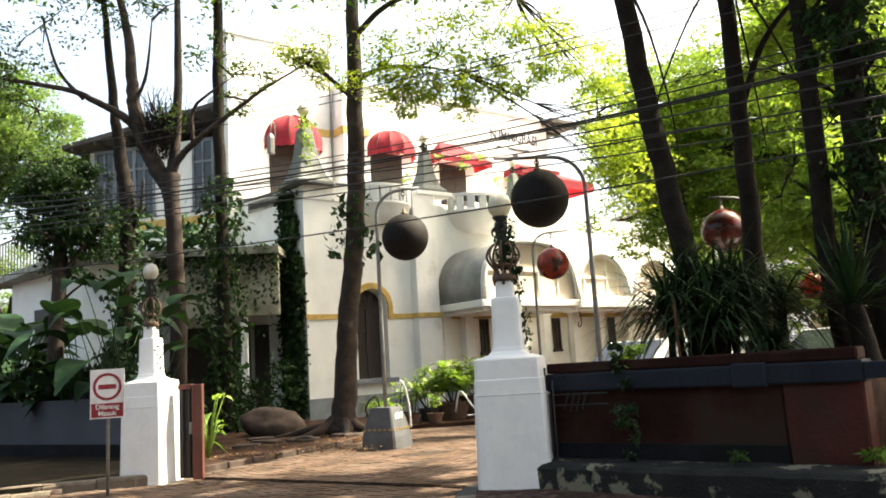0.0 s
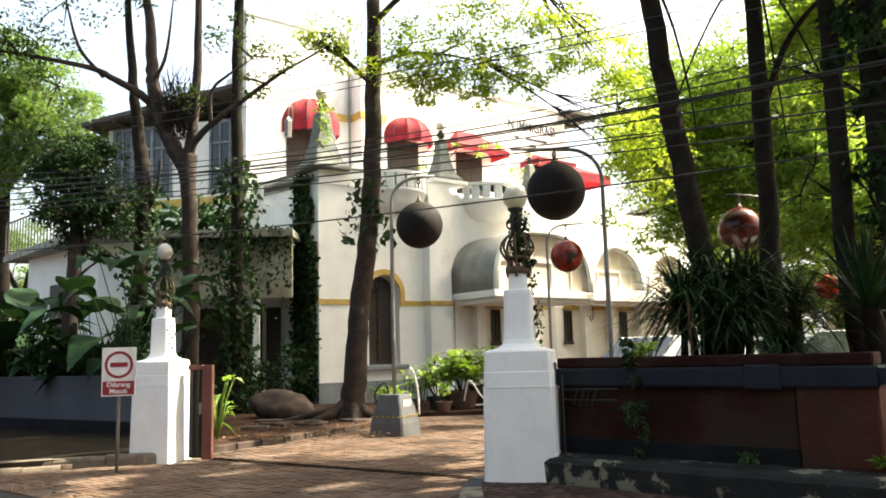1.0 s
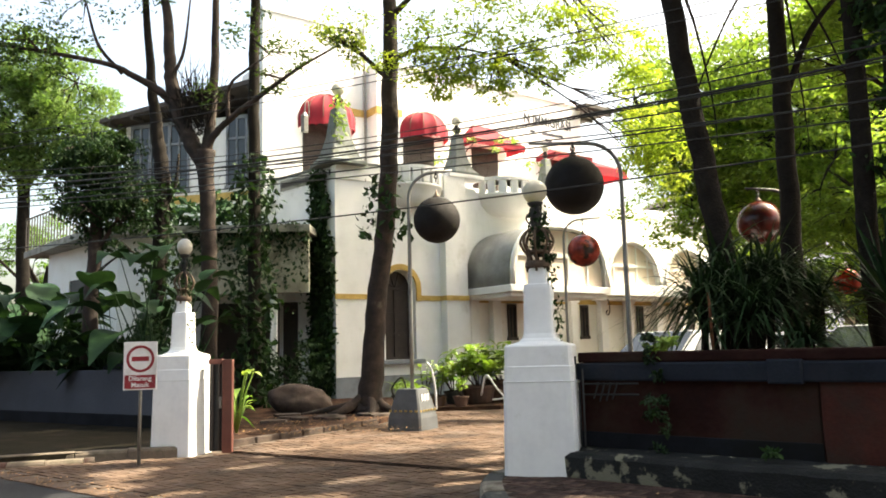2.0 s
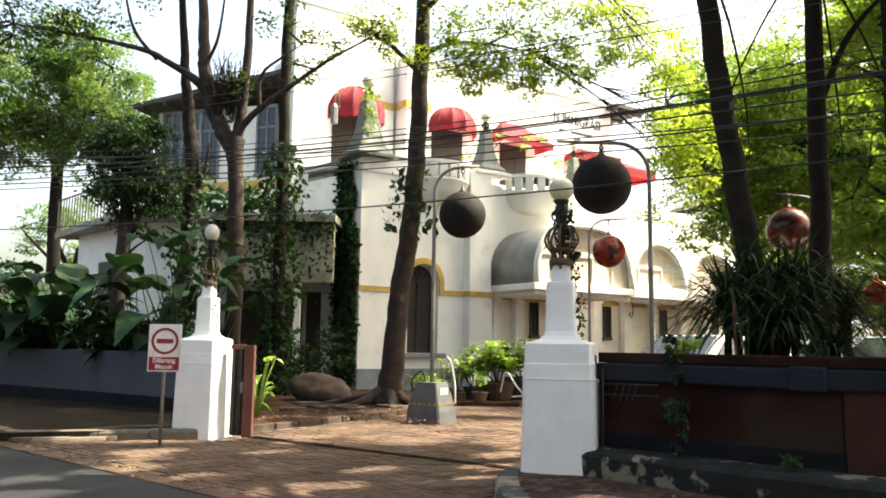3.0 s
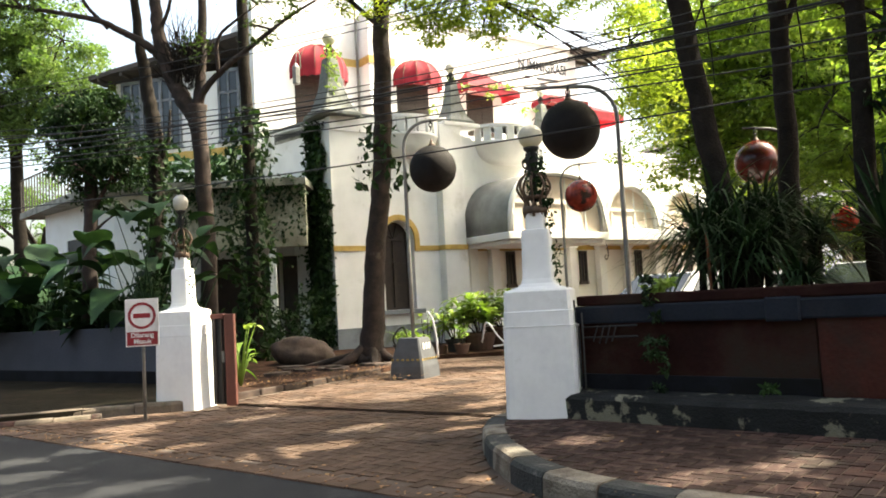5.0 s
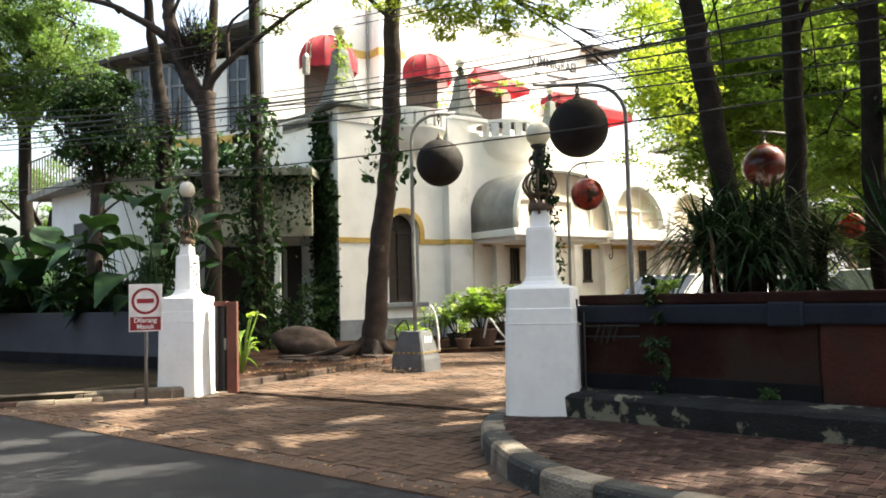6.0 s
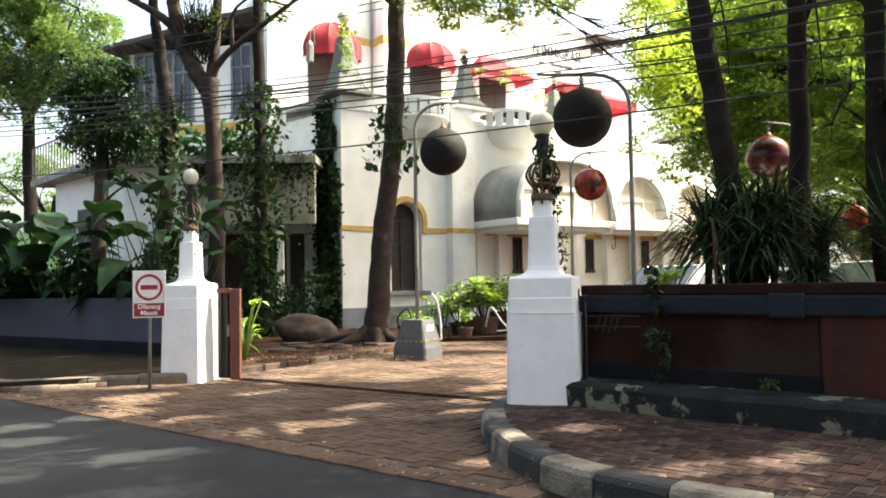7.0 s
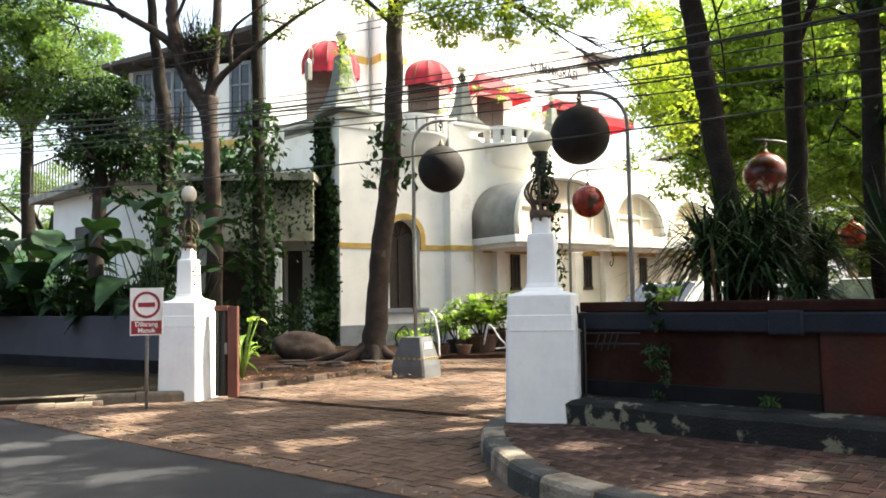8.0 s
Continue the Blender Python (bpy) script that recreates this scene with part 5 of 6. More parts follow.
# tall tree at the edge of the drive
# its topmost crown, above view, is added to shade the pavement by the wall
tree("garden trees", [
    ([(-2.7, 20.0, -0.05), (-2.62, 20, 0.5), (-2.48, 20, 2.2), (-2.24, 20, 4.2), (-2.08, 20, 5.9), (-1.98, 20, 8.4), (-1.92, 20, 11.5), (-1.85, 20, 14)], [0.52, 0.32, 0.27, 0.25, 0.24, 0.22, 0.17, 0.1]),
    ([(-2.62, 20.0, 0.55), (-2.2, 19.8, 0.22), (-1.75, 19.7, 0.06)], [0.14, 0.12, 0.05]),
    ([(-2.7, 20.0, 0.55), (-3.2, 19.6, 0.2), (-3.7, 19.3, 0.06)], [0.16, 0.12, 0.05]),
    ([(-2.6, 19.9, 0.5), (-2.5, 19.4, 0.2), (-2.45, 18.9, 0.06)], [0.14, 0.1, 0.05]),
    ([(-2.7, 19.95, 0.4), (-3.6, 20.0, 0.2), (-4.4, 19.8, 0.08)], [0.12, 0.09, 0.04]),
    ([(-2.05, 20, 9.2), (-1.2, 19.8, 9.5), (-0.2, 19.6, 9.4), (0.9, 19.4, 9.1)], [0.08, 0.06, 0.04, 0.015]),
    ([(-2.03, 20, 8.8), (-2.9, 19.9, 9.6), (-3.9, 19.8, 10.1)], [0.07, 0.05, 0.015]),
    ([(-2.03, 20, 10.4), (-0.9, 19.6, 11.2), (0.7, 19.2, 11.4), (2.4, 19, 10.9)], [0.09, 0.07, 0.05, 0.015])],
    [(-1.2, 19.2, 8.85, 0.75, 420), (-0.3, 19, 8.7, 0.8, 460), (0.6, 19.2, 8.6, 0.8, 460), (1.3, 19.4, 9.0, 0.8, 420), (2.3, 19.6, 9.1, 0.8, 360), (-0.9, 18.8, 9.6, 0.8, 360),
     (0.4, 19, 9.9, 0.9, 380), (1.8, 19, 10.3, 0.9, 380), (-3.2, 19.8, 10.2, 0.8, 340), (-2.5, 19.8, 9.3, 0.6, 220), (3.2, 19.5, 10.0, 0.9, 300), (-0.6, 19.2, 8.25, 0.5, 220), (0.9, 19.2, 8.15, 0.5, 180),
     (-0.6, 19.2, 11.8, 1.2, 360), (1.6, 19.0, 11.9, 1.2, 360), (-3.0, 19.8, 12.2, 1.2, 300)] + [(2.0, 19.0, 8.3, 0.5, 200), (3.2, 19.2, 8.9, 0.7, 300), (4.1, 19.3, 9.2, 0.8, 320), (4.3, 19.2, 8.2, 0.7, 380), (4.6, 19.4, 7.2, 0.8, 420), (4.2, 19.3, 6.3, 0.6, 300), (4.9, 19.4, 5.6, 0.6, 260), (5.3, 19.4, 6.6, 0.8, 360), (3.1, 19.0, 9.8, 0.9, 320)] + crown_in((-0.5, 19.5, 13.8), (4.6, 3.0, 1.0), 10, 1.2, 160),
    0.125, LEAFLIME, BARK, "tall leaning tree with flaring roots beside the drive", flat=0.6, per=2.0)

# two street trees growing from the planter
# their unseen crowns are added to shade the drive, road and far pavement
tree("street trees", [
    ([(3.8, 11.2, 1.2), (3.72, 11.2, 1.9), (3.55, 11.2, 3.2), (3.38, 11.2, 4.5), (3.17, 11.2, 6.1), (3.0, 11.0, 7.6), (3.1, 10.6, 9.2)], [0.25, 0.19, 0.175, 0.165, 0.155, 0.14, 0.09]),
    ([(3.0, 11, 7.4), (1.8, 10.6, 8.4), (0.6, 10.2, 9.0)], [0.1, 0.07, 0.03]),
    ([(3.1, 11.1, 7.2), (3.6, 11.8, 6.6), (4.0, 12.4, 5.5), (4.1, 12.6, 4.7)], [0.03, 0.022, 0.014, 0.006]),
    ([(3.0, 11, 7.5), (4.6, 9.6, 8.6), (6.0, 8.4, 9.2)], [0.12, 0.08, 0.03])],
    crown_in((2.2, 13.0, 11.4), (5.2, 4.2, 1.5), 46, 1.2, 420) + crown_in((-0.6, 16.3, 11.6), (3.4, 1.9, 0.9), 26, 1.1, 420), 0.25, LEAFMID, BARKDARK, "leaning dark-barked street tree rising from the planter", flat=0.4, per=1.5)
tree("street trees", [
    ([(4.82, 11.8, 1.2), (4.82, 11.8, 2.6), (4.85, 11.8, 4.2), (4.87, 11.8, 6.2), (4.9, 11.8, 8.0), (5.1, 11.6, 9.8)], [0.2, 0.16, 0.14, 0.13, 0.12, 0.07]),
    ([(4.85, 11.8, 5.2), (5.4, 11.8, 6.4), (6.3, 11.9, 7.4)], [0.06, 0.05, 0.02]),
    ([(4.9, 11.8, 8.2), (5.2, 12.2, 7.2), (5.5, 12.6, 5.9), (5.7, 12.9, 4.9)], [0.03, 0.022, 0.016, 0.006]),
    ([(4.9, 11.8, 7.8), (4.4, 12.4, 7.0), (4.0, 13.0, 6.0), (3.8, 13.3, 5.2)], [0.03, 0.02, 0.014, 0.006]),
    ([(4.9, 11.8, 7.6), (5.6, 12.4, 7.2), (6.4, 13.0, 6.2), (6.9, 13.4, 5.0)], [0.03, 0.022, 0.014, 0.006]),
    ([(4.9, 11.8, 7.6), (6.4, 11.0, 9.0), (8.0, 10.4, 9.6)], [0.1, 0.07, 0.03])],
    crown_in((7.6, 12.8, 11.0), (4.8, 3.6, 1.5), 56, 1.2, 420), 0.25, LEAFMID, BARKDARK, "slender straight street tree rising from the planter", flat=0.4, per=1.5)
# high crowns past the leafy stem are added unseen to shade wall and footpath
tree("street trees", [
    ([(5.9, 10.3, 1.2), (5.9, 10.3, 3), (5.8, 10.3, 5), (5.85, 10.3, 8)], [0.24, 0.2, 0.18, 0.12]),
    ([(5.4, 10.5, 1.2), (5.3, 10.5, 3), (5.35, 10.5, 6), (5.2, 10.4, 8.6)], [0.16, 0.14, 0.12, 0.08]),
    ([(5.85, 10.3, 7.8), (5.0, 7.5, 9.2), (4.4, 5.0, 9.6)], [0.16, 0.12, 0.05])],
    [(5.85 + 0.2 * math.sin(z * 3), 10.15, z, 0.45, 260) for z in (3.4, 3.9, 4.4, 4.9, 5.5, 6.1, 6.7, 7.3)] + [(5.9, 10.3, z, 0.3, 90) for z in (1.9, 2.5, 3.0)] + crown_in((4.2, 4.6, 9.8), (4.6, 3.4, 0.9), 46, 1.2, 420) + crown_in((10.0, 10.6, 8.6), (3.6, 2.8, 1.6), 44, 1.1, 420) + crown_in((7.0, 9.0, 9.8), (5.0, 3.6, 1.0), 60, 1.1, 560) + crown_in((12.0, 6.8, 9.8), (4.2, 3.8, 1.0), 56, 1.1, 560),
    0.17, LEAFDARK, BARKDARK, "dark trunk smothered in climbing leaves by the wall", droop=0.8)

tree("street trees", [([(8.6, 14.6, 0.0), (8.5, 14.6, 3), (8.3, 14.6, 6), (8.0, 14.5, 8.6)], [0.22, 0.19, 0.16, 0.08])],
     crown_in((7.9, 14.6, 7.6), (2.1, 1.6, 1.5), 26, 0.8, 340), 0.16, LEAFSPRING, BARKDARK, "yellow-green tree crowding the far end of the planter", flat=0.3)

# trees beyond the drive, lit from behind
for base, c, radii, n, mat, lab in (
        ((8.6, 27.5), (8.6, 27.0, 8.6), (3.6, 2.6, 4.4), 120, LEAFSPRING, "broad yellow-green tree beyond the car park"),
        ((12.5, 24.5), (12.4, 24.0, 8.6), (4.6, 2.8, 5.2), 150, LEAFSPRING, "tall sunlit tree beyond the planter"),
        ((11.5, 21.0), (11.6, 20.8, 5.4), (2.6, 2.0, 1.9), 34, LEAFSPRING, "dense green tree over the parked cars"),
        ((16.0, 33.0), (16.0, 33.0, 8.0), (6.5, 3.0, 6.5), 110, LEAFSPRING, "large shade tree beyond the villa"),
        ((16.0, 44.0), (15.5, 44.0, 7.5), (3.0, 2.5, 3.4), 26, LEAFMID, "rounded green tree past the arcade")):
    x, y = base
    limbs = [([(x, y, -0.05), (x + 0.1, y, 2), (x - 0.1, y, c[2] - radii[2] * 0.6), (x, y, c[2])], [0.34, 0.28, 0.24, 0.12])]
    for k in range(6):
        a = k * 1.05
        limbs.append(([(x, y, c[2] - radii[2] * 0.55), (x + radii[0] * 0.35 * math.cos(a), y + radii[1] * 0.35 * math.sin(a), c[2]),
                       (x + radii[0] * 0.7 * math.cos(a), y + radii[1] * 0.7 * math.sin(a), c[2] + radii[2] * 0.4)], [0.12, 0.08, 0.03]))
    tree("background trees", limbs, crown_in(c, radii, n, 1.0, 420), 0.17, mat, BARKDARK, lab, flat=0.5)

for x, y in ((12.5, 30.0), (16.0, 30.5), (20.0, 31.0)):
    tree("background trees", [([(x, y, -0.05), (x + 0.1, y, 1.2), (x, y, 2.6), (x - 0.1, y, 4.2)], [0.16, 0.14, 0.1, 0.05])],
         crown_in((x, y, 3.2), (2.2, 1.2, 1.7), 16, 0.8, 380), 0.17, LEAFOLIVE, BARKDARK, "low shady tree behind the parked cars", flat=0.3)

# tall tree added so its crowns, out of view, shade garden bed and villa
tree("background trees", [([(12.1, 22.5, -0.05), (12.0, 22.5, 5), (11.6, 22.8, 10), (9.0, 23.4, 14.5), (6.6, 23.6, 16.0)], [0.4, 0.33, 0.27, 0.18, 0.08]),
                          ([(11.6, 22.8, 10), (10.2, 26.5, 15.5), (8.6, 30.2, 19.2)], [0.2, 0.15, 0.06])],
     crown_in((5.6, 23.8, 16.2), (4.2, 3.4, 1.2), 50, 1.3, 400) + crown_in((8.4, 30.3, 19.6), (4.4, 3.2, 1.0), 34, 1.3, 400), 0.26, LEAFMID, BARKDARK, "very tall tree added above the drive, crown unseen, to cast shade")

# trees to the west
for base, c, radii, n, mat, lab in (
        ((-20.5, 35), (-20.4, 34, 12.6), (4.8, 3.0, 4.2), 100, LEAFPALE, "tall bright-leaved tree behind the side wing"),
        ((-24.5, 31), (-24, 30, 12.6), (4.0, 3.0, 4.2), 62, LEAFMID, "tall spreading tree past the annex"),
        ((-22.0, 40), (-23, 41, 6.5), (4.0, 3.0, 2.6), 12, LEAFMID, "low green tree in the distance")):
    x, y = base
    limbs = [([(x, y, -0.05), (x + 0.1, y, 3), (x - 0.1, y, c[2] - radii[2] * 0.6), (x, y, c[2])], [0.38, 0.32, 0.26, 0.12])]
    for k in range(6):
        a = k * 1.05 + 0.4
        limbs.append(([(x, y, c[2] - radii[2] * 0.7), (x + radii[0] * 0.4 * math.cos(a), y + radii[1] * 0.4 * math.sin(a), c[2] - 0.5),
                       (x + radii[0] * 0.75 * math.cos(a), y + radii[1] * 0.75 * math.sin(a), c[2] + radii[2] * 0.35)], [0.14, 0.09, 0.03]))
    tree("background trees", limbs, crown_in(c, radii, n, 1.15, 430), 0.19, mat, BARKDARK, lab, flat=0.4)

# small bushy tree over the slate-blue wall
tree("garden trees", [([(-9.45, 19, -0.05), (-9.42, 19, 1.3), (-9.36, 19, 3), (-9.29, 19, 5.1), (-9.4, 19, 6.2)], [0.24, 0.2, 0.18, 0.15, 0.06]),
                      ([(-9.35, 19, 4.2), (-8.8, 18.9, 4.9), (-8.5, 18.8, 5.6)], [0.06, 0.05, 0.02]), ([(-9.35, 19, 3.6), (-8.8, 18.6, 3.9), (-8.2, 18.4, 4.2)], [0.05, 0.03, 0.015])],
     crown_in((-9.2, 19, 5.9), (1.0, 0.9, 1.7), 40, 0.5, 420) + [(-8.5, 18.6, 4.3, 0.35, 90)], 0.13, LEAFDARK, BARK, "small bushy tree with dark drooping leaves", droop=0.7)

# unseen trees added across the street, crowns meeting over the road for shade
for k in range(6):
    x, y = -17 + k * 6.6, 4.5 - k * 4.6
    tree("far side trees", [([(x, y - 5, -0.05), (x, y - 5, 3), (x + 0.2, y - 5, 6.5), (x + 0.3, y - 3.5, 8.5)], [0.3, 0.25, 0.2, 0.1])],
         crown_in((x + 0.5, y - 3.2, 9.6), (4.8, 5.2, 2.4), 56, 1.6, 240), 0.34, LEAFMID, BARKDARK, "unseen shade tree added on the far side of the street")
# tall plain wall behind the camera, added to block low sky light
bm = bmesh.new()
box(bm, -40, 40, -0.3, 0, 0, 8.5)
tagged(part("sky_block_wall", bm, WALLGREY), "unseen plain grey wall added across the street to block sky", "wall", kind="structure").matrix_world = along_wall((-6, -4, 0), U)

# ------------------------------------------------------------ climbing plants
def climber(name, pts, size, mat, label, droop=0.9, narrow=0.6):
    return tagged(new(name, leaf_mesh(name, pts, size * (0.6 + 0.8 * rng.random(len(pts))), mat, narrow, droop)), label, "climbing plant", kind="stuff")


def sleeve(x, y, z0, z1, r, n, lump=0.35):
    """Points round an upright stem, thicker in places."""
    z = rng.uniform(z0, z1, n)
    rr = r * (1 + lump * np.sin(z * 2.3 + x)) * np.sqrt(rng.random(n)) + 0.12
    a = rng.uniform(0, 2 * math.pi, n)
    return np.stack([x + rr * np.cos(a), y + rr * np.sin(a), z], 1)


climber("ivy", sleeve(-6.42, 22.9, 0.2, 7.6, 0.5, 1150), 0.24, LEAFDARK, "heart-leaved climber wrapped round the slim trunk")
climber("ivy", sleeve(-8.45, 20.9, 0.2, 6.6, 0.42, 760), 0.2, LEAFDARK, "dark climber wrapped round the slender trunk")
climber("ivy", sleeve(-2.2, 19.75, 4.5, 6.1, 0.5, 120), 0.25, LEAFDARK, "large-leaved climber clinging to the tall tree")
# curtain of ivy on the shaded flank and corner of the villa
m = HOUSE
pts = []
for k in range(7000):
    y = rng.uniform(-0.02, 1.5)
    z = rng.uniform(0.2, 8.0)
    edge_ = 0.35 + 0.4 * abs(math.sin(z * 2.1))
    if (z > 5.6 and (abs(y - 1.0) > edge_ * (1.2 - 0.1 * (z - 5.6)) or rng.random() < 0.3)) or (y < 0.25 and rng.random() < 0.6):
        continue
    pts.append(m @ Vector((rng.normal(-0.14, 0.07), y, z)))
climber("ivy", [tuple(p) for p in pts], 0.2, LEAFDARK, "thick dark ivy curtain on the villa's shaded flank")
pts = [tuple(annex.matrix_world @ Vector((rng.uniform(2.6, 6.7), rng.normal(-0.1, 0.12), 5.9 - abs(rng.normal(0, 1.5)) * (0.5 + 0.5 * math.sin(k * 0.37))))) for k in range(1800)]
climber("ivy", pts, 0.17, LEAFDARK, "trailing creeper hanging from the porch slab")
pts = [tuple(annex.matrix_world @ Vector((rng.uniform(1.0, 5.0), rng.normal(0.3, 0.5), 6.1 + abs(rng.normal(0, 0.4))))) for k in range(420)]
climber("roof_greenery", pts, 0.34, LEAFBIG, "leafy pot plants spilling along the porch roof", droop=0.1)
# flowering shoots on the first finial
pts = [tuple(HOUSE @ Vector((0.35 + rng.normal(-0.15, 0.12), 0.35 + rng.normal(-0.35, 0.1), rng.uniform(8.9, 10.6)))) for k in range(130)]
climber("terrace_vine", pts, 0.16, LEAFPOT, "bright vine climbing the corner finial")
pts = np.concatenate([clump_points(tuple(HOUSE @ Vector(c)), 0.5, 90) for c in ((5.3, 0.6, 9.2), (8.2, 0.5, 9.9), (6.1, 0.4, 10.0), (9.8, 0.6, 9.3))])
climber("terrace_shrub", pts, 0.14, LEAFPOT, "sunny shrub sprays along the terrace edge", droop=0.2)


# ------------------------------------------------------------ broad-leaved and strap-leaved plants
def blade(bm, base, dirn, length, width, arch, seg=6, fold=0.15, ragged=0.0, shape=0.8):
    """One long arching leaf with a midrib fold."""
    d = Vector((dirn[0], dirn[1], 0)).normalized()
    side = Vector((-d.y, d.x, 0))
    rise = dirn[2]
    left, mid, right = [], [], []
    for k in range(seg + 1):
        t = k / seg
        p = Vector(base) + d * length * t * math.cos(rise) + Vector((0, 0, length * (t * math.sin(rise) - arch * t * t)))
        w = width * math.sin(math.pi * min(0.985, 0.05 + 0.95 * t) ** shape) * (1 + ragged * random.uniform(-1, 1))
        left.append(bm.verts.new(p + side * w * 0.5 + Vector((0, 0, fold * w))))
        mid.append(bm.verts.new(p))
        right.append(bm.verts.new(p - side * w * 0.5 + Vector((0, 0, fold * w))))
    for k in range(seg):
        bm.faces.new((left[k], left[k + 1], mid[k + 1], mid[k]))
        bm.faces.new((mid[k], mid[k + 1], right[k + 1], right[k]))


def broad_plant(x, y, z, n, length, width, label, name="broad_leaf_plant", mat=LEAFBIG, stalk=0.6):
    root = thing(name, Matrix.Translation((x, y, z)), label, "plant", "garden plants")
    for k in range(n):
        a, r = k * 2.4 + random.uniform(-0.3, 0.3), random.uniform(0.7, 1.25)
        h = stalk * random.uniform(0.45, 1.35)
        tip = Vector((math.cos(a) * h * 0.35, math.sin(a) * h * 0.35, h))
        bm = bmesh.new()
        tube(bm, [(0, 0, 0), tip * 0.5 + Vector((0, 0, h * 0.12)), tip], [0.022, 0.016, 0.01], 5)
        blade(bm, tip, (math.cos(a), math.sin(a), random.uniform(0.1, 1.0)), length * r, width * r, random.uniform(0.3, 0.9), 9, 0.12, 0.0, 0.6)
        part("leaf", bm, mat, root, tidy=False, smooth=True)
    return root


for x, y, n, le, wi, st in ((-13.6, 0.9, 18, 1.9, 0.9, 2.6), (-12.7, 0.7, 20, 2.0, 0.95, 2.5), (-11.9, 0.9, 20, 1.9, 0.9, 2.3), (-11.1, 0.8, 18, 1.3, 0.7, 2.4), (-10.0, 0.8, 16, 0.9, 0.6, 1.35), (-9.2, 1.0, 16, 0.85, 0.65, 1.45),
                            (-8.5, 0.8, 16, 0.95, 0.75, 2.6), (-7.8, 1.0, 18, 0.95, 0.8, 2.9), (-7.1, 0.8, 15, 0.9, 0.75, 2.7), (-6.5, 0.9, 10, 0.7, 0.55, 1.7)):
    broad_plant(x, 15.75 + (-5.35 - x) * 0.612 + y, 0.1, n, le, wi, "lush dark broad-leaved plant behind the blue-grey wall", stalk=st)
for x, y, top in ((-14.6, 23.4, 3.4), (-13.6, 22.6, 3.0), (-12.7, 22.4, 2.4), (-11.7, 21.6, 2.0), (-15.6, 23.8, 3.8)):
    tagged(foliage("dark_shrub", [(x, y, z, 0.75, 420) for z in np.arange(0.5, top, 0.65)], 0.2, LEAFBIG), "dense dark shrub behind the broad-leaved plants", "shrub", "garden shrubs", kind="stuff")
broad_plant(-4.7, 15.6, 0.1, 15, 0.3, 0.16, "bright green shrub beside the gate leaf", "shrub", LEAFPOT, 0.95)
broad_plant(-4.9, 15.9, 0.1, 8, 0.5, 0.1, "low grassy tuft beside the gate leaf", "shrub", LEAFMID, 0.3)
foli = foliage("hedge_greenery", [(-12.8 + k * 0.6, 21.8 - k * 0.38, 1.6 + 0.3 * math.sin(k * 1.7), 0.75, 520) for k in range(11)], 0.16, LEAFDARK, squash=1.2)
tagged(foli, "dense dark undergrowth behind the blue-grey wall", "undergrowth", kind="stuff")
foli = foliage("porch_greenery", [(-6.9 + 0.45 * k, 24.2 + 0.2 * math.sin(k), 1.0 + 0.4 * math.sin(k * 2.1), 0.6, 300) for k in range(5)], 0.16, LEAFDARK, squash=1.3)
tagged(foli, "dark shrubs growing in front of the porch", "undergrowth", kind="stuff")


def strap_plant(x, y, z, n, length, stem, label):
    """A clump of arching strap leaves on short leaning stems."""
    root = thing("strap_leaf_plant", Matrix.Translation((x, y, z)), label, "plant", "planter plants")
    bm = bmesh.new()
    heads = [Vector((random.gauss(0, 0.12), random.gauss(0, 0.12), stem * random.uniform(0.75, 1.15))) for k in range(3)]
    for k in range(n):
        a = random.uniform(0, 6.283)
        p = heads[k % 3] * random.uniform(0.75, 1.05)
        blade(bm, p, (math.cos(a), math.sin(a), random.uniform(0.1, 1.35)), length * random.uniform(0.6, 1.15), 0.036, random.uniform(0.25, 0.95), 7, 0.1)
    tagged(part("leaves", bm, LEAFSTRAP, root, tidy=False), kind="stuff")
    for h in heads:
        bm = bmesh.new()
        tube(bm, [(0, 0, -0.1), h * 0.5 + Vector((0.02, 0, 0)), h], [0.05, 0.042, 0.035], 7)
        part("stem", bm, BARKDARK, root)
    return root


for x, y, n, le, st in ((3.3, 10.6, 230, 1.2, 0.95), (3.55, 11.0, 240, 1.25, 1.3), (3.85, 10.4, 240, 1.0, 0.75),
                        (4.1, 9.7, 150, 0.75, 0.3),
                        (3.15, 10.9, 230, 1.35, 0.85), (3.6, 10.3, 210, 1.0, 0.7), (3.9, 10.9, 230, 1.25, 1.3), (4.35, 10.9, 220, 1.2, 1.1), (4.55, 10.5, 170, 1.05, 0.8)):
    strap_plant(x, y, 1.3, n, le, st, "spiky dark strap-leaved plant in the planter")
foli = foliage("trailing_weed", [(1.95, 8.68, 1.6, 0.14, 110), (1.95, 8.64, 1.35, 0.12, 90), (1.95, 8.62, 1.1, 0.13, 80), (1.97, 8.6, 0.85, 0.12, 80), (1.97, 8.56, 0.62, 0.1, 60)], 0.075, LEAFSTRAP, squash=1.2)
tagged(foli, "small green weed trailing down the planter wall", "weed", kind="stuff")


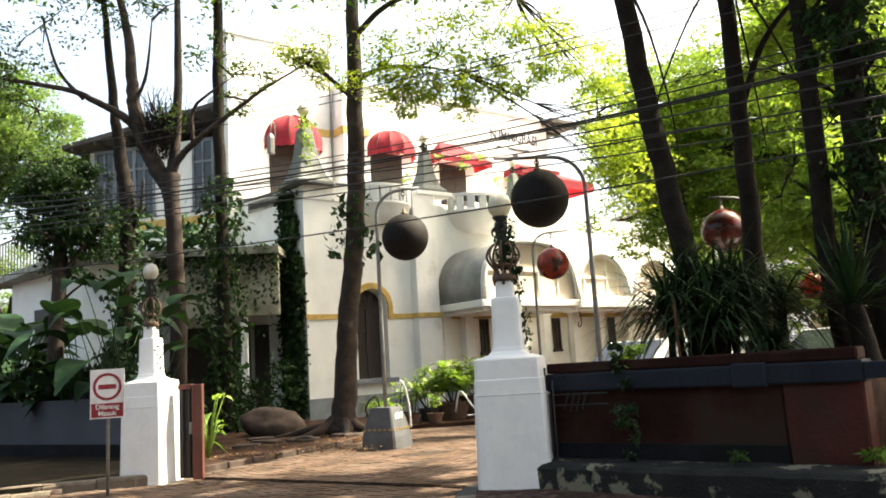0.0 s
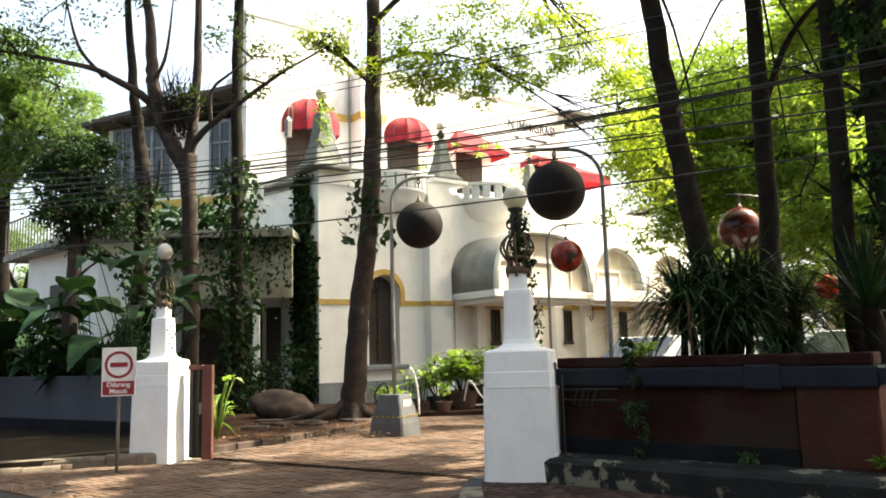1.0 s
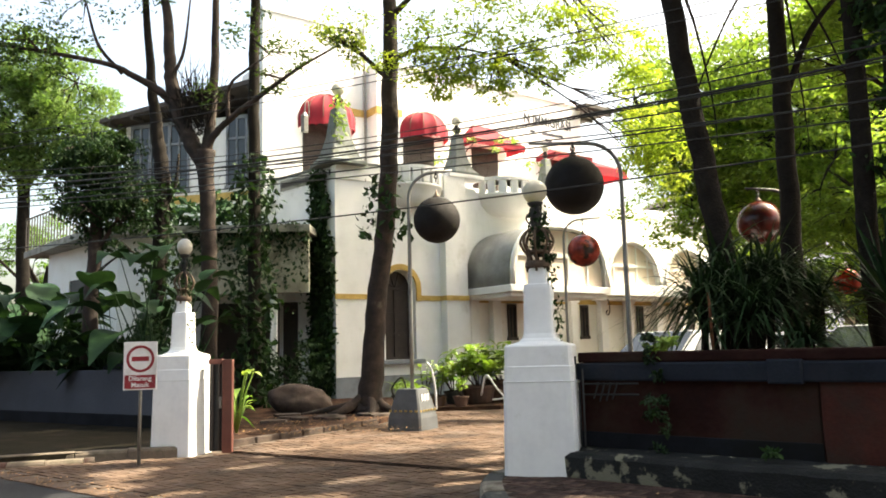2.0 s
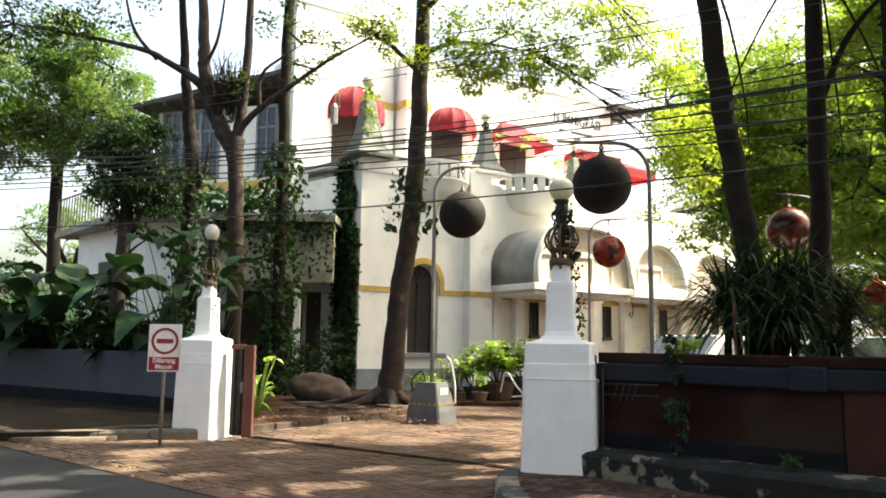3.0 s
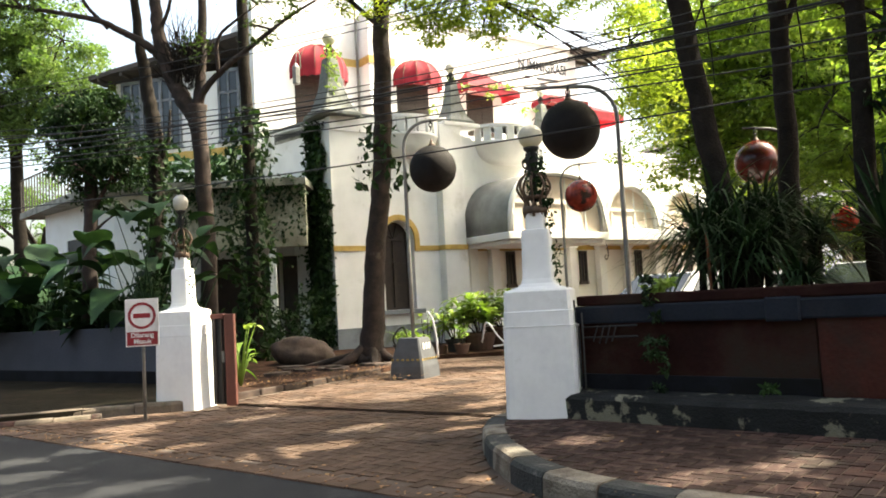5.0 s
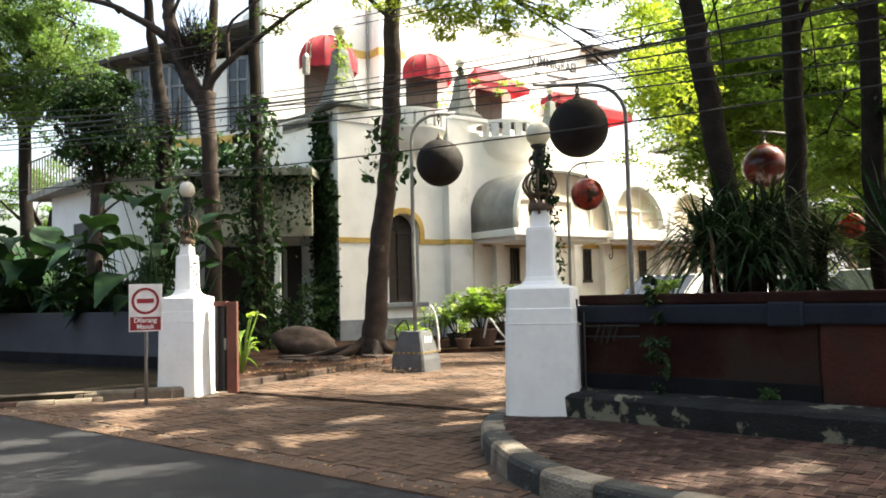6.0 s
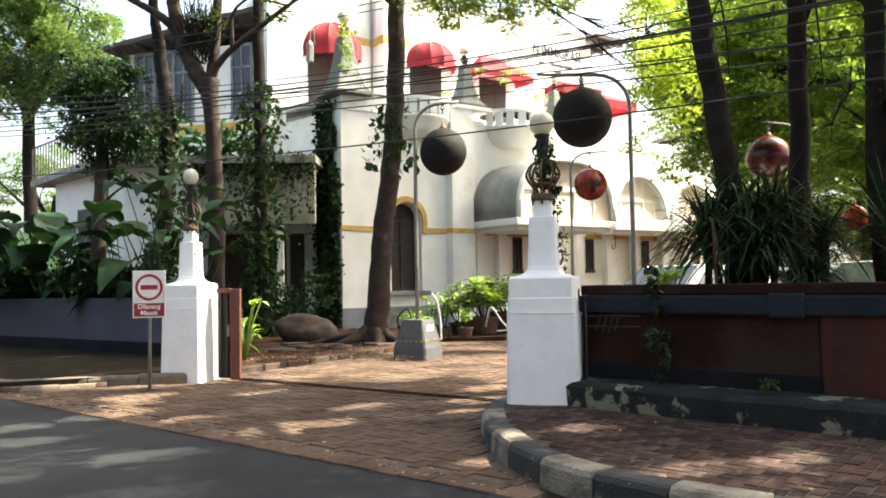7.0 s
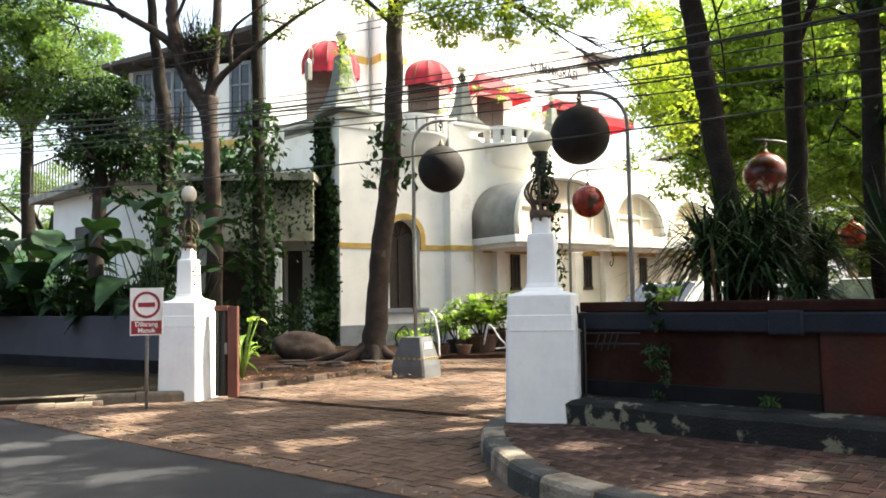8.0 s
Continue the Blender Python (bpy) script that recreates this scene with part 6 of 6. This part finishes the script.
def arching_palm(x, y, z):
    """A short stout trunk with a rosette of long broad blades."""
    root = thing("dwarf_palm", Matrix.Translation((x, y, z)), "dark short-trunked palm with long arching leaves in the planter", "palm", "planter plants")
    bm = bmesh.new()
    tube(bm, smooth_path([(0.1, 0, -0.05), (0.06, 0, 0.35), (0, 0, 0.75)], 4), [0.17, 0.16, 0.15, 0.15, 0.14, 0.13, 0.13, 0.12, 0.1], 10)
    part("trunk", bm, BARKDARK, root, smooth=True)
    bm = bmesh.new()
    for k in range(86):
        a = k * 2.4
        blade(bm, Vector((0.05 * math.cos(a), 0.05 * math.sin(a), 0.72)), (math.cos(a), math.sin(a), random.uniform(0.05, 1.9)), random.uniform(1.0, 1.8), 0.055, random.uniform(0.15, 0.7), 8, 0.15)
    tagged(part("leaves", bm, LEAFBIG, root, tidy=False), kind="stuff")


arching_palm(5.1, 9.65, 1.3)
# undergrowth in the gap past the end pier
for lx, ly, r, n in ((3.9, 0.9, 0.45, 420), (4.5, 1.2, 0.5, 460), (5.2, 0.8, 0.4, 360), (5.9, 1.3, 0.5, 420), (3.75, 1.6, 0.5, 360)):
    p = RW @ Vector((lx, ly, 0))
    tagged(foliage("undergrowth", [(p.x, p.y, 0.3, r, n), (p.x + 0.1, p.y, 0.75, r * 0.9, n), (p.x, p.y + 0.1, 1.15, r * 0.7, n // 2)], 0.11, LEAFBIG), "dark undergrowth filling the gap past the wall end", "shrub", "undergrowth", kind="stuff")
p = RW @ Vector((3.46, 0.02, 0.6))
tagged(foliage("ledge_weed", [(p.x, p.y, p.z, 0.11, 60)], 0.09, LEAFMID), "little green weed at the end of the wall", "weed", kind="stuff")
p = RW @ Vector((0.95, 0.2, 0))
tagged(foliage("coping_weed", [(p.x, p.y, 1.6, 0.13, 90), (p.x + 0.15, p.y - 0.05, 1.62, 0.1, 60)], 0.1, LEAFPOT), "bright green seedling sprouting from the coping", "weed", kind="stuff")
bm = bmesh.new()
tube(bm, [(3.02, 10.0, 1.2), (3.0, 10.0, 2.25)], 0.018, 6)
tagged(part("garden_stake", bm, STAKE), "thin rusty orange stake stuck in the planter", "stake")
foli = foliage("ledge_weed", [(2.85, 7.75, 0.55, 0.09, 40)], 0.08, LEAFDARK)
tagged(foli, "little weed sprouting on the ledge", "weed", kind="stuff")


# ------------------------------------------------------------ potted plants by the villa
def pot(x, y, r, h, mat, label, stems, length, width, height, leafmat=LEAFPOT, per=9, spread=0.45, z=0.1):
    """A tapered pot with leafy stems."""
    root = thing("potted_plant", Matrix.Translation((x, y, z)), label, "potted plant", "potted plants")
    bm = bmesh.new()
    lathe(bm, [(r * 0.68, 0), (r * 0.72, 0.02), (r * 0.95, h * 0.85), (r * 1.05, h * 0.87), (r * 1.05, h), (r * 0.93, h), (r * 0.9, h * 0.9), (0.01, h * 0.9)], 18)
    part("pot", bm, mat, root)
    for k in range(stems):
        a, hh = k * 2.4 + random.uniform(-0.4, 0.4), height * random.uniform(0.55, 1.1)
        tip = Vector((math.cos(a) * spread * random.uniform(0.3, 1), math.sin(a) * spread * random.uniform(0.3, 1), h * 0.9 + hh))
        foot = Vector((tip.x * 0.15, tip.y * 0.15, h * 0.85))
        mid = foot.lerp(tip, 0.5) + Vector((tip.x * 0.15, tip.y * 0.15, 0))
        bm = bmesh.new()
        tube(bm, [foot, mid, tip], [0.018, 0.013, 0.007], 5)
        part("stem", bm, BARK, root)
        bm = bmesh.new()
        for q in range(per):
            t = 0.4 + 0.6 * q / max(1, per - 1)
            p = foot.lerp(mid, t * 2) if t < 0.5 else mid.lerp(tip, t * 2 - 1)
            b = q * 2.4 + a
            blade(bm, p, (math.cos(b), math.sin(b), random.uniform(0.1, 1.0)), length * random.uniform(0.7, 1.2), width * random.uniform(0.8, 1.2), random.uniform(0.2, 0.7), 5)
        part("leaf_spray", bm, leafmat, root, tidy=False, smooth=True)
    return root


pot(0.15, 22.6, 0.5, 0.5, TERRA, "big clay pot with a bushy bright-leaved shrub", 14, 0.4, 0.2, 1.05, per=14, spread=0.8)
pot(-0.55, 22.5, 0.3, 0.36, POTBLACK, "black pot with a leafy variegated shrub", 10, 0.38, 0.18, 1.15, per=13, spread=0.6)
pot(0.85, 23.0, 0.5, 0.62, TERRA, "large brown urn with tall yellow-green leaves", 11, 0.42, 0.19, 1.0, per=13, spread=0.65)
pot(-1.35, 22.3, 0.22, 0.3, POTBLACK, "small black pot with a slim young plant", 3, 0.34, 0.12, 0.85, per=7, spread=0.25)
pot(-0.95, 21.8, 0.2, 0.24, TERRA, "small clay pot with a thin sapling", 2, 0.26, 0.08, 0.9, LEAFMID, 5, 0.15)
pot(-0.35, 21.5, 0.22, 0.27, TERRA, "low clay pot with a few pale leaves", 3, 0.26, 0.12, 0.45, per=6, spread=0.2)
pot(-2.0, 22.0, 0.28, 0.3, POTBLACK, "black pot with arching lily leaves", 7, 0.5, 0.08, 0.35, per=5, spread=0.3)
pot(-1.6, 21.3, 0.28, 0.26, POTBLACK, "low pot of bright arching leaves", 7, 0.4, 0.11, 0.35, per=6, spread=0.3)
pot(1.35, 22.4, 0.3, 0.3, POTBLACK, "dark pot beside the large urn", 4, 0.25, 0.1, 0.5, per=6, spread=0.3)
bm = bmesh.new()
tube(bm, smooth_path([(-0.98, 20.6, 0.1), (-1.0, 20.6, 0.6), (-1.08, 20.6, 1.1), (-1.2, 20.65, 1.3)], 5), 0.03, 8)
tagged(part("white_pipe", bm, SIGNWHITE, smooth=True), "bent white plastic standpipe beside the lamp foot", "pipe")
bm = bmesh.new()
tube(bm, smooth_path([(0.2, 21.9, 0.35), (0.35, 21.6, 0.9), (0.62, 21.5, 0.55), (0.8, 21.5, 0.3), (0.5, 21.5, 0.25)], 5), 0.025, 6)
tagged(part("garden_hose", bm, SIGNWHITE, smooth=True), "pale coiled garden hose among the pots", "hose")
bm = bmesh.new()
tube(bm, smooth_path([(-2.0, 21.5, 0.15), (-2.2, 21.3, 0.6), (-1.9, 21.2, 0.9), (-1.75, 21.2, 0.3)], 5), 0.025, 6)
tagged(part("garden_hose", bm, CABLE, smooth=True), "dark hose looped beside the lamp foot", "hose")

# boulder
bm = bmesh.new()
bmesh.ops.create_icosphere(bm, subdivisions=4, radius=1.0)
for v in bm.verts:
    n = noise.noise(v.co * 1.1) * 0.22 + noise.noise(v.co * 3.1) * 0.07
    v.co = v.co * (1 + n)
    v.co = Vector((v.co.x * 0.92, v.co.y * 0.62, max(-0.3, v.co.z * 0.46)))
ob = tagged(part("boulder", bm, ROCKM, smooth=True), "smooth brown boulder lying on the earth bed", "boulder")
ob.matrix_world = pose(-4.6, 21.0, 0.34, 0, 4, -12)

# low kerb round the bed, stepping flags
for k in range(7):
    bm = bmesh.new()
    a, b = Vector((-4.35, 14.1, 0)), Vector((-2.15, 18.0, 0))
    p, q = a.lerp(b, k / 7), a.lerp(b, (k + 0.97) / 7)
    box(bm, 0, (q - p).length, 0, 0.1, -0.05, 0.11, m=along_wall(p, q - p), bevel=0.02)
    tagged(part("edging_stone", bm, ROCKM), "worn concrete edging of the earth bed", "edging", "bed edging")
for k in range(12):
    bm = bmesh.new()
    w, d = random.uniform(0.25, 0.5), random.uniform(0.18, 0.35)
    prism(bm, [(w * math.cos(t) * random.uniform(0.8, 1.1), d * math.sin(t) * random.uniform(0.8, 1.1)) for t in np.linspace(0, 5.4, 7)], 0, 0.06)
    ob = tagged(part("flagstone", bm, ROCKM), "flat broken stone lying on the earth", "stone", "loose flagstones")
    ob.matrix_world = pose(-4.7 + 0.28 * k + random.uniform(-0.4, 0.4), 18.3 + random.uniform(-0.9, 1.6) + 0.12 * k, 0.098, 0, 0, random.uniform(0, 180))


# ------------------------------------------------------------ parked cars
def car(m, paint, label):
    root = thing("parked_car", m, label, "car", "parked cars")
    bm = bmesh.new()
    prof = [(-2.1, 0.35), (-2.15, 0.7), (-2.05, 0.98), (-1.2, 1.06), (1.75, 1.08), (2.1, 1.0), (2.15, 0.6), (2.1, 0.35)]
    rings = [[(x * s, y, z if z < 0.9 else z * (1 if abs(y) < 0.8 else 0.97)) for x, z in prof] for y, s in ((-0.86, 0.97), (-0.8, 1.0), (0.8, 1.0), (0.86, 0.97))]
    loft(bm, rings)
    body = part("body", bm, paint, root)
    bm = bmesh.new()
    loft(bm, [[(-1.25, y * 0.98, 1.05), (1.75, y * 0.98, 1.06)] + [(1.45, y * 0.8, 1.62), (-0.45, y * 0.8, 1.64)] for y in (-0.8, 0.8)])
    part("roof", bm, paint, root)
    bm = bmesh.new()
    for y in (-1, 1):
        loft(bm, [[(x, y * (o + 0.01), z) for x, z, o in ((-1.0, 1.1, 0.785), (1.55, 1.1, 0.785), (1.3, 1.54, 0.675), (-0.42, 1.56, 0.675))], [(x, y * (o + 0.02), z) for x, z, o in ((-0.98, 1.1, 0.785), (1.53, 1.1, 0.785), (1.28, 1.54, 0.675), (-0.42, 1.55, 0.675))]])
    part("side_window", bm, GLASSDARK, root)
    bm = bmesh.new()
    vadd(bm, [(-1.27, -0.7, 1.08), (-1.27, 0.7, 1.08), (-0.52, 0.6, 1.6), (-0.52, -0.6, 1.6)], [(0, 1, 2, 3)], Matrix.Translation((-0.02, 0, 0.02)))
    part("windscreen", bm, GLASSDARK, root)
    bm = bmesh.new()
    vadd(bm, [(1.77, -0.7, 1.12), (1.77, 0.7, 1.12), (1.5, 0.6, 1.56), (1.5, -0.6, 1.56)], [(0, 1, 2, 3)], Matrix.Translation((0.03, 0, 0.02)))
    part("rear_window", bm, GLASSDARK, root)
    for x in (-1.35, 1.3):
        for y in (-0.82, 0.82):
            bm = bmesh.new()
            lathe(bm, [(0.2, -0.1), (0.33, -0.09), (0.33, 0.09), (0.2, 0.1)], 18, Matrix.Translation((x, y, 0.33)) @ Matrix.Rotation(radians(90), 4, "X"))
            w = part("wheel", bm, RUBBER, root)
            bm = bmesh.new()
            lathe(bm, [(0.02, -0.108), (0.2, -0.104), (0.2, 0.104), (0.02, 0.108)], 12, Matrix.Translation((x, y, 0.33)) @ Matrix.Rotation(radians(90), 4, "X"))
            part("rim", bm, STEEL, w)
    for y in (-0.6, 0.6):
        bm = bmesh.new()
        box(bm, -2.14, -2.06, y - 0.2, y + 0.2, 0.74, 0.9, bevel=0.03)
        part("headlight", bm, SIGNWHITE, root)
    return root


car(pose(4.5, 17.0, 0, 0, 0, 40) @ Matrix.Scale(1.15, 4), CARWHITE, "white hatchback parked beyond the planter")
car(pose(7.1, 21.5, 0, 0, 0, 50) @ Matrix.Scale(1.15, 4), CARWHITE, "white car parked beyond the planter")
car(pose(8.9, 17.2, 0, 0, 0, 25) @ Matrix.Scale(1.17, 4), CARWHITE, "white estate car parked under the trees")
car(pose(11.4, 18.2, 0, 0, 0, 25) @ Matrix.Scale(1.05, 4), CARGREY, "silver car parked under the trees")

# ------------------------------------------------------------ kerbs
kerb_run("kerb_round", [(p.x, p.y, 0) for p in edge] + [(3.2, 3.85, 0), (8, 0.25, 0)], 0.25, 0.2, 0.62, [KERBWHITE, KERBBLACK], "rounded kerb painted in worn black and white")
kerb_run("kerb_far", [(-20, 21.4, 0), (-12, 15.4, 0), (-7.6, 12.1, 0), (-6.8, 12.35, 0), (-5.9, 12.68, 0), (-5.0, 12.75, 0), (-4.75, 12.95, 0)], 0.16, 0.16, 0.8, [CONCRETE], "crumbling old concrete kerb")
kerb_run("kerb_broken", [(-9.5, 13.25, 0), (-8.2, 12.3, 0), (-7.4, 11.9, 0), (-6.7, 12.1, 0), (-6.0, 12.42, 0)], 0.16, 0.075, 0.55, [CONCRETE, BRICKPAVE, CONCRETE], "low row of broken kerb pieces")


# ------------------------------------------------------------ pavers, each its own piece near the camera
def in_poly(x, y, poly):
    c = False
    for (x0, y0), (x1, y1) in zip(poly, poly[1:] + poly[:1]):
        if (y0 > y) != (y1 > y) and x < (x1 - x0) * (y - y0) / (y1 - y0) + x0:
            c = not c
    return c


def pave(root, poly, z, length, width, mat, rest_mat, angle, near):
    """Pavers in herringbone inside a polygon; near(x, y) says which stand as single pieces."""
    ca, sa = math.cos(angle), math.sin(angle)
    shapes = []
    for k in range(6):
        bm = bmesh.new()
        g = 0.0032
        box(bm, -length / 2 + g, length / 2 - g, -width / 2 + g, width / 2 - g, -0.02, 0.0 + 0.006, bevel=0.007)
        shapes.append(to_mesh("paver", bm, mat))
    count = 0
    cx = sum(p[0] for p in poly) / len(poly)
    cy = sum(p[1] for p in poly) / len(poly)
    verts, faces = [], []
    for i in range(-150, 150):
        for j in range(-150, 150):
            turn = (i - j) % 4
            if turn not in (0, 3):
                continue
            u, v = ((i + 1) * width, (j + 0.5) * width) if turn == 0 else ((i + 0.5) * width, (j + 1) * width)
            x, y = cx + u * ca - v * sa, cy + u * sa + v * ca
            if not in_poly(x, y, poly):
                continue
            dz, tilt = random.uniform(-0.004, 0.005), random.uniform(-0.012, 0.012)
            if near(x, y) and count < 300:
                ob = new("paver", shapes[(i + j) % 6])
                ob.parent = root
                ob.matrix_basis = Matrix.Translation((x, y, z + dz)) @ Matrix.Rotation(angle + (0 if turn == 0 else math.pi / 2) + random.uniform(-0.012, 0.012), 4, "Z") @ Matrix.Rotation(tilt, 4, "X")
                count += 1
            else:
                a, b = length / 2 - 0.0032, width / 2 - 0.0032
                n = len(verts)
                for q, r, h in ((-a, -b, -0.02), (a, -b, -0.02), (a, b, -0.02), (-a, b, -0.02), (-a + .006, -b + .006, 0.006), (a - .006, -b + .006, 0.006), (a - .006, b - .006, 0.006), (-a + .006, b - .006, 0.006)):
                    q, r = (q, r) if turn == 0 else (-r, q)
                    verts.append((x + q * ca - r * sa, y + q * sa + r * ca, z + dz + h + r * tilt))
                faces += [(n + 4, n + 5, n + 6, n + 7), (n, n + 1, n + 5, n + 4), (n + 1, n + 2, n + 6, n + 5), (n + 2, n + 3, n + 7, n + 6), (n + 3, n, n + 4, n + 7)]
    me = bpy.data.meshes.new("pavers_rest")
    me.from_pydata(verts, [], faces)
    me.materials.append(rest_mat)
    ob = new("pavers_rest", me)
    ob.parent = root
    tagged(ob, kind="stuff")


drive = thing("drive_paving", Matrix(), "worn brown clay pavers of the drive", "paving", kind="structure")
APRON = [street(-9.6, 0.22), street(1.0, 0.22), (0.1, 6.9), (0.0, 7.7), (-0.04, 8.5), (0.0, 9.2), (0.4, 10.1), (1.2, 12), (1.6, 14), (3, 20.3), (9, 23.5), (4.5, 23.5), (0.6, 21.2), (-1.0, 21.0), (-1.5, 19.4), (-2.05, 17.9), (-4.2, 14.0), (-4.25, 12.9), (-4.7, 12.7), (-5.9, 12.5), (-7.3, 11.9)]
pave(drive, APRON, 0.0, 0.26, 0.13, PAVER, PAVERFAR, math.atan2(-0.6, 0.8), lambda x, y: y < 8.9 and x > -3.2)
path = thing("footpath_paving", Matrix(), "uneven worn red-brown brick paving of the footpath", "paving", kind="structure")
FOOT = [(p.x + 0.27, p.y + 0.05) for p in edge[2:]] + [(3.3, 4.1), (7.6, 0.9), (9.5, 2.5), (1.25, 8.95), (0.5, 9.3)]
pave(path, FOOT, 0.177, 0.21, 0.105, BRICKPAVE, BRICKPAVEFAR, math.atan2(-0.6, 0.8), lambda x, y: y > 5.6 and x < 2.5)

# edge course of long setts along the road
for k in range(33):
    bm = bmesh.new()
    p = street(-9.4 + k * 0.32, -0.13 + random.uniform(-0.012, 0.012))
    box(bm, 0, 0.31, 0, 0.27, -0.05, random.uniform(0.0, 0.009), m=along_wall((*p, 0), U), bevel=0.012)
    part("edge_sett", bm, PAVER, drive)

# fallen leaves
pts = [(*street(rng.uniform(-9, 1), abs(rng.normal(0, 0.25)) - 0.1), 0.012) for k in range(260)] + [(rng.uniform(-5, -1), rng.uniform(15, 23), 0.12) for k in range(1400)]
pts += [(rng.uniform(0.6, 3.6), rng.uniform(5.2, 8.5), 0.19) for k in range(40)]
tagged(new("leaf_litter", leaf_mesh("leaf_litter", pts, 0.03 + 0.03 * rng.random(len(pts)), LITTERM, 0.6, 0.0, 0.97)), "dry leaves scattered over paving and earth", "leaf litter", kind="stuff")
